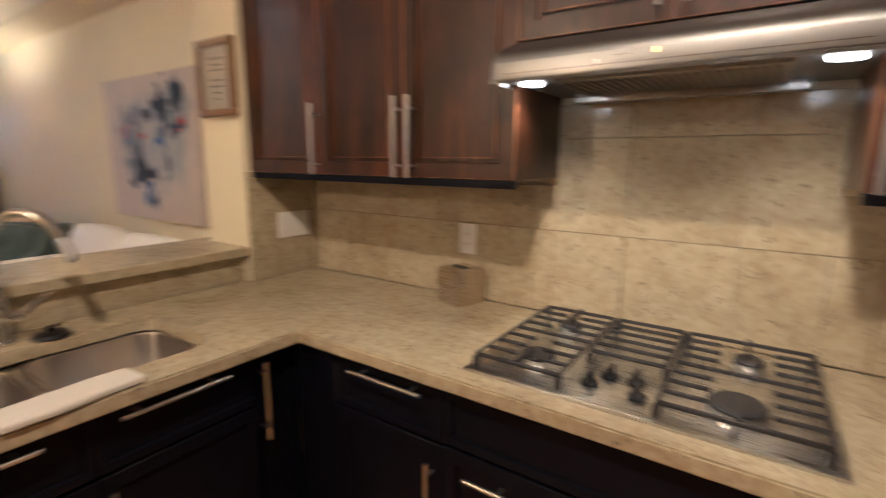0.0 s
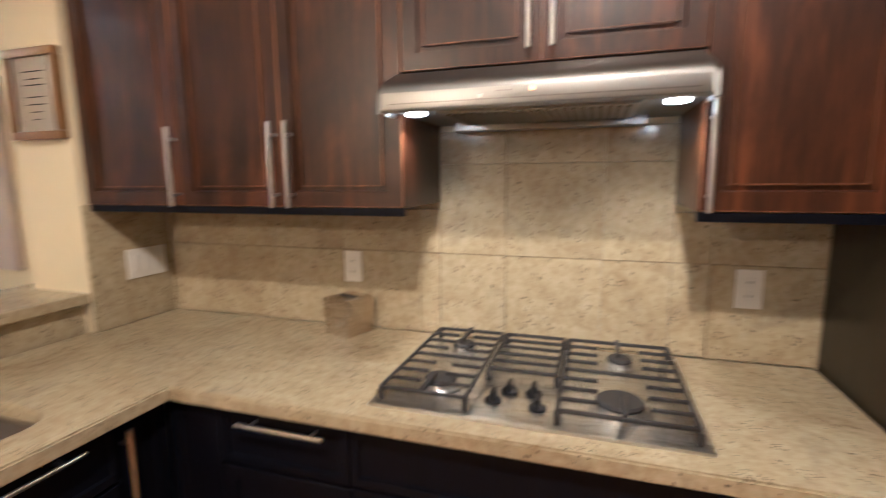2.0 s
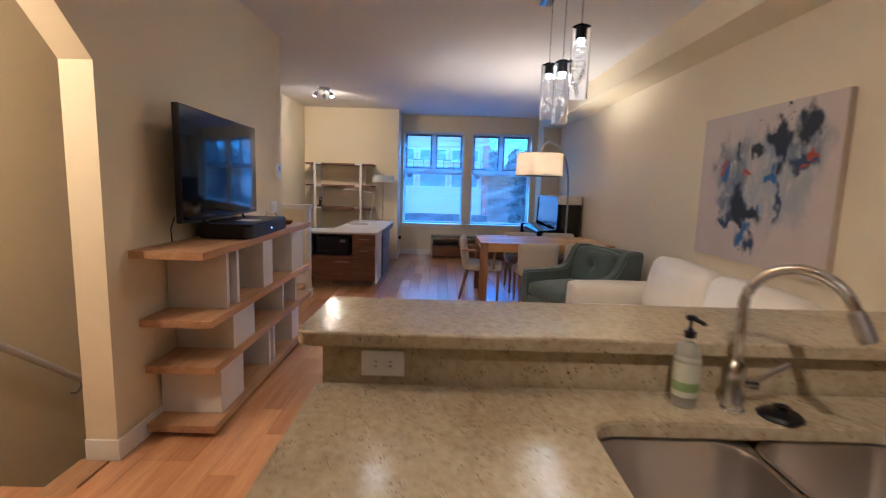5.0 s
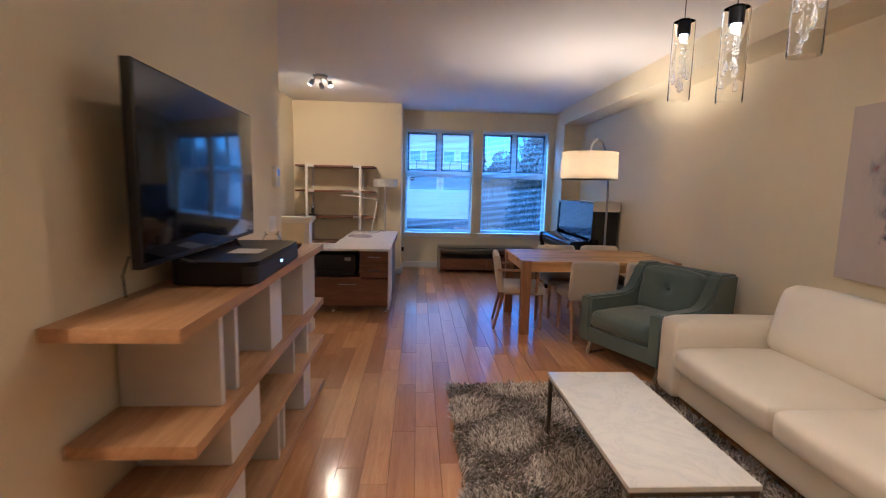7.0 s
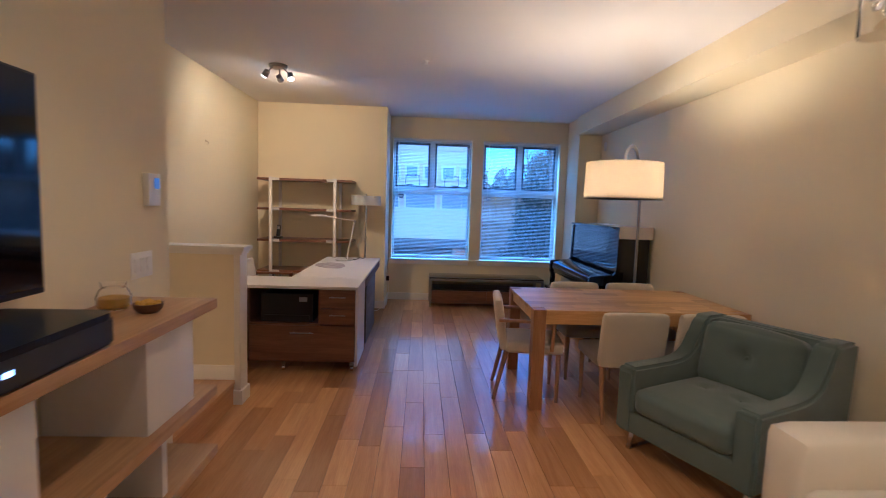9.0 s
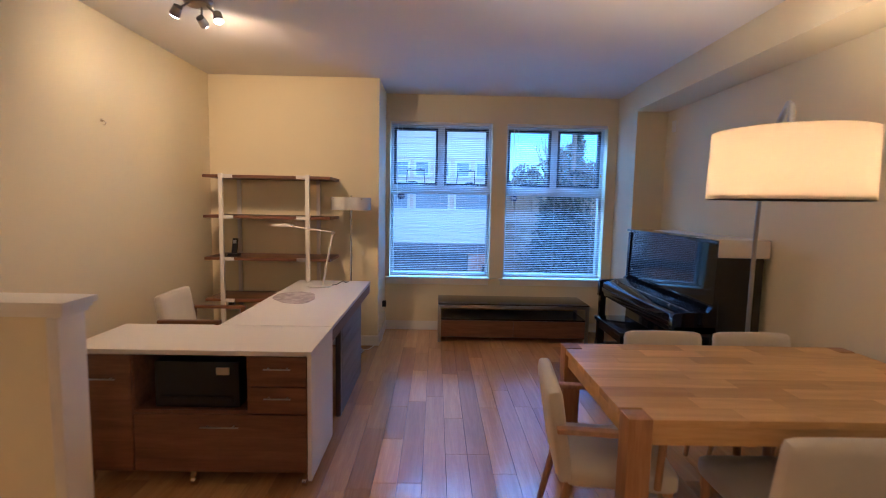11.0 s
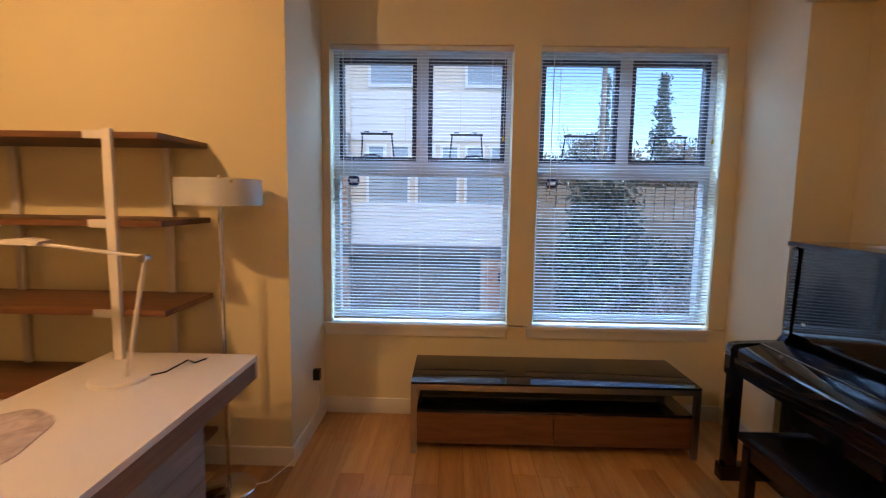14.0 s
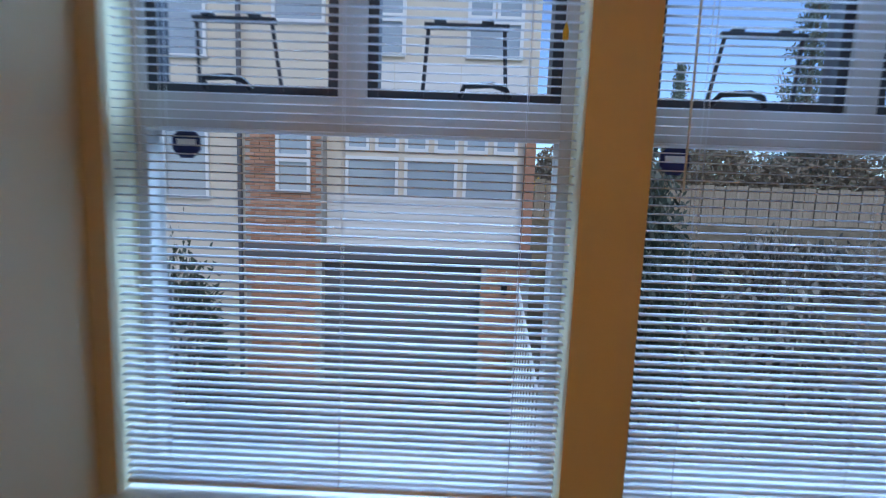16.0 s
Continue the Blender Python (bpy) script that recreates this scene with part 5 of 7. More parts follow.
# sofa
sofa = thing("sofa", "cream leather three-seat sofa with deep cushions", "sofa")
SX0, SX1, SY0, SY1 = -4.95, -2.70, 0.86, 1.86
part("base", cushion(bmesh.new(), SX0 + 0.02, SX1 - 0.02, SY0 + 0.05, SY1, 0.09, 0.30, 0.0, 0.03), M_LEATHER, sofa)
for x0, x1 in ((SX0, SX0 + 0.24), (SX1 - 0.24, SX1)):
    part("armrest", cushion(bmesh.new(), x0, x1, SY0, SY1 - 0.02, 0.08, 0.625, 0.012, 0.05), M_LEATHER, sofa)
part("back", cushion(bmesh.new(), SX0 + 0.05, SX1 - 0.05, SY1 - 0.20, SY1, 0.25, 0.76, 0.01, 0.06), M_LEATHER, sofa)
wd = (SX1 - SX0 - 0.48) / 2
for k in range(2):
    x0 = SX0 + 0.24 + k * wd
    part("seat_cushion", cushion(bmesh.new(), x0 + 0.004, x0 + wd - 0.004, SY0 - 0.03, SY1 - 0.28, 0.29, 0.47, 0.022, 0.06), M_LEATHER, sofa)
    bm = bmesh.new()
    cushion(bm, x0 + 0.006, x0 + wd - 0.006, -0.11, 0.11, 0.0, 0.46, 0.03, 0.08)
    bmesh.ops.rotate(bm, verts=bm.verts[:], cent=(0, 0, 0), matrix=Euler((radians(-13), 0, 0)).to_matrix())
    bmesh.ops.translate(bm, verts=bm.verts[:], vec=(0, SY1 - 0.33, 0.44))
    part("back_cushion", bm, M_LEATHER, sofa)
for fx in (SX0 + 0.08, SX1 - 0.08):
    for fy in (SY0 + 0.10, SY1 - 0.10):
        part("foot", rod(bmesh.new(), (fx, fy, 0.0), (fx, fy, 0.10), 0.02, 0.026), M_STEELD, sofa)

# marble coffee table
ct = thing("coffee_table", "white marble coffee table on a thin dark steel frame", "coffee table")
CX0, CX1, CY0, CY1 = -4.41, -3.30, -0.095, 0.42
part("tabletop", cube(CX0, CX1, CY0, CY1, 0.378, 0.40, 0.003), M_MARBLE, ct)
bm = bmesh.new()
for y in (CY0 + 0.006, CY1 - 0.026):
    box(bm, CX0 + 0.006, CX1 - 0.006, y, y + 0.02, 0.356, 0.377)
for x in (CX0 + 0.006, CX1 - 0.026):
    box(bm, x, x + 0.02, CY0 + 0.026, CY1 - 0.026, 0.356, 0.377)
part("frame", bm, M_PEWTER, ct)
for x in (CX0 + 0.006, CX1 - 0.026):
    for y in (CY0 + 0.006, CY1 - 0.026):
        part("leg", cube(x, x + 0.02, y, y + 0.02, 0.012, 0.356), M_PEWTER, ct)

# shag rug
rug = thing("shag_rug", "mottled grey-brown shag rug under the coffee table", "rug")
RX0, RX1, RY0, RY1 = -5.13, -2.75, -0.65, 0.98
part("backing", cube(RX0 + 0.02, RX1 - 0.02, RY0 + 0.02, RY1 - 0.02, 0.001, 0.012), M_RUGBASE, rug)
rng = np.random.default_rng(5)
NT = 26000
bx = rng.uniform(RX0, RX1, NT)
by = rng.uniform(RY0, RY1, NT)
ang = 2.2 * np.sin(bx * 9.0) + 2.0 * np.cos(by * 8.0 + bx * 3.0) + rng.normal(0, 0.7, NT)
lean = rng.uniform(0.012, 0.045, NT)
hgt = rng.uniform(0.016, 0.036, NT)
wdt = rng.uniform(0.006, 0.013, NT)
dxy = np.stack([np.cos(ang), np.sin(ang)], 1)
nxy = np.stack([-np.sin(ang), np.cos(ang)], 1)
p0 = np.stack([bx, by], 1)
verts = np.zeros((NT, 6, 3))
for i, (f, zz, ww) in enumerate(((0.0, 0.0, 1.0), (0.45, 0.75, 0.9), (1.0, 1.0, 0.35))):
    c = p0 + dxy * (lean * f)[:, None]
    verts[:, 2 * i, :2] = c - nxy * (wdt * ww * 0.5)[:, None]
    verts[:, 2 * i + 1, :2] = c + nxy * (wdt * ww * 0.5)[:, None]
    verts[:, 2 * i, 2] = verts[:, 2 * i + 1, 2] = 0.008 + hgt * zz
idx = np.arange(NT)[:, None] * 6
faces = np.concatenate([idx + np.array([0, 1, 3, 2]), idx + np.array([2, 3, 5, 4])]).tolist()
me = bpy.data.meshes.new("shag_surface")
me.from_pydata(verts.reshape(-1, 3).tolist(), [], faces)
me.materials.append(M_RUG)
pile = new("shag_surface", me)
pile.parent = rug
tagged(pile, kind="stuff")

# green armchair
ac = thing("armchair", "dark green wool armchair with tufted cushions and steel sled legs", "armchair", (-5.70, 1.215, 0), 25)
# local frame: front is -y, width along x
W, D, AW = 0.43, 0.47, 0.125
part("seat_base", cushion(bmesh.new(), -W + 0.02, W - 0.02, -D + 0.012, D - 0.06, 0.13, 0.275, 0.0, 0.02), M_TEAL, ac)


def tuft(bm, pts, axis, depth, radius):
    for v in bm.verts:
        for p in pts:
            q = Vector(p) - v.co
            q[axis] = 0
            k = math.exp(-(q.length / radius) ** 2)
            v.co[axis] -= depth * k * (1 if (v.co[axis] > p[axis]) else 0)


bm = cushion(bmesh.new(), -W + AW + 0.002, W - AW - 0.002, -D - 0.004, D - 0.25, 0.272, 0.43, 0.022, 0.05, 20)
tuft(bm, [(-0.11, -0.06, 0.38), (0.11, -0.06, 0.38)], 2, 0.020, 0.035)
part("seat_cushion", bm, M_TEAL, ac)
for sx in (-0.11, 0.11):
    part("button", lathe(bmesh.new(), [(0.0, 0.007), (0.010, 0.004), (0.010, -0.004)], 12, (sx, -0.06, 0.435)), M_TEAL, ac)
# each arm sweeps up into a wing that closes the back
ARM = [(-D, 0.13), (-D, 0.525), (-D + 0.02, 0.548), (-0.10, 0.545), (0.0, 0.552), (0.07, 0.575), (0.12, 0.615), (0.16, 0.675), (0.205, 0.765), (0.235, 0.805), (0.27, 0.818), (0.44, 0.818), (0.47, 0.80), (0.45, 0.45), (0.40, 0.13)]
for s in (-1, 1):
    bm = bmesh.new()
    prism(bm, ARM, "x", min(s * (W - AW), s * W), max(s * (W - AW), s * W))
    bmesh.ops.bevel(bm, geom=[e for e in bm.edges if e.calc_face_angle(0) > 0.5], offset=0.020, segments=3, affect="EDGES")
    part("armrest", bm, M_TEAL, ac)
bm = bmesh.new()
prism(bm, [(0.27, 0.28), (0.335, 0.79), (0.355, 0.812), (0.43, 0.812), (0.455, 0.79), (0.40, 0.14), (0.28, 0.14)], "x", -W + AW + 0.001, W - AW - 0.001)
bmesh.ops.bevel(bm, geom=[e for e in bm.edges if abs(e.verts[0].co.x - e.verts[1].co.x) > 0.1 and e.verts[0].co.z > 0.7], offset=0.014, segments=3, affect="EDGES")
part("backrest", bm, M_TEAL, ac)
bm = cushion(bmesh.new(), -W + AW + 0.012, W - AW - 0.012, -0.075, 0.075, 0.0, 0.395, 0.026, 0.05, 20)
for v in bm.verts:
    if v.co.y < 0.0:
        r_ = (Vector((v.co.x, 0, v.co.z)) - Vector((0.0, 0, 0.22))).length
        v.co.y += 0.045 * math.exp(-(r_ / 0.05) ** 2) + 0.006 * math.exp(-((v.co.x / 0.018) ** 2 + ((v.co.z - 0.14) / 0.09) ** 2))
bmesh.ops.rotate(bm, verts=bm.verts[:], cent=(0, 0, 0), matrix=Euler((radians(-12), 0, 0)).to_matrix())
bmesh.ops.translate(bm, verts=bm.verts[:], vec=(0, 0.165, 0.405))
part("back_cushion", bm, M_TEAL, ac)
part("button", lathe(bmesh.new(), [(0.0, -0.010), (0.013, -0.004), (0.013, 0.004), (0, 0.010)], 12), M_TEAL, ac).matrix_basis = pose(0.0, 0.155, 0.632, 80, 0, 0)
for s in (-1, 1):
    x = s * (W - 0.07)
    bm = bmesh.new()
    for p, q in (((-D + 0.10, 0.135), (-D + 0.06, 0.0)), ((D - 0.17, 0.135), (D - 0.13, 0.0))):
        prism(bm, [(p[0] - 0.004, p[1]), (p[0] + 0.004, p[1]), (q[0] + 0.004, q[1]), (q[0] - 0.004, q[1])], "x", x - 0.016, x + 0.016)
    box(bm, x - 0.016, x + 0.016, -D + 0.06, D - 0.13, 0.0, 0.008)
    part("sled_leg", bm, M_CHROME, ac, "flat bent steel sled leg")

# dining table
dt = thing("dining_table", "solid acacia block dining table with square legs", "dining table")
M_LEGBLOCK = wood("acacia_leg", (0.26, 0.12, 0.040), (0.40, 0.20, 0.075), (0.50, 0.28, 0.12), "z", 0.4)
TX0, TX1, TY0, TY1 = -7.38, -6.40, 0.18, 1.83
nst = 9
for i in range(nst):
    x0 = TX0 + (TX1 - TX0) * i / nst
    x1 = TX0 + (TX1 - TX0) * (i + 1) / nst
    ends = 0.094 if i in (0, nst - 1) else 0.0
    shift = random.uniform(-0.12, 0.12)
    cuts = [TY0 + ends] + [TY0 + 0.36 * (k + 1) + shift + random.uniform(-0.05, 0.05) for k in range(4)] + [TY1 - ends]
    for a, b in zip(cuts, cuts[1:]):
        part("board", cube(x0 + 0.0002, x1 - 0.0002, a + 0.0002, b - 0.0002, 0.735, 0.765, 0.0006, 1), M_TABLE, dt)
bm = bmesh.new()
for y in (TY0 + 0.02, TY1 - 0.045):
    box(bm, TX0 + 0.09, TX1 - 0.09, y, y + 0.025, 0.655, 0.734, 0.002)
for x in (TX0 + 0.02, TX1 - 0.045):
    box(bm, x, x + 0.025, TY0 + 0.09, TY1 - 0.09, 0.655, 0.734, 0.002)
part("apron", bm, M_TABLE, dt)
for x in (TX0, TX1 - 0.092):
    for y in (TY0, TY1 - 0.092):
        part("leg", cube(x, x + 0.092, y, y + 0.092, 0.0, 0.7652, 0.003), M_LEGBLOCK, dt, "square block leg")


def chair(name, label, arms, at, turn):
    """A dining chair facing local +y."""
    c = thing(name, label, "chair", at, turn, "chairs round the dining table")
    part("seat", cushion(bmesh.new(), -0.23, 0.23, -0.22, 0.24, 0.38, 0.475, 0.012, 0.035), M_GREYSEAT if not arms else M_CREAM, c)
    bm = cushion(bmesh.new(), -0.235, 0.235, -0.035, 0.035, 0.0, 0.405, 0.006, 0.03)
    bmesh.ops.rotate(bm, verts=bm.verts[:], cent=(0, 0, 0), matrix=Euler((radians(9), 0, 0)).to_matrix())
    bmesh.ops.translate(bm, verts=bm.verts[:], vec=(0, -0.22, 0.40))
    part("backrest", bm, M_CREAM, c, "cream upholstered back")
    for s in (-1, 1):
        part("leg", rod(bmesh.new(), (s * 0.195, 0.20, 0.0), (s * 0.195, 0.20, 0.39), 0.014, 0.021, 12), M_LEG, c, "tapered oak leg")
        part("leg", rod(bmesh.new(), (s * 0.20, -0.29, 0.0), (s * 0.195, -0.20, 0.40), 0.014, 0.021, 12), M_LEG, c, "splayed oak leg")
        if arms:
            bm = bmesh.new()
            box(bm, s * 0.25 - 0.022, s * 0.25 + 0.022, -0.27, 0.17, 0.635, 0.658, 0.008)
            rod(bm, (s * 0.245, 0.14, 0.42), (s * 0.25, 0.15, 0.64), 0.015, n=10)
            part("armrest", bm, M_LEG, c, "oak armrest")
    return c


first = chair("dining_chair", "cream upholstered dining chair with oak legs at the table", False, (-6.47, 0.85, 0), 90)
for at_, rz_ in (((-6.47, 1.40, 0), 90), ((-7.26, 0.85, 0), -90), ((-7.26, 1.40, 0), -90)):
    copy_thing(first, pose(*at_, 0, 0, rz_))
chair("armchair_dining", "cream dining armchair with oak arms at the table end", True, (-6.77, 0.25, 0), -7)

# ---- study nook ----
cab = thing("desk_cabinet", "white topped walnut drawer cabinet on casters holding a printer", "cabinet")
K0, K1, KY0, KY1 = -7.65, -7.135, -2.49, -1.20
part("top", cube(K0, K1, KY0, KY1 - 0.022, 0.742, 0.768, 0.002), M_WHITE, cab, "white lacquered top")
part("side_panel", cube(K0, K1, KY1 - 0.022, KY1, 0.055, 0.768, 0.002), M_WHITE, cab, "white lacquered end panel")
for nm, *dims in (("bottom_panel", K0, K1 - 0.02, KY0, KY1 - 0.024, 0.09, 0.11), ("back_panel", K0, K0 + 0.02, KY0, KY1 - 0.024, 0.11, 0.741),
                  ("side_board", K0 + 0.02, K1 - 0.02, KY0, KY0 + 0.02, 0.11, 0.741), ("partition", K0 + 0.02, K1 - 0.02, -1.545, -1.527, 0.11, 0.741),
                  ("shelf", K0 + 0.02, K1 - 0.022, KY0 + 0.02, -1.545, 0.415, 0.435), ("partition", K0 + 0.02, K1 - 0.022, -2.16, -2.14, 0.435, 0.741)):
    part(nm, cube(*dims), M_WALNUT, cab)


def front(y0, y1, z0, z1, h=0.14):
    f = part("drawer_front", cube(K1 - 0.02, K1 - 0.002, y0 + 0.002, y1 - 0.002, z0 + 0.002, z1 - 0.002, 0.002), M_WALNUT, cab)
    ym, zz = (y0 + y1) / 2, z0 + (z1 - z0) * (0.62 if z1 - z0 < 0.2 else 0.80)
    part("handle", pull(bmesh.new(), (K1 - 0.002, ym - h / 2, zz), (K1 - 0.002, ym + h / 2, zz), (0.02, 0, 0), 0.004), M_STEEL, f, "thin steel pull")


front(-1.526, KY1 - 0.026, 0.575, 0.738)
front(-1.526, KY1 - 0.026, 0.425, 0.572)
front(-2.14, KY1 - 0.026, 0.10, 0.42, 0.2)
front(KY0 + 0.002, -2.145, 0.10, 0.738, 0.20)
bm = bmesh.new()
box(bm, K0 + 0.06, K1 - 0.05, -2.05, -1.60, 0.436, 0.69, 0.012)
box(bm, K0 + 0.08, K1 - 0.04, -2.02, -1.63, 0.46, 0.50, 0.004)
pr = thing("printer", "black desktop printer inside the cabinet", "printer")
part("body", bm, M_BLACK, pr)
part("panel", cube(K1 - 0.05, K1 - 0.046, -1.72, -1.65, 0.62, 0.66), M_STEELD, pr, "grey control panel")
for y in (KY1 - 0.05, -1.85, KY0 + 0.08):
    c = part("caster", rod(bmesh.new(), (K1 - 0.05, y - 0.012, 0.026), (K1 - 0.05, y + 0.012, 0.026), 0.026, n=18), M_CHROME, cab, "chrome caster")
    part("fork", cube(K1 - 0.065, K1 - 0.035, y - 0.016, y + 0.016, 0.03, 0.09, 0.004), M_CHROME, c)

dk = thing("desk", "white topped desk with walnut edge and grey panel leg", "desk")
part("desktop", cube(-9.42, -7.655, -1.91, -1.205, 0.742, 0.768, 0.002), M_WHITE, dk, "white lacquered desktop")
bm = bmesh.new()
box(bm, -9.40, -7.66, -1.245, -1.21, 0.655, 0.741, 0.002)
box(bm, -9.40, -7.66, -1.905, -1.87, 0.655, 0.741, 0.002)
part("edge_rail", bm, M_WALNUTX, dk, "walnut rail under the top")
part("end_cap", cube(-9.42, -9.402, -1.91, -1.205, 0.655, 0.741, 0.002), M_WHITE, dk)
pl = part("panel_leg", cube(-8.948, -8.102, -1.258, -1.232, 0.0, 0.655), M_PEWTER, dk, "grey wood modesty panel")
for k in range(6):
    part("panel_board", cube(-8.95, -8.10, -1.231, -1.223, 0.002 + 0.109 * k, 0.108 + 0.109 * k, 0.0015), M_GREYPANEL, pl)
part("leg", cube(-8.10, -8.03, -1.262, -1.225, 0.0, 0.655, 0.002), M_PEWTER, dk)
for x in (-8.06, -8.93):
    part("leg", cube(x - 0.03, x + 0.03, -1.88, -1.82, 0.0, 0.655, 0.003), M_PEWTER, dk)
pts = []
for k in range(40):
    a = 2 * math.pi * k / 40
    r = 1 + 0.05 * math.sin(3 * a + 1) + 0.03 * math.sin(7 * a)
    pts.append((0.25 * r * math.cos(a), 0.165 * r * math.sin(a)))
solo("desk_mat", prism(bmesh.new(), pts, "z", 0.0, 0.003), M_LILAC, "mottled lilac stone-pattern mat lying on the desk", "desk mat", (-8.55, -1.70, 0.768), 20)
ld = thing("desk_lamp", "slim white LED desk lamp with a jointed arm", "desk lamp", (-9.08, -1.63, 0.768))
part("base", lathe(bmesh.new(), [(0.11, 0.0), (0.11, 0.010), (0.105, 0.014), (0, 0.014)], 32), M_WHITE, ld)
part("lower_arm", tube(bmesh.new(), [(0.0, 0.03, 0.014), (-0.01, 0.12, 0.50)], 0.009, 8), M_WHITE, ld)
part("joint", rod(bmesh.new(), (-0.025, 0.12, 0.50), (0.01, 0.12, 0.50), 0.016, n=14), M_STEELD, ld)
part("upper_arm", tube(bmesh.new(), [(-0.01, 0.12, 0.505), (0.05, -0.24, 0.555)], 0.008, 8), M_WHITE, ld)
part("head", prism(bmesh.new(), [(-0.42, 0.555), (-0.40, 0.570), (-0.30, 0.580), (-0.22, 0.570), (-0.24, 0.552)], "x", 0.02, 0.08), M_WHITE, ld)
part("cord", tube(bmesh.new(), [(-0.02, 0.09, 0.008), (-0.08, 0.14, 0.005), (-0.16, 0.19, 0.03), (-0.20, 0.20, 0.005), (-0.26, 0.22, 0.004)], 0.0035, 6), M_BLACK, ld, "black cord")

bs = thing("bookshelf", "walnut and white open bookshelf against the nook wall", "bookshelf")
BX0, BX1, BY0, BY1 = -9.763, -9.33, -2.81, -1.585
for z in (1.765, 1.375, 0.965, 0.555, 0.20):
    part("board", cube(BX0, BX1, BY0, BY1, z, z + 0.028, 0.002), M_WALNUT, bs, "walnut shelf board")
for y in (-2.63, -1.80):
    part("upright", cube(BX1 - 0.002, BX1 + 0.022, y - 0.02, y + 0.02, 0.0, 1.805, 0.002), M_WHITE, bs, "white front upright")
    part("upright", cube(BX0 + 0.002, BX0 + 0.024, y - 0.02, y + 0.02, 0.0, 1.764, 0.002), M_WHITE, bs, "white rear upright")
    for z in (1.765, 1.375, 0.965, 0.555, 0.20):
        sgn = 1 if y < -2 else -1
        a, b = sorted((y + sgn * 0.02, y + sgn * 0.11))
        part("bracket", cube(BX1 + 0.001, BX1 + 0.014, a, b, z - 0.004, z + 0.032, 0.002), M_WHITE, bs, "white bracket")
ph = thing("cordless_phone", "black cordless phone standing in its charging cradle", "phone", (-9.45, -2.57, 0.993))
part("cradle", cube(-0.045, 0.045, -0.05, 0.05, 0.0, 0.03, 0.008), M_BLACK, ph)
bm = cube(-0.014, 0.014, -0.025, 0.025, 0.02, 0.18, 0.008)
bmesh.ops.rotate(bm, verts=bm.verts[:], cent=(0, 0, 0), matrix=Euler((0, radians(-14), 0)).to_matrix())
handset = part("handset", bm, M_BLACK, ph)
part("display", cube(0.012, 0.0145, -0.016, 0.016, 0.125, 0.16), M_STEELD, handset, "grey display").matrix_basis = pose(0, 0, 0, 0, -14, 0)

oc = thing("office_armchair", "cream armchair with oak arms standing at the desk", "chair", (-8.52, -2.38, 0), 2)
part("seat", cushion(bmesh.new(), -0.24, 0.24, -0.24, 0.24, 0.38, 0.47, 0.012, 0.035), M_CREAM, oc)
bm = cushion(bmesh.new(), -0.24, 0.24, -0.035, 0.035, 0.0, 0.42, 0.006, 0.03)
bmesh.ops.rotate(bm, verts=bm.verts[:], cent=(0, 0, 0), matrix=Euler((radians(10), 0, 0)).to_matrix())
bmesh.ops.translate(bm, verts=bm.verts[:], vec=(0, -0.22, 0.40))
part("backrest", bm, M_CREAM, oc)
for s in (-1, 1):
    bm = bmesh.new()
    box(bm, s * 0.265 - 0.024, s * 0.265 + 0.024, -0.27, 0.19, 0.615, 0.64, 0.006)
    box(bm, s * 0.265 - 0.018, s * 0.265 + 0.018, 0.15, 0.186, 0.0, 0.615, 0.004)
    box(bm, s * 0.265 - 0.018, s * 0.265 + 0.018, -0.27, -0.234, 0.0, 0.615, 0.004)
    part("arm_frame", bm, M_WALNUT, oc, "walnut arm and legs")

fl = thing("standing_lamp", "chrome floor lamp with a white glass band shade", "floor lamp", (-9.535, -1.42, 0))
part("base", lathe(bmesh.new(), [(0.135, 0), (0.135, 0.012), (0.125, 0.020), (0.02, 0.026), (0.012, 0.05)], 36), M_CHROME, fl)
part("pole", rod(bmesh.new(), (0, 0, 0.03), (0, 0, 1.62), 0.010, n=14), M_CHROME, fl)
band_ = part("shade", lathe(bmesh.new(), [(0.198, 1.475), (0.198, 1.60), (0.193, 1.60), (0.193, 1.475), (0.198, 1.475)], 44), M_OPAL, fl, "white glass band shade")
for k in range(4):
    a_ = radians(40 + 90 * k)
    part("clip", rod(bmesh.new(), (0.19 * math.cos(a_), 0.19 * math.sin(a_), 1.585), (0.206 * math.cos(a_), 0.206 * math.sin(a_), 1.585), 0.007, n=8), M_CHROME, band_, "chrome clip")
part("inner_shade", lathe(bmesh.new(), [(0.10, 1.49), (0.10, 1.585), (0.096, 1.585), (0.096, 1.49), (0.10, 1.49)], 32), M_OPAL, fl)
part("spider", rod(rod(bmesh.new(), (-0.193, 0, 1.59), (0.193, 0, 1.59), 0.003, n=6), (0, -0.193, 1.59), (0, 0.193, 1.59), 0.003, n=6), M_CHROME, fl)
wp = thing("power_adapter", "black plug adapter with a white cord by the baseboard", "power adapter")
part("plug", cube(-10.22, -10.18, -1.17, -1.125, 0.34, 0.41, 0.006), M_BLACK, wp)
part("cord", tube(bmesh.new(), [(-10.20, -1.145, 0.34), (-10.18, -1.13, 0.22), (-10.05, -1.13, 0.13), (-9.80, -1.13, 0.05), (-9.60, -1.24, 0.012), (-9.535, -1.36, 0.012)], 0.004, 6), M_PLATE, wp, "thin white cord")
np_ = thing("wall_outlet_plug", "white outlet plate with a black plug", "wall outlet", (-9.778, -2.74, 0.46), 90)
part("cover", cube(-0.035, 0.035, -0.006, 0.0, -0.058, 0.058, 0.002), M_PLATE, np_)
part("plug", cube(-0.022, 0.022, -0.05, -0.006, -0.04, 0.02, 0.006), M_BLACK, np_)

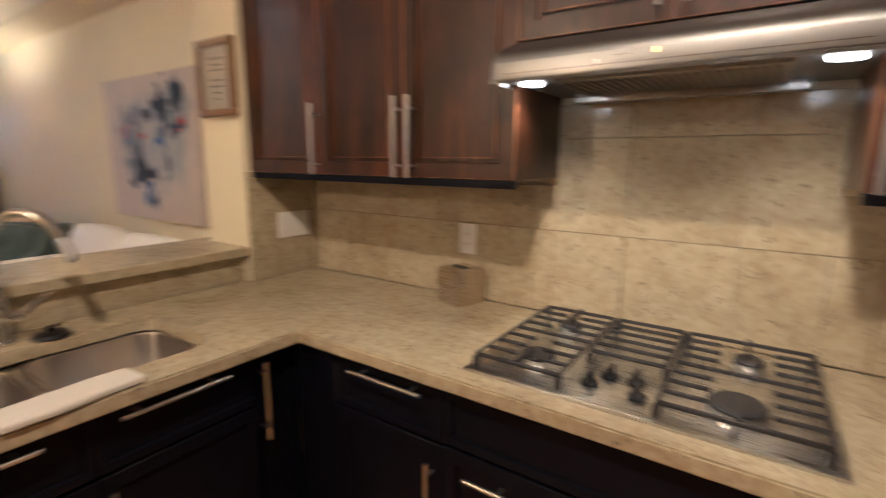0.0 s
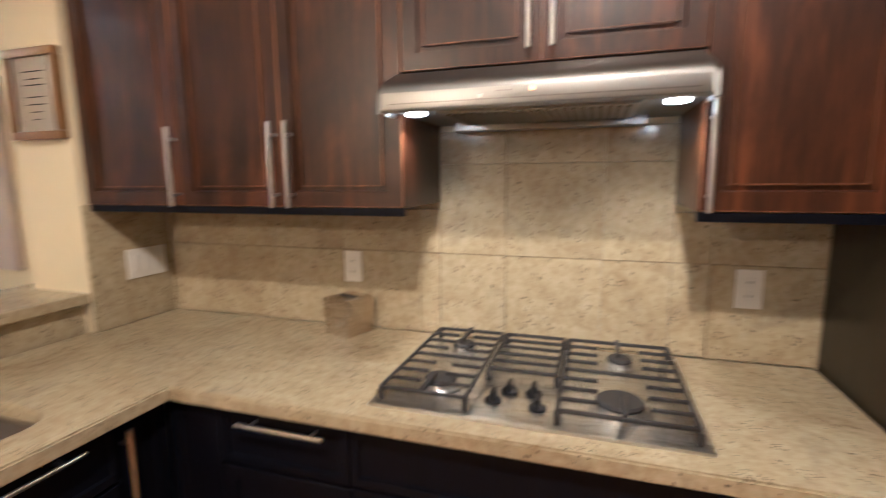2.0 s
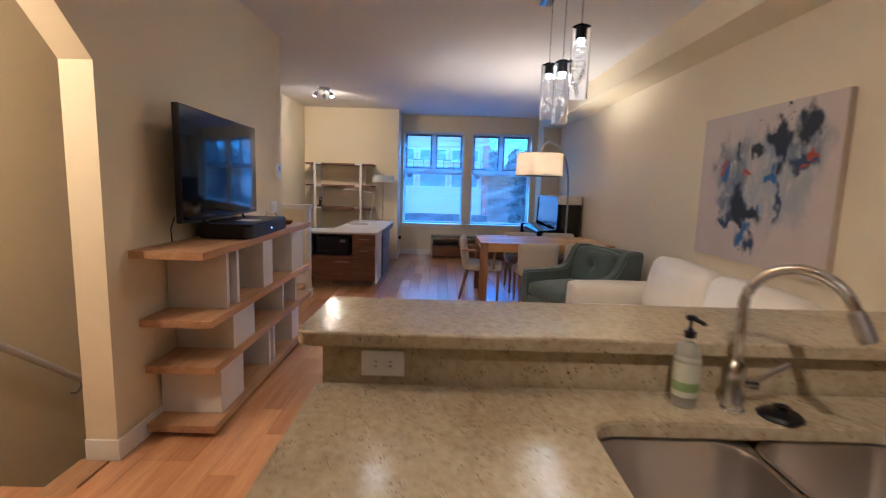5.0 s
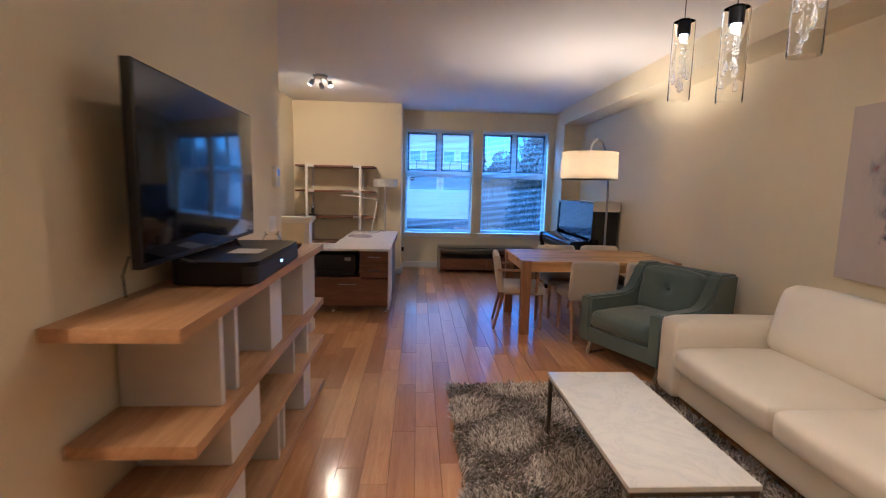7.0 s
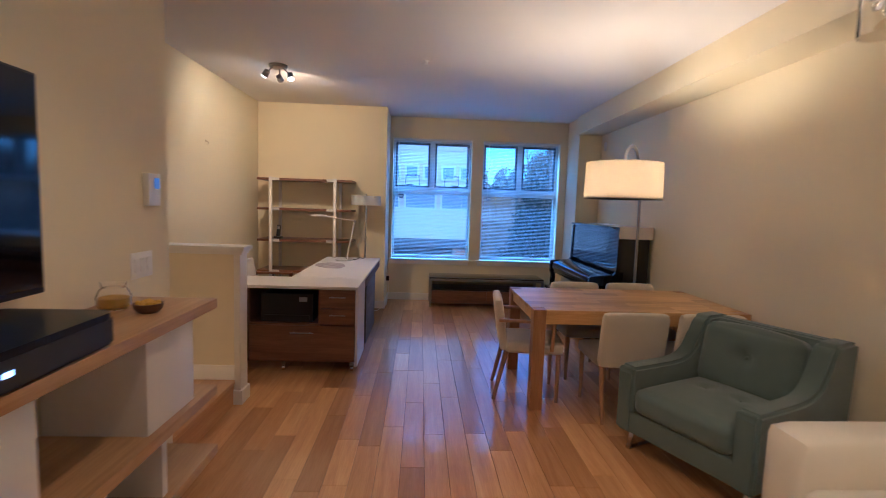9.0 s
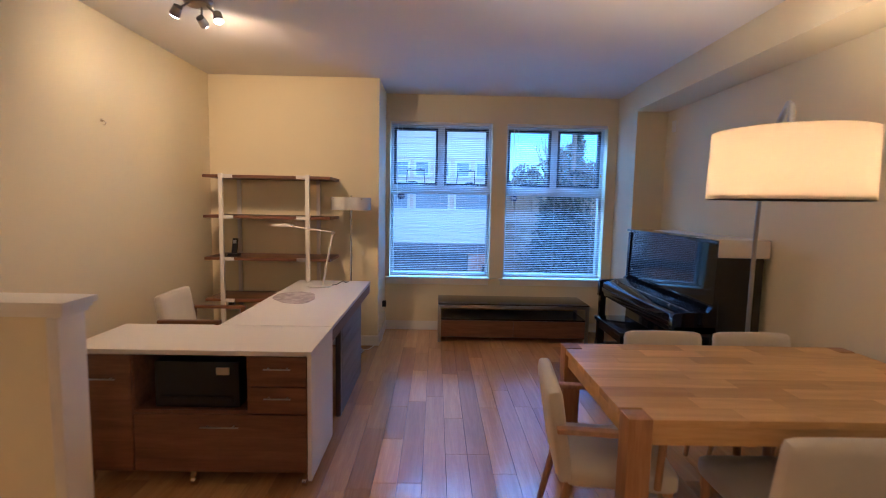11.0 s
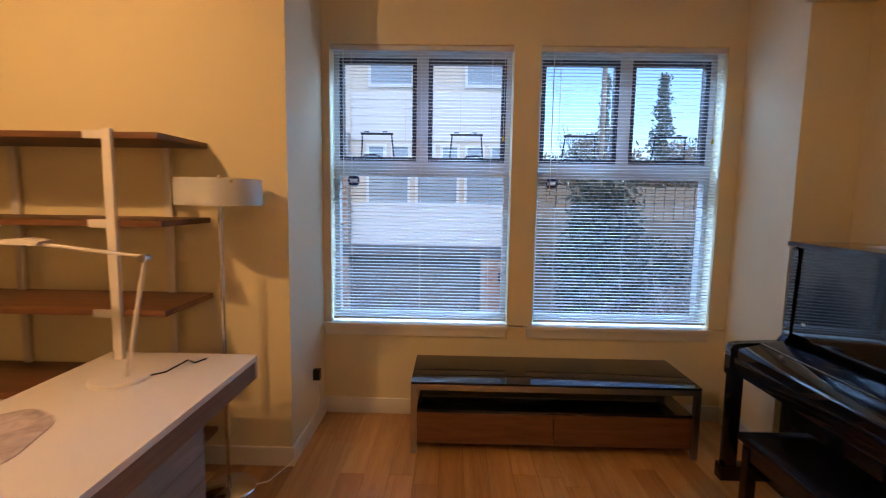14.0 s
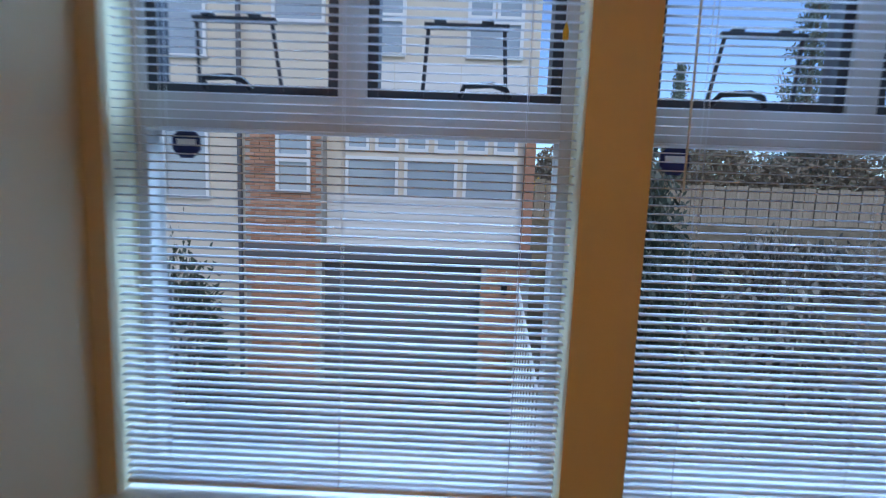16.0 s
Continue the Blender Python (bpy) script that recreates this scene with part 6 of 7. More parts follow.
# ---- window bay ----
mc = thing("media_console", "low media console with walnut drawers and steel frame", "console")
X0, X1, Y0, Y1 = -10.43, -9.94, -0.515, 1.19
part("glass_top", cube(X0, X1, Y0, Y1, 0.430, 0.443, 0.002), M_GLOSS, mc, "black glass top")
bm = bmesh.new()
for y in (Y0, Y1 - 0.035):
    box(bm, X1 - 0.03, X1, y, y + 0.035, 0.0, 0.429, 0.002)
    box(bm, X0, X0 + 0.03, y, y + 0.035, 0.0, 0.429, 0.002)
    box(bm, X0 + 0.03, X1 - 0.03, y, y + 0.035, 0.394, 0.429, 0.002)
box(bm, X1 - 0.03, X1, Y0 + 0.035, Y1 - 0.035, 0.394, 0.429, 0.002)
box(bm, X0, X0 + 0.03, Y0 + 0.035, Y1 - 0.035, 0.394, 0.429, 0.002)
part("frame", bm, M_STEELD, mc, "brushed steel frame")
part("shelf", cube(X0 + 0.01, X1 - 0.012, Y0 + 0.036, Y1 - 0.036, 0.255, 0.270), M_GLOSS, mc, "black glass shelf")
part("body", cube(X0 + 0.02, X1 - 0.03, Y0 + 0.036, Y1 - 0.036, 0.05, 0.254), M_PEWTER, mc)
ym = (Y0 + Y1) / 2
for a, b in ((Y0 + 0.038, ym - 0.002), (ym + 0.002, Y1 - 0.038)):
    part("drawer_front", cube(X1 - 0.029, X1 - 0.010, a, b, 0.065, 0.25, 0.002), M_WALNUT, mc, "walnut drawer front")

# piano
pi = thing("upright_piano", "black polished upright piano with open fallboard", "piano")
PX0, PX1 = -9.80, -8.16
part("case", cube(PX0, PX1, 1.56, 1.88, 0.0, 1.295, 0.004), M_GLOSS, pi)
part("lid", cube(PX0 - 0.015, PX1 + 0.015, 1.515, 1.90, 1.30, 1.325, 0.006), M_GLOSS, pi)
part("upper_panel", prism(bmesh.new(), [(1.53, 0.84), (1.55, 0.84), (1.562, 1.299), (1.545, 1.299)], "x", PX0 + 0.04, PX1 - 0.04), M_GLOSS, pi, "polished upper panel")
part("key_bed", cube(PX0, PX1, 1.24, 1.555, 0.615, 0.675, 0.006), M_GLOSS, pi)
for a, b in ((PX0, PX0 + 0.05), (PX1 - 0.05, PX1)):
    bm = prism(bmesh.new(), [(1.222, 0.60), (1.222, 0.745), (1.235, 0.768), (1.27, 0.775), (1.49, 0.785), (1.52, 0.82), (1.53, 1.29), (1.56, 1.299), (1.56, 0.60)], "x", a, b)
    part("cheek", bm, M_GLOSS, pi)
part("fallboard", prism(bmesh.new(), [(1.242, 0.70), (1.242, 0.745), (1.255, 0.755), (1.52, 0.80), (1.528, 0.79), (1.27, 0.735), (1.265, 0.70)], "x", PX0 + 0.051, PX1 - 0.051), M_GLOSS, pi, "closed polished key lid")
part("hinge", cube(PX0 + 0.06, PX1 - 0.06, 1.37, 1.376, 0.7795, 0.7825), M_BRONZE, pi, "long brass hinge")
part("key_slip", cube(PX0 + 0.05, PX1 - 0.05, 1.232, 1.248, 0.66, 0.70, 0.002), M_GLOSS, pi)
part("lower_panel", cube(PX0 + 0.03, PX1 - 0.03, 1.53, 1.559, 0.10, 0.61, 0.004), M_GLOSS, pi)
part("plinth", cube(PX0, PX1, 1.46, 1.559, 0.0, 0.09, 0.004), M_GLOSS, pi)
for a in (PX0, PX1 - 0.06):
    part("leg", cube(a, a + 0.06, 1.235, 1.297, 0.085, 0.614, 0.004), M_GLOSS, pi)
    part("toe_block", cube(a - 0.004, a + 0.064, 1.215, 1.459, 0.0, 0.085, 0.006), M_GLOSS, pi)
bm = bmesh.new()
for x in (-9.12, -9.06, -9.0):
    box(bm, x - 0.012, x + 0.012, 1.40, 1.53, 0.095, 0.108, 0.003)
part("pedals", bm, M_BRONZE, pi, "brass pedals")
for x in (-9.52, -8.44):
    part("lid_knob", lathe(bmesh.new(), [(0.004, 0.0), (0.004, 0.008), (0.009, 0.013), (0.008, 0.019), (0.0, 0.021)], 14, (x, 1.33, 0.770)), M_BRONZE, pi, "small brass lid knob")
part("lock_plate", cube(PX0 + 0.12, PX0 + 0.15, 1.528, 1.532, 0.90, 0.912, 0.001), M_BRONZE, pi, "small brass lock plate")
cl = thing("piano_cloth", "cream cloth runner draped over the piano top", "cloth")
part("runner", cube(PX0 + 0.3, PX1 + 0.0, 1.66, 1.905, 1.327, 1.333, 0.002), M_TOWEL, cl)
part("overhang", cube(PX1 + 0.017, PX1 + 0.022, 1.52, 1.905, 1.20, 1.333, 0.002), M_TOWEL, cl)
part("top_fold", cube(PX1 - 0.3, PX1 + 0.022, 1.52, 1.905, 1.3265, 1.3325, 0.002), M_TOWEL, cl)
st = thing("piano_bench", "black polished piano bench pushed under the keyboard", "bench", (-9.0, 1.17, 0))
part("seat", cube(-0.36, 0.30, -0.12, 0.20, 0.44, 0.475, 0.006), M_GLOSS, st)
bm = bmesh.new()
for x in (-0.33, 0.25):
    box(bm, x, x + 0.02, -0.08, 0.17, 0.37, 0.44)
for y in (-0.10, 0.165):
    box(bm, -0.31, 0.25, y, y + 0.02, 0.37, 0.44)
part("apron", bm, M_GLOSS, st)
for x in (-0.34, 0.235):
    for y in (-0.105, 0.145):
        part("leg", prism(bmesh.new(), [(x, y), (x + 0.045, y), (x + 0.045, y + 0.045), (x, y + 0.045)], "z", 0.0, 0.44), M_GLOSS, st)

# ---- outside ----
GZ = -2.7
M_GROUND = material("asphalt", (0.055, 0.055, 0.058), 0.9)
_nt = M_GROUND.node_tree
paint(M_GROUND, mix(_nt, noise_tex(_nt, coords(_nt), 0.4, 6), (0.045, 0.045, 0.048), (0.085, 0.08, 0.075)))
built("ground", cube(-900, -10.8, -900, 900, GZ - 0.3, GZ), M_GROUND, "grey asphalt lane and ground outside", "ground")
M_SIDING = plaster("pale_siding", (0.74, 0.71, 0.66), (0.69, 0.66, 0.61), 0.7)
M_CREAMSIDE = plaster("beige_cladding", (0.68, 0.60, 0.48), (0.62, 0.545, 0.44), 0.7)
# the pale base colour carries the sky's reflection in the panes
M_FARGLASS = material("sky_tinted_far_glass", (0.33, 0.39, 0.43), 0.06)
M_GARAGE = material("garage_door", (0.12, 0.115, 0.118), 0.55)
M_BRICK = material("red_brick", (0.42, 0.21, 0.13), 0.85)
_nt = M_BRICK.node_tree
paint(M_BRICK, mix(_nt, noise_tex(_nt, coords(_nt), 9, 5), (0.36, 0.16, 0.095), (0.48, 0.26, 0.17)))
M_BRICKPIECE = material("brick_face", (0.34, 0.15, 0.09), 0.85)
_nt = M_BRICKPIECE.node_tree
_i = _nt.nodes.new("ShaderNodeObjectInfo")
paint(M_BRICKPIECE, ramp(_nt, _i.outputs["Random"], [(0.0, (0.34, 0.15, 0.085)), (0.5, (0.46, 0.23, 0.14)), (1.0, (0.54, 0.30, 0.20))]))
M_MORTAR = material("mortar", (0.38, 0.35, 0.31), 0.9)

FX = -19.0
house = thing("townhouse", "pale panelled townhouse with brick piers and garage opposite", "house")
WX = FX - 0.4
bm = cube(WX - 8, WX, -16.0, 1.45, GZ, 6.3)
part("wall", bm, M_CREAMSIDE, house)
bm = bmesh.new()
for k in range(9):
    box(bm, WX, WX + 0.05, -2.88, 1.24, 0.34 + 0.118 * k, 0.34 + 0.118 * (k + 1) - 0.008)
part("siding", bm, M_SIDING, house, "pale horizontal siding")
bm = bmesh.new()
for k in range(6):
    for j in range(3):
        box(bm, WX, WX + 0.03, -2.88 + 1.373 * j, -2.88 + 1.373 * (j + 1) - 0.015, 2.95 + 0.2 * k, 2.95 + 0.2 * (k + 1) - 0.01)
part("upper_siding", bm, M_SIDING, house)
part("roof", cube(WX - 8.3, WX + 0.5, -16.2, 1.75, 6.3, 6.5), M_GARAGE, house)


def far_window(y0, y1, z0, z1, x=None):
    x = WX if x is None else x
    bm = bmesh.new()
    t = 0.07
    for a, b, c, d in ((y0, y1, z1 - t, z1), (y0, y1, z0, z0 + t), (y0, y0 + t, z0 + t, z1 - t), (y1 - t, y1, z0 + t, z1 - t)):
        box(bm, x, x + 0.07, a, b, c, d)
    w = part("window", bm, M_FRAMEW, house, "white framed window")
    part("pane", cube(x + 0.004, x + 0.02, y0 + t, y1 - t, z0 + t, z1 - t), M_FARGLASS, w)


for y0 in (-2.50, -1.26, -0.02):
    far_window(y0, y0 + 1.12, 1.33, 2.22)
for k in range(6):
    far_window(-2.50 + 0.62 * k, -2.50 + 0.62 * k + 0.50, 2.34, 2.86)
for y0 in (-2.45, -0.05):
    far_window(y0, y0 + 1.15, 4.25, 5.0)
    far_window(y0, y0 + 0.56, 5.02, 5.65)
    far_window(y0 + 0.59, y0 + 1.15, 5.02, 5.65)
for y0 in (-7.6, -6.4, -9.8, -12.0):
    far_window(y0, y0 + 1.0, 1.2, 2.9)
    far_window(y0, y0 + 1.0, 4.1, 5.4)
far_window(-3.85, -3.14, 1.40, 2.10, WX + 0.35)
far_window(-3.85, -3.14, 2.12, 2.85, WX + 0.35)
far_window(-4.05, -2.95, 4.85, 5.45)
part("garage_door", cube(WX, WX + 0.06, -3.75, 0.44, GZ, 0.06), M_GARAGE, house, "dark garage door")
bm = bmesh.new()
for k in range(4):
    for j in range(6):
        box(bm, WX + 0.061, WX + 0.08, -3.70 + 0.688 * j, -3.70 + 0.688 * j + 0.62, GZ + 0.08 + 0.65 * k, GZ + 0.08 + 0.65 * k + 0.57)
part("garage_panels", bm, M_GARAGE, house)
part("ledge", cube(WX, WX + 0.45, -4.5, 1.45, 0.08, 0.33, 0.01), M_GARAGE, house, "dark canopy above the garage")
part("drain_pipe", rod(bmesh.new(), (WX + 0.10, -4.72, GZ), (WX + 0.10, -4.72, 6.2), 0.05), M_GARAGE, house)
piers = []
for y0, y1, z1 in ((-4.5, -2.90, 3.1), (0.44, 1.45, 0.06)):
    part("brick_backing", cube(WX + 0.001, WX + 0.34, y0 + 0.005, y1 - 0.005, GZ, z1), M_MORTAR, house, "mortar behind the brick pier")
    piers.append((y0, y1, z1))
part("side_brick", cube(WX + 0.001, WX + 0.2, 1.245, 1.45, 0.34, 3.0), M_BRICK, house, "red brick edge")
part("wall_lamp", cube(WX + 0.35, WX + 0.45, 0.86, 0.98, -0.55, -0.28, 0.02), M_BLACK, house, "dark wall lamp")
part("house_number", cube(WX + 0.345, WX + 0.36, 0.86, 1.02, -0.22, -0.06), M_FRAMEW, house, "white number plate")

# fence, hedge and trees beyond
M_FENCE = wood("weathered_fence", (0.20, 0.155, 0.105), (0.32, 0.26, 0.19), (0.42, 0.35, 0.27), "z", 0.85)
fence = thing("garden_fence", "weathered timber board fence behind the hedge", "fence")
for z in (0.95, 1.72):
    part("rail", cube(-24.02, -23.95, 1.6, 22, z, z + 0.09), M_FENCE, fence)
for k in range(60):
    y = 1.6 + 0.34 * k
    part("board", cube(-24.0 + 0.02 * (k % 2), -23.94 + 0.02 * (k % 2), y, y + 0.31, 0.75, 2.0 + 0.02 * (k % 3)), M_FENCE, fence)
bank_m = material("winter_grass", (0.13, 0.12, 0.06), 0.95)
_nt = bank_m.node_tree
paint(bank_m, ramp(_nt, noise_tex(_nt, coords(_nt), 1.6, 7, 0.7), [(0.3, (0.09, 0.075, 0.045)), (0.55, (0.19, 0.155, 0.10)), (0.75, (0.30, 0.25, 0.18))]))
bm = bmesh.new()
bmesh.ops.create_grid(bm, x_segments=40, y_segments=40, size=1.0)
for v in bm.verts:
    x, y = -31 + v.co.x * 14, 12.0 + v.co.y * 11
    v.co = Vector((x, y, GZ + 0.02 + 3.6 * min(1, max(0, (-17.2 - x) / 6.5)) + 0.15 * noise.noise(Vector((x, y, 0)) * 0.7)))
built("ground_bank", bm, bank_m, "rough winter grass bank beside the lane", "ground")

M_LEAF = material("evergreen_leaf", (0.05, 0.08, 0.03), 0.6)
_nt = M_LEAF.node_tree
_g = _nt.nodes.new("ShaderNodeNewGeometry")
paint(M_LEAF, ramp(_nt, _g.outputs["Random Per Island"], [(0.0, (0.030, 0.046, 0.032)), (0.6, (0.058, 0.080, 0.056)), (1.0, (0.12, 0.13, 0.10))]))
M_TANGLE = material("winter_tangle", (0.14, 0.12, 0.08), 0.8)
_nt = M_TANGLE.node_tree
_g = _nt.nodes.new("ShaderNodeNewGeometry")
paint(M_TANGLE, ramp(_nt, _g.outputs["Random Per Island"], [(0.0, (0.13, 0.12, 0.09)), (0.45, (0.22, 0.20, 0.155)), (0.75, (0.30, 0.275, 0.22)), (1.0, (0.42, 0.385, 0.32))]))
M_FARWOOD = material("far_winter_wood", (0.16, 0.13, 0.09), 0.9)
_nt = M_FARWOOD.node_tree
_g = _nt.nodes.new("ShaderNodeNewGeometry")
paint(M_FARWOOD, ramp(_nt, _g.outputs["Random Per Island"], [(0.0, (0.17, 0.13, 0.09)), (0.5, (0.26, 0.205, 0.145)), (0.85, (0.33, 0.27, 0.20)), (1.0, (0.18, 0.19, 0.11))]))
# needle tones lightened past real foliage to paint in distance haze
M_NEEDLE = material("hazed_conifer_needles", (0.10, 0.14, 0.10), 0.7)
_nt = M_NEEDLE.node_tree
_g = _nt.nodes.new("ShaderNodeNewGeometry")
paint(M_NEEDLE, ramp(_nt, _g.outputs["Random Per Island"], [(0.0, (0.11, 0.145, 0.115)), (1.0, (0.23, 0.27, 0.21))]))
# twig tones are raised too, with the haze put into the colour
M_TWIG = material("bare_twigs", (0.16, 0.115, 0.085), 0.9)
_nt = M_TWIG.node_tree
_g = _nt.nodes.new("ShaderNodeNewGeometry")
paint(M_TWIG, ramp(_nt, _g.outputs["Random Per Island"], [(0.0, (0.25, 0.195, 0.15)), (1.0, (0.40, 0.33, 0.265))]))
M_BARK = wood("bark", (0.12, 0.09, 0.07), (0.18, 0.14, 0.11), (0.24, 0.20, 0.16), "z", 0.9)


def leaf_mesh(name, centres, size, mat, seed):
    g = np.random.default_rng(seed)
    n = len(centres)
    a = g.normal(size=(n, 3))
    a /= np.linalg.norm(a, axis=1)[:, None]
    b = np.cross(a, g.normal(size=(n, 3)))
    b /= np.linalg.norm(b, axis=1)[:, None]
    s = size * g.uniform(0.6, 1.3, (n, 1))
    v = np.stack([centres - a * s, centres + b * s * 0.45, centres + a * s, centres - b * s * 0.45], 1)
    me = bpy.data.meshes.new(name)
    me.from_pydata(v.reshape(-1, 3).tolist(), [], (np.arange(n)[:, None] * 4 + np.arange(4)).tolist())
    me.materials.append(mat)
    return me


def conifer(at, h, r, seed, label):
    t = thing("conifer_tree", label, "tree", at)
    g = np.random.default_rng(seed)
    part("trunk", rod(bmesh.new(), (0, 0, 0), (0, 0, h * 0.95), 0.02 * h, 0.01, 10), M_BARK, t)
    pts = []
    for k in range(int(13 * h)):
        z = h * (0.08 + 0.9 * k / (13 * h))
        reach = r * (1 - z / h) ** 0.8 * g.uniform(0.55, 1.1)
        a = g.uniform(0, 2 * np.pi)
        for q in np.linspace(0.15, 1, 34):
            p = np.array([math.cos(a) * reach * q, math.sin(a) * reach * q, z - 0.18 * reach * q * q])
            pts.append(p + g.normal(scale=0.10 + 0.05 * q, size=3))
    crown = new("crown", leaf_mesh("crown", np.array(pts), 0.14, M_NEEDLE, seed))
    crown.parent = t


def bare_tree(at, h, seed, label):
    t = thing("bare_tree", label, "tree", at)
    g = random.Random(seed)
    bm = bmesh.new()
    bt = bmesh.new()

    def grow(p, d, ln, r, level):
        q = p + d * ln
        if level < 3:
            rod(bm, p, q, r, r * 0.65, 6, False)
        else:
            rod(bt, p, q, r, r * 0.5, 3, False)
        if level >= 5:
            return
        for _ in range(3 if level else 5):
            nd = (d + Vector((g.uniform(-1, 1), g.uniform(-1, 1), g.uniform(-0.15, 0.6))) * 0.62).normalized()
            grow(p + d * ln * g.uniform(0.6, 1.0), nd, ln * g.uniform(0.55, 0.8), r * 0.6, level + 1)
    grow(Vector((0, 0, 0)), Vector((0, 0, 1)), h * 0.34, 0.018 * h, 0)
    part("trunk", bm, M_BARK, t)
    part("crown", bt, M_TWIG, t, "fine bare twigs")


def shrub(at, rx, ry, h, n, seed, label, mat=None, size=0.075):
    t = thing("hedge_shrub", label, "shrub", at)
    g = np.random.default_rng(seed)
    p = g.normal(size=(n, 3))
    p /= np.linalg.norm(p, axis=1)[:, None]
    p[:, 2] = np.abs(p[:, 2])
    lump = 1 + 0.22 * np.sin(p[:, :1] * 7 + seed) * np.cos(p[:, 1:2] * 6) + g.normal(scale=0.08, size=(n, 1))
    p = p * lump * (g.uniform(0.55, 1.0, (n, 1)) ** 0.4) * np.array([rx, ry, h])
    crown = new("crown", leaf_mesh("crown", p, size, mat or M_LEAF, seed))
    crown.parent = t
    bm = bmesh.new()
    for k in range(6):
        a = k * 1.05
        rod(bm, (0.1 * math.cos(a), 0.1 * math.sin(a), 0), (0.5 * rx * math.cos(a), 0.5 * ry * math.sin(a), 0.7 * h), 0.03, 0.01, 6)
    part("stems", bm, M_BARK, t)


conifer((-40, 13.6, -1.5), 11.6, 1.7, 3, "dark conifer standing beyond the fence")
conifer((-40, 21.5, -1.5), 19.0, 3.4, 4, "tall dark conifer beyond the fence")
conifer((-46, 11.6, -1.5), 13.0, 1.0, 8, "narrow dark conifer beyond the fence")
bare_tree((-47, 9.5, -1.0), 10.0, 2, "bare winter tree with fine brown twigs")
bare_tree((-46, 18.0, -1.0), 10.0, 6, "bare winter tree with fine brown twigs")
bare_tree((-45, 26.0, -1.0), 14.0, 9, "bare winter tree with fine brown twigs")
shrub((-17.2, 2.85, GZ), 1.1, 0.98, 4.5, 12000, 11, "dense evergreen shrub beside the lane")
shrub((-17.6, 3.9, GZ), 1.0, 1.3, 2.2, 5200, 12, "tangled grey-brown winter shrub beside the lane", M_TANGLE, 0.10)
shrub((-18.2, 6.2, GZ), 1.3, 1.5, 2.4, 5200, 13, "tangled grey-brown winter shrub beside the lane", M_TANGLE, 0.10)
shrub((-21.0, 4.4, -0.8), 1.6, 2.0, 1.3, 4200, 15, "tangled brown-green shrub on the bank")
shrub((-21.5, 8.4, -0.8), 1.6, 2.4, 1.4, 4200, 16, "tangled brown-green shrub on the bank", M_TANGLE, 0.10)
shrub((-18.0, -5.3, GZ), 0.7, 0.8, 2.9, 2600, 14, "leafy shrub beside the garage")
# winter wood behind the fence, thin twigs and dull leaves to an uneven crest
g_ = np.random.default_rng(31)
n_ = 60000
wy_ = g_.uniform(1.2, 34.0, n_)
crest = 4.4 + 0.8 * np.sin(wy_ * 0.9) + 0.6 * np.sin(wy_ * 2.3 + 1.0) + 0.5 * np.sin(wy_ * 5.1)
wz_ = -0.6 + (crest + 0.6) * g_.uniform(0, 1, n_) ** 0.8
wood_pts = np.stack([-39.0 + g_.normal(scale=1.2, size=n_), wy_, wz_], 1)
wood_ob = new("far_wood", leaf_mesh("far_wood", wood_pts, 0.15, M_FARWOOD, 32))
tagged(wood_ob, label="brown leafless winter wood beyond the fence", category="trees", kind="stuff")
pole = thing("utility_pole", "grey wooden utility pole with cross arm", "utility pole", (-33, 7.5, -1.0))
part("shaft", rod(bmesh.new(), (0, 0, 0), (0, 0, 11.5), 0.16, 0.12, 12), M_FENCE, pole)
part("cross_arm", cube(-0.06, 0.06, -0.9, 0.9, 10.6, 10.75), M_FENCE, pole)
sg = thing("road_sign", "small yellow diamond road sign on a post", "road sign", (-27, 2.9, -1.0))
part("post", rod(bmesh.new(), (0, 0, 0), (0, 0, 3.0), 0.03), M_STEELD, sg)
bm = cube(-0.01, 0.01, -0.25, 0.25, -0.25, 0.25)
bmesh.ops.rotate(bm, verts=bm.verts[:], cent=(0, 0, 0), matrix=Euler((radians(45), 0, 0)).to_matrix())
part("board", bm, M_YELLOW, sg, "yellow diamond board").location = (0.04, 0, 2.85)
rl = thing("stair_railing", "white metal railing of outdoor steps", "railing")
for k in range(9):
    part("baluster", rod(bmesh.new(), (-15.2 - 0.25 * k, 0.95, GZ), (-15.2 - 0.25 * k, 0.95, -0.9 + 0.11 * k), 0.012, n=8), M_FRAMEW, rl)
part("top_rail", rod(bmesh.new(), (-15.1, 0.95, -0.95), (-17.3, 0.95, 0.02), 0.025), M_FRAMEW, rl)

# ---- pieces laid last: tiles, planks, bricks ----
tiles = thing("tile_backsplash", "speckled granite tile backsplash behind the cooktop", "backsplash")
TW = 0.305


def tile_grid(xa, xb, zs):
    xs = [xa] + [x for x in (-0.349 + TW * k for k in range(-6, 5)) if xa + 0.02 < x < xb - 0.02] + [xb]
    for z0, z1 in zip(zs, zs[1:]):
        for x0, x1 in zip(xs, xs[1:]):
            t = new("tile", mesh_of("tile", cube(x0 + 0.0007, x1 - 0.0007, YK - 0.014, YK - 0.003, z0 + 0.0007, z1 - 0.0007, 0.0012, 1), M_GRAN, False))
            t.parent = tiles


tile_grid(-1.781, -0.578, [0.921, 1.21, 1.362])
tile_grid(-0.578, 0.156, [0.921, 1.21, 1.513, 1.62])
tile_grid(0.156, 0.551, [0.921, 1.21, 1.362])
part("grout", cube(-1.781, 0.551, YK - 0.006, YK - 0.001, 0.921, 1.362), M_MORTAR, tiles)

floor = new("floor")
tagged(floor, "warm oak strip floor with mixed plank tones", "floor", kind="structure")
PW = 0.137
rg = random.Random(21)
plank_mesh = {}
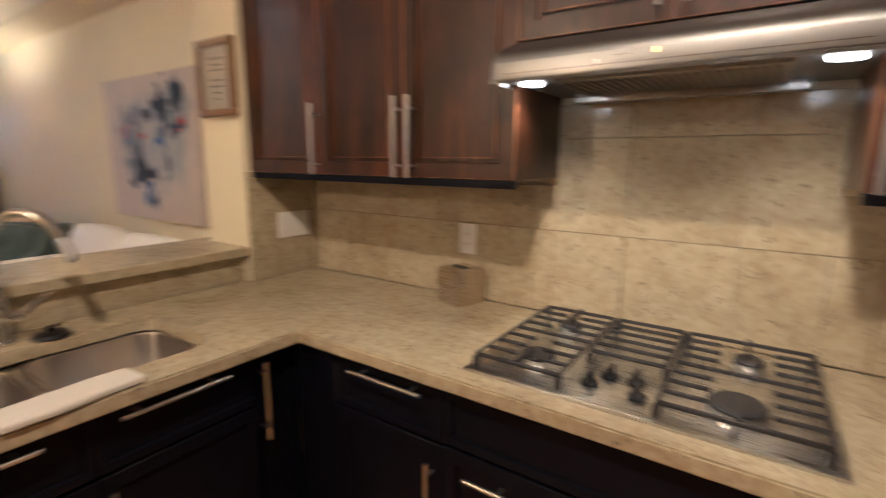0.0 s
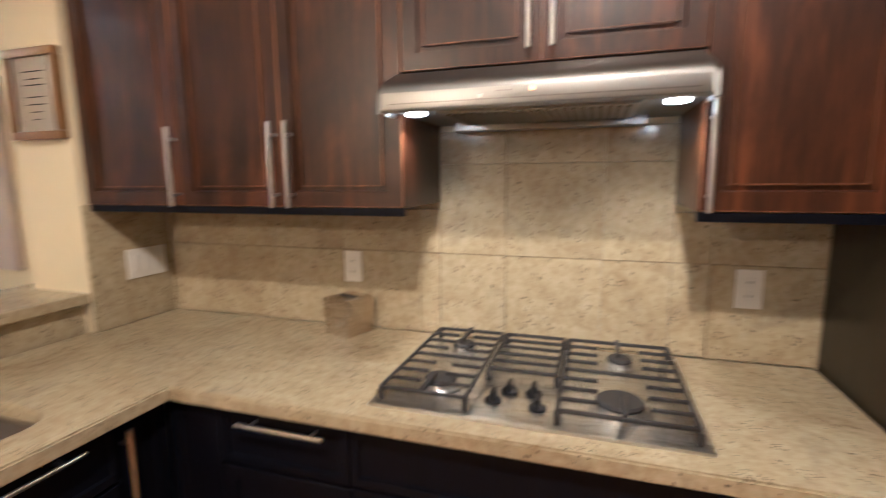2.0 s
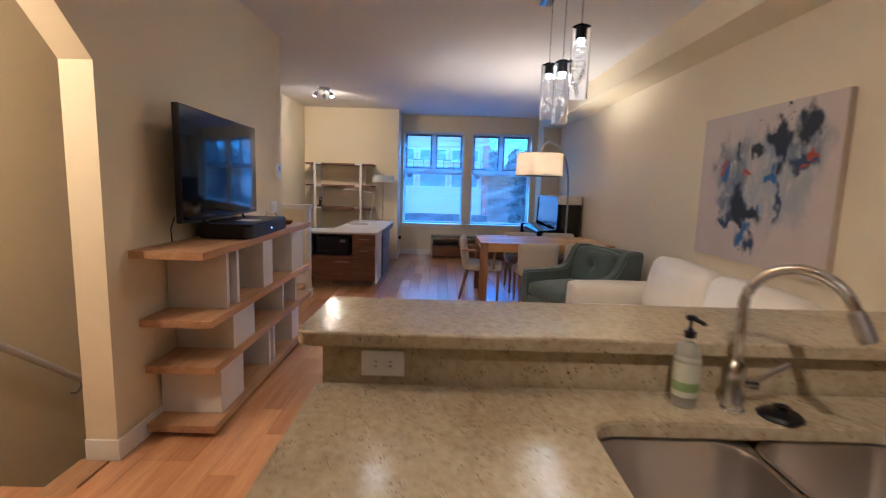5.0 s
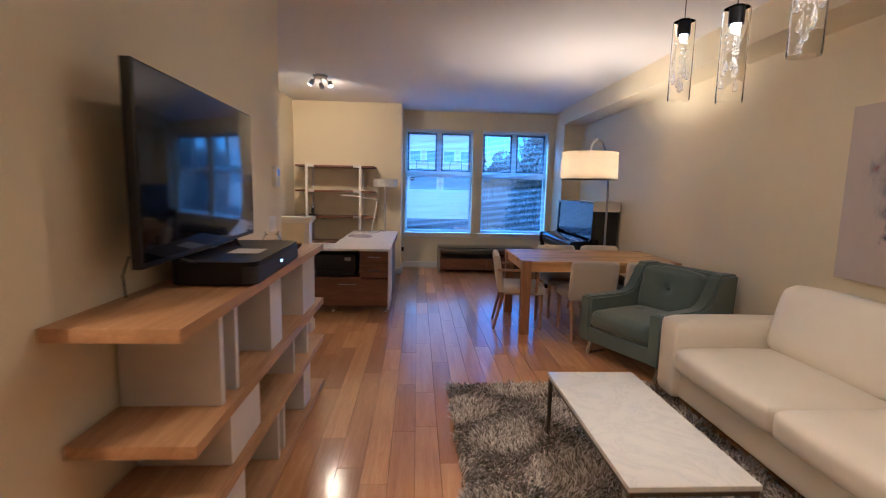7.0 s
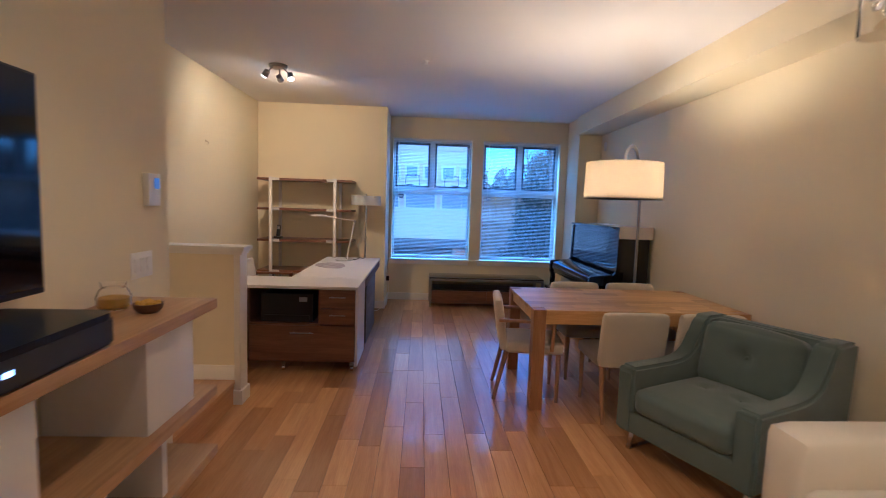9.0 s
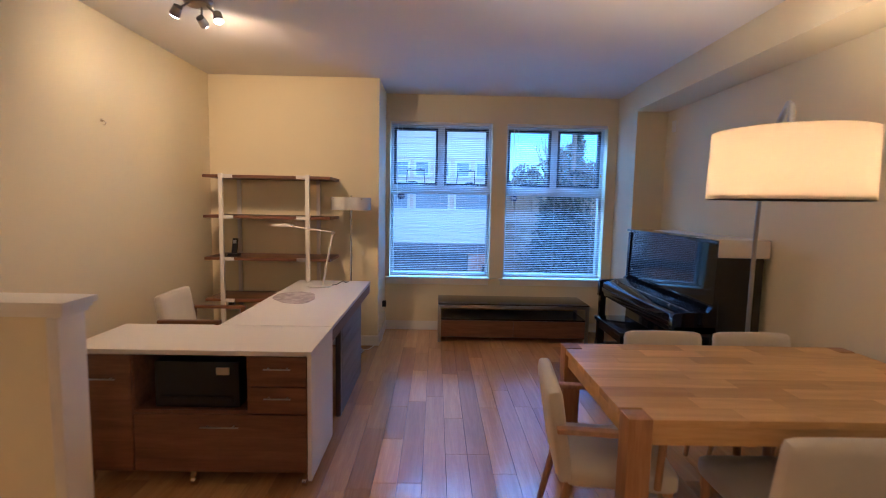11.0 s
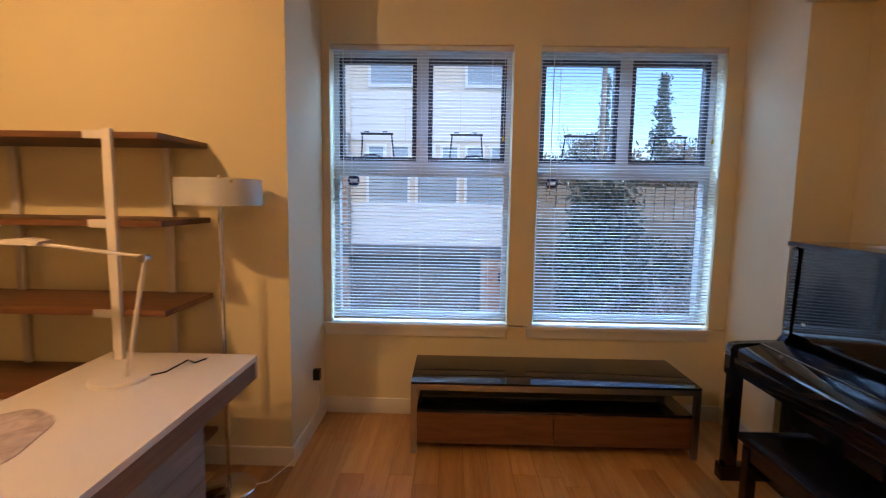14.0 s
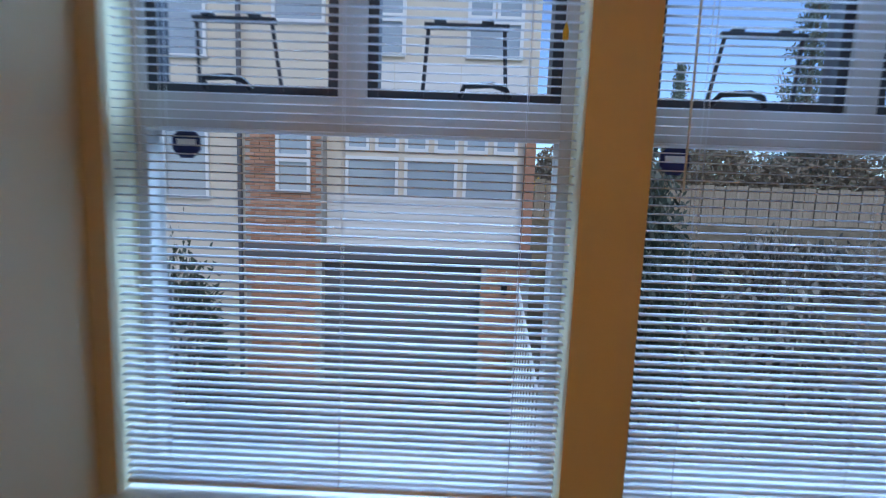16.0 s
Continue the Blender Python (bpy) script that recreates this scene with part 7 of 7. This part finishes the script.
rest_v, rest_f = [], []
count = 0


def plank(x0, x1, y0):
    global count
    near = -9.9 < x0 < -3.6 and -1.3 < y0 < 0.9 and count < 290
    ln = round((x1 - x0) / 0.1) * 0.1
    g = 0.0007
    if near:
        count += 1
        if ln not in plank_mesh:
            plank_mesh[ln] = mesh_of("plank", cube(0, ln, g, PW - g, -0.016, 0.0, 0.0012, 1), M_OAK, False)
        p = new("plank", plank_mesh[ln])
        p.parent = floor
        p.location = (x0, y0, 0)
        p.scale.x = (x1 - x0 - 2 * g) / ln
    else:
        b = len(rest_v)
        for z in (-0.016, 0.0):
            rest_v.extend([(x0 + g, y0 + g, z), (x1 - g, y0 + g, z), (x1 - g, y0 + PW - g, z), (x0 + g, y0 + PW - g, z)])
        rest_f.extend([(b + 4, b + 5, b + 6, b + 7), (b, b + 1, b + 5, b + 4), (b + 1, b + 2, b + 6, b + 5), (b + 2, b + 3, b + 7, b + 6), (b + 3, b, b + 4, b + 7)])


y = YN
while y < YR:
    xa, xb = XW, 2.6
    x = xa - rg.uniform(0, 0.9)
    while x < xb:
        nx = x + rg.choice((0.5, 0.7, 0.9, 1.1, 1.3, 1.5))
        a, b = max(x, xa), min(nx, xb)
        in_well = y < YL - 0.06
        if in_well:
            if a < -5.48 < b:
                b = -5.48
            if a < -2.66 < b and a >= -5.48:
                a = -2.66
        if b - a > 0.05 and not (in_well and a >= -5.481 and b <= -2.659):
            plank(a, b, y)
        x = nx
    y += PW
M_OAKREST = wood("oak_floor_far", (0.44, 0.21, 0.063), (0.59, 0.314, 0.106), (0.71, 0.425, 0.172), "x", 0.34, 1.0, 0.85)
_nt = M_OAKREST.node_tree
_p = _nt.nodes["Principled BSDF"]
_p.inputs["Specular IOR Level"].default_value = 0.25
_src = _p.inputs["Base Color"].links[0].from_socket
_g = _nt.nodes.new("ShaderNodeNewGeometry")
paint(M_OAKREST, mix(_nt, 1.0, _src, ramp(_nt, _g.outputs["Random Per Island"], [(0.0, (0.70, 0.63, 0.56)), (0.35, (0.92, 0.88, 0.84)), (0.7, (1.0, 0.99, 0.98)), (1.0, (1.15, 1.15, 1.13))]), "MULTIPLY"))
me = bpy.data.meshes.new("far_planks")
me.from_pydata(rest_v, [], rest_f)
me.materials.append(M_OAKREST)
fp = new("far_planks", me)
fp.parent = floor
tagged(fp, kind="stuff")

brick_me = mesh_of("brick", cube(-0.02, 0.02, -0.098, 0.098, -0.03, 0.03, 0.004, 1), M_BRICKPIECE, False)
nb = 0
far_v, far_f = [], []
for y0, y1, z1 in piers:
    z, r = z1 - 0.04, 0
    while z > GZ + 0.03:
        yy = y0 + 0.10 + (0.105 if r % 2 else 0.0)
        while yy < y1 - 0.09:
            if z > 0.4:
                b = new("brick", brick_me)
                b.parent = house
                b.location = (WX + 0.345, yy, z)
            else:
                i = len(far_v)
                for xx in (WX + 0.33, WX + 0.362):
                    far_v.extend([(xx, yy - 0.097, z - 0.03), (xx, yy + 0.097, z - 0.03), (xx, yy + 0.097, z + 0.03), (xx, yy - 0.097, z + 0.03)])
                far_f.extend([(i + 4, i + 5, i + 6, i + 7), (i, i + 1, i + 5, i + 4), (i + 1, i + 2, i + 6, i + 5), (i + 2, i + 3, i + 7, i + 6), (i + 3, i, i + 4, i + 7)])
            yy += 0.21
        z -= 0.075
        r += 1
M_BRICKFAR = material("brick_face_low", (0.34, 0.15, 0.09), 0.85)
_nt = M_BRICKFAR.node_tree
_g = _nt.nodes.new("ShaderNodeNewGeometry")
paint(M_BRICKFAR, ramp(_nt, _g.outputs["Random Per Island"], [(0.0, (0.34, 0.15, 0.085)), (0.5, (0.46, 0.23, 0.14)), (1.0, (0.54, 0.30, 0.20))]))
me = bpy.data.meshes.new("low_brickwork")
me.from_pydata(far_v, [], far_f)
me.materials.append(M_BRICKFAR)
lb = new("low_brickwork", me)
lb.parent = house
tagged(lb, kind="stuff")
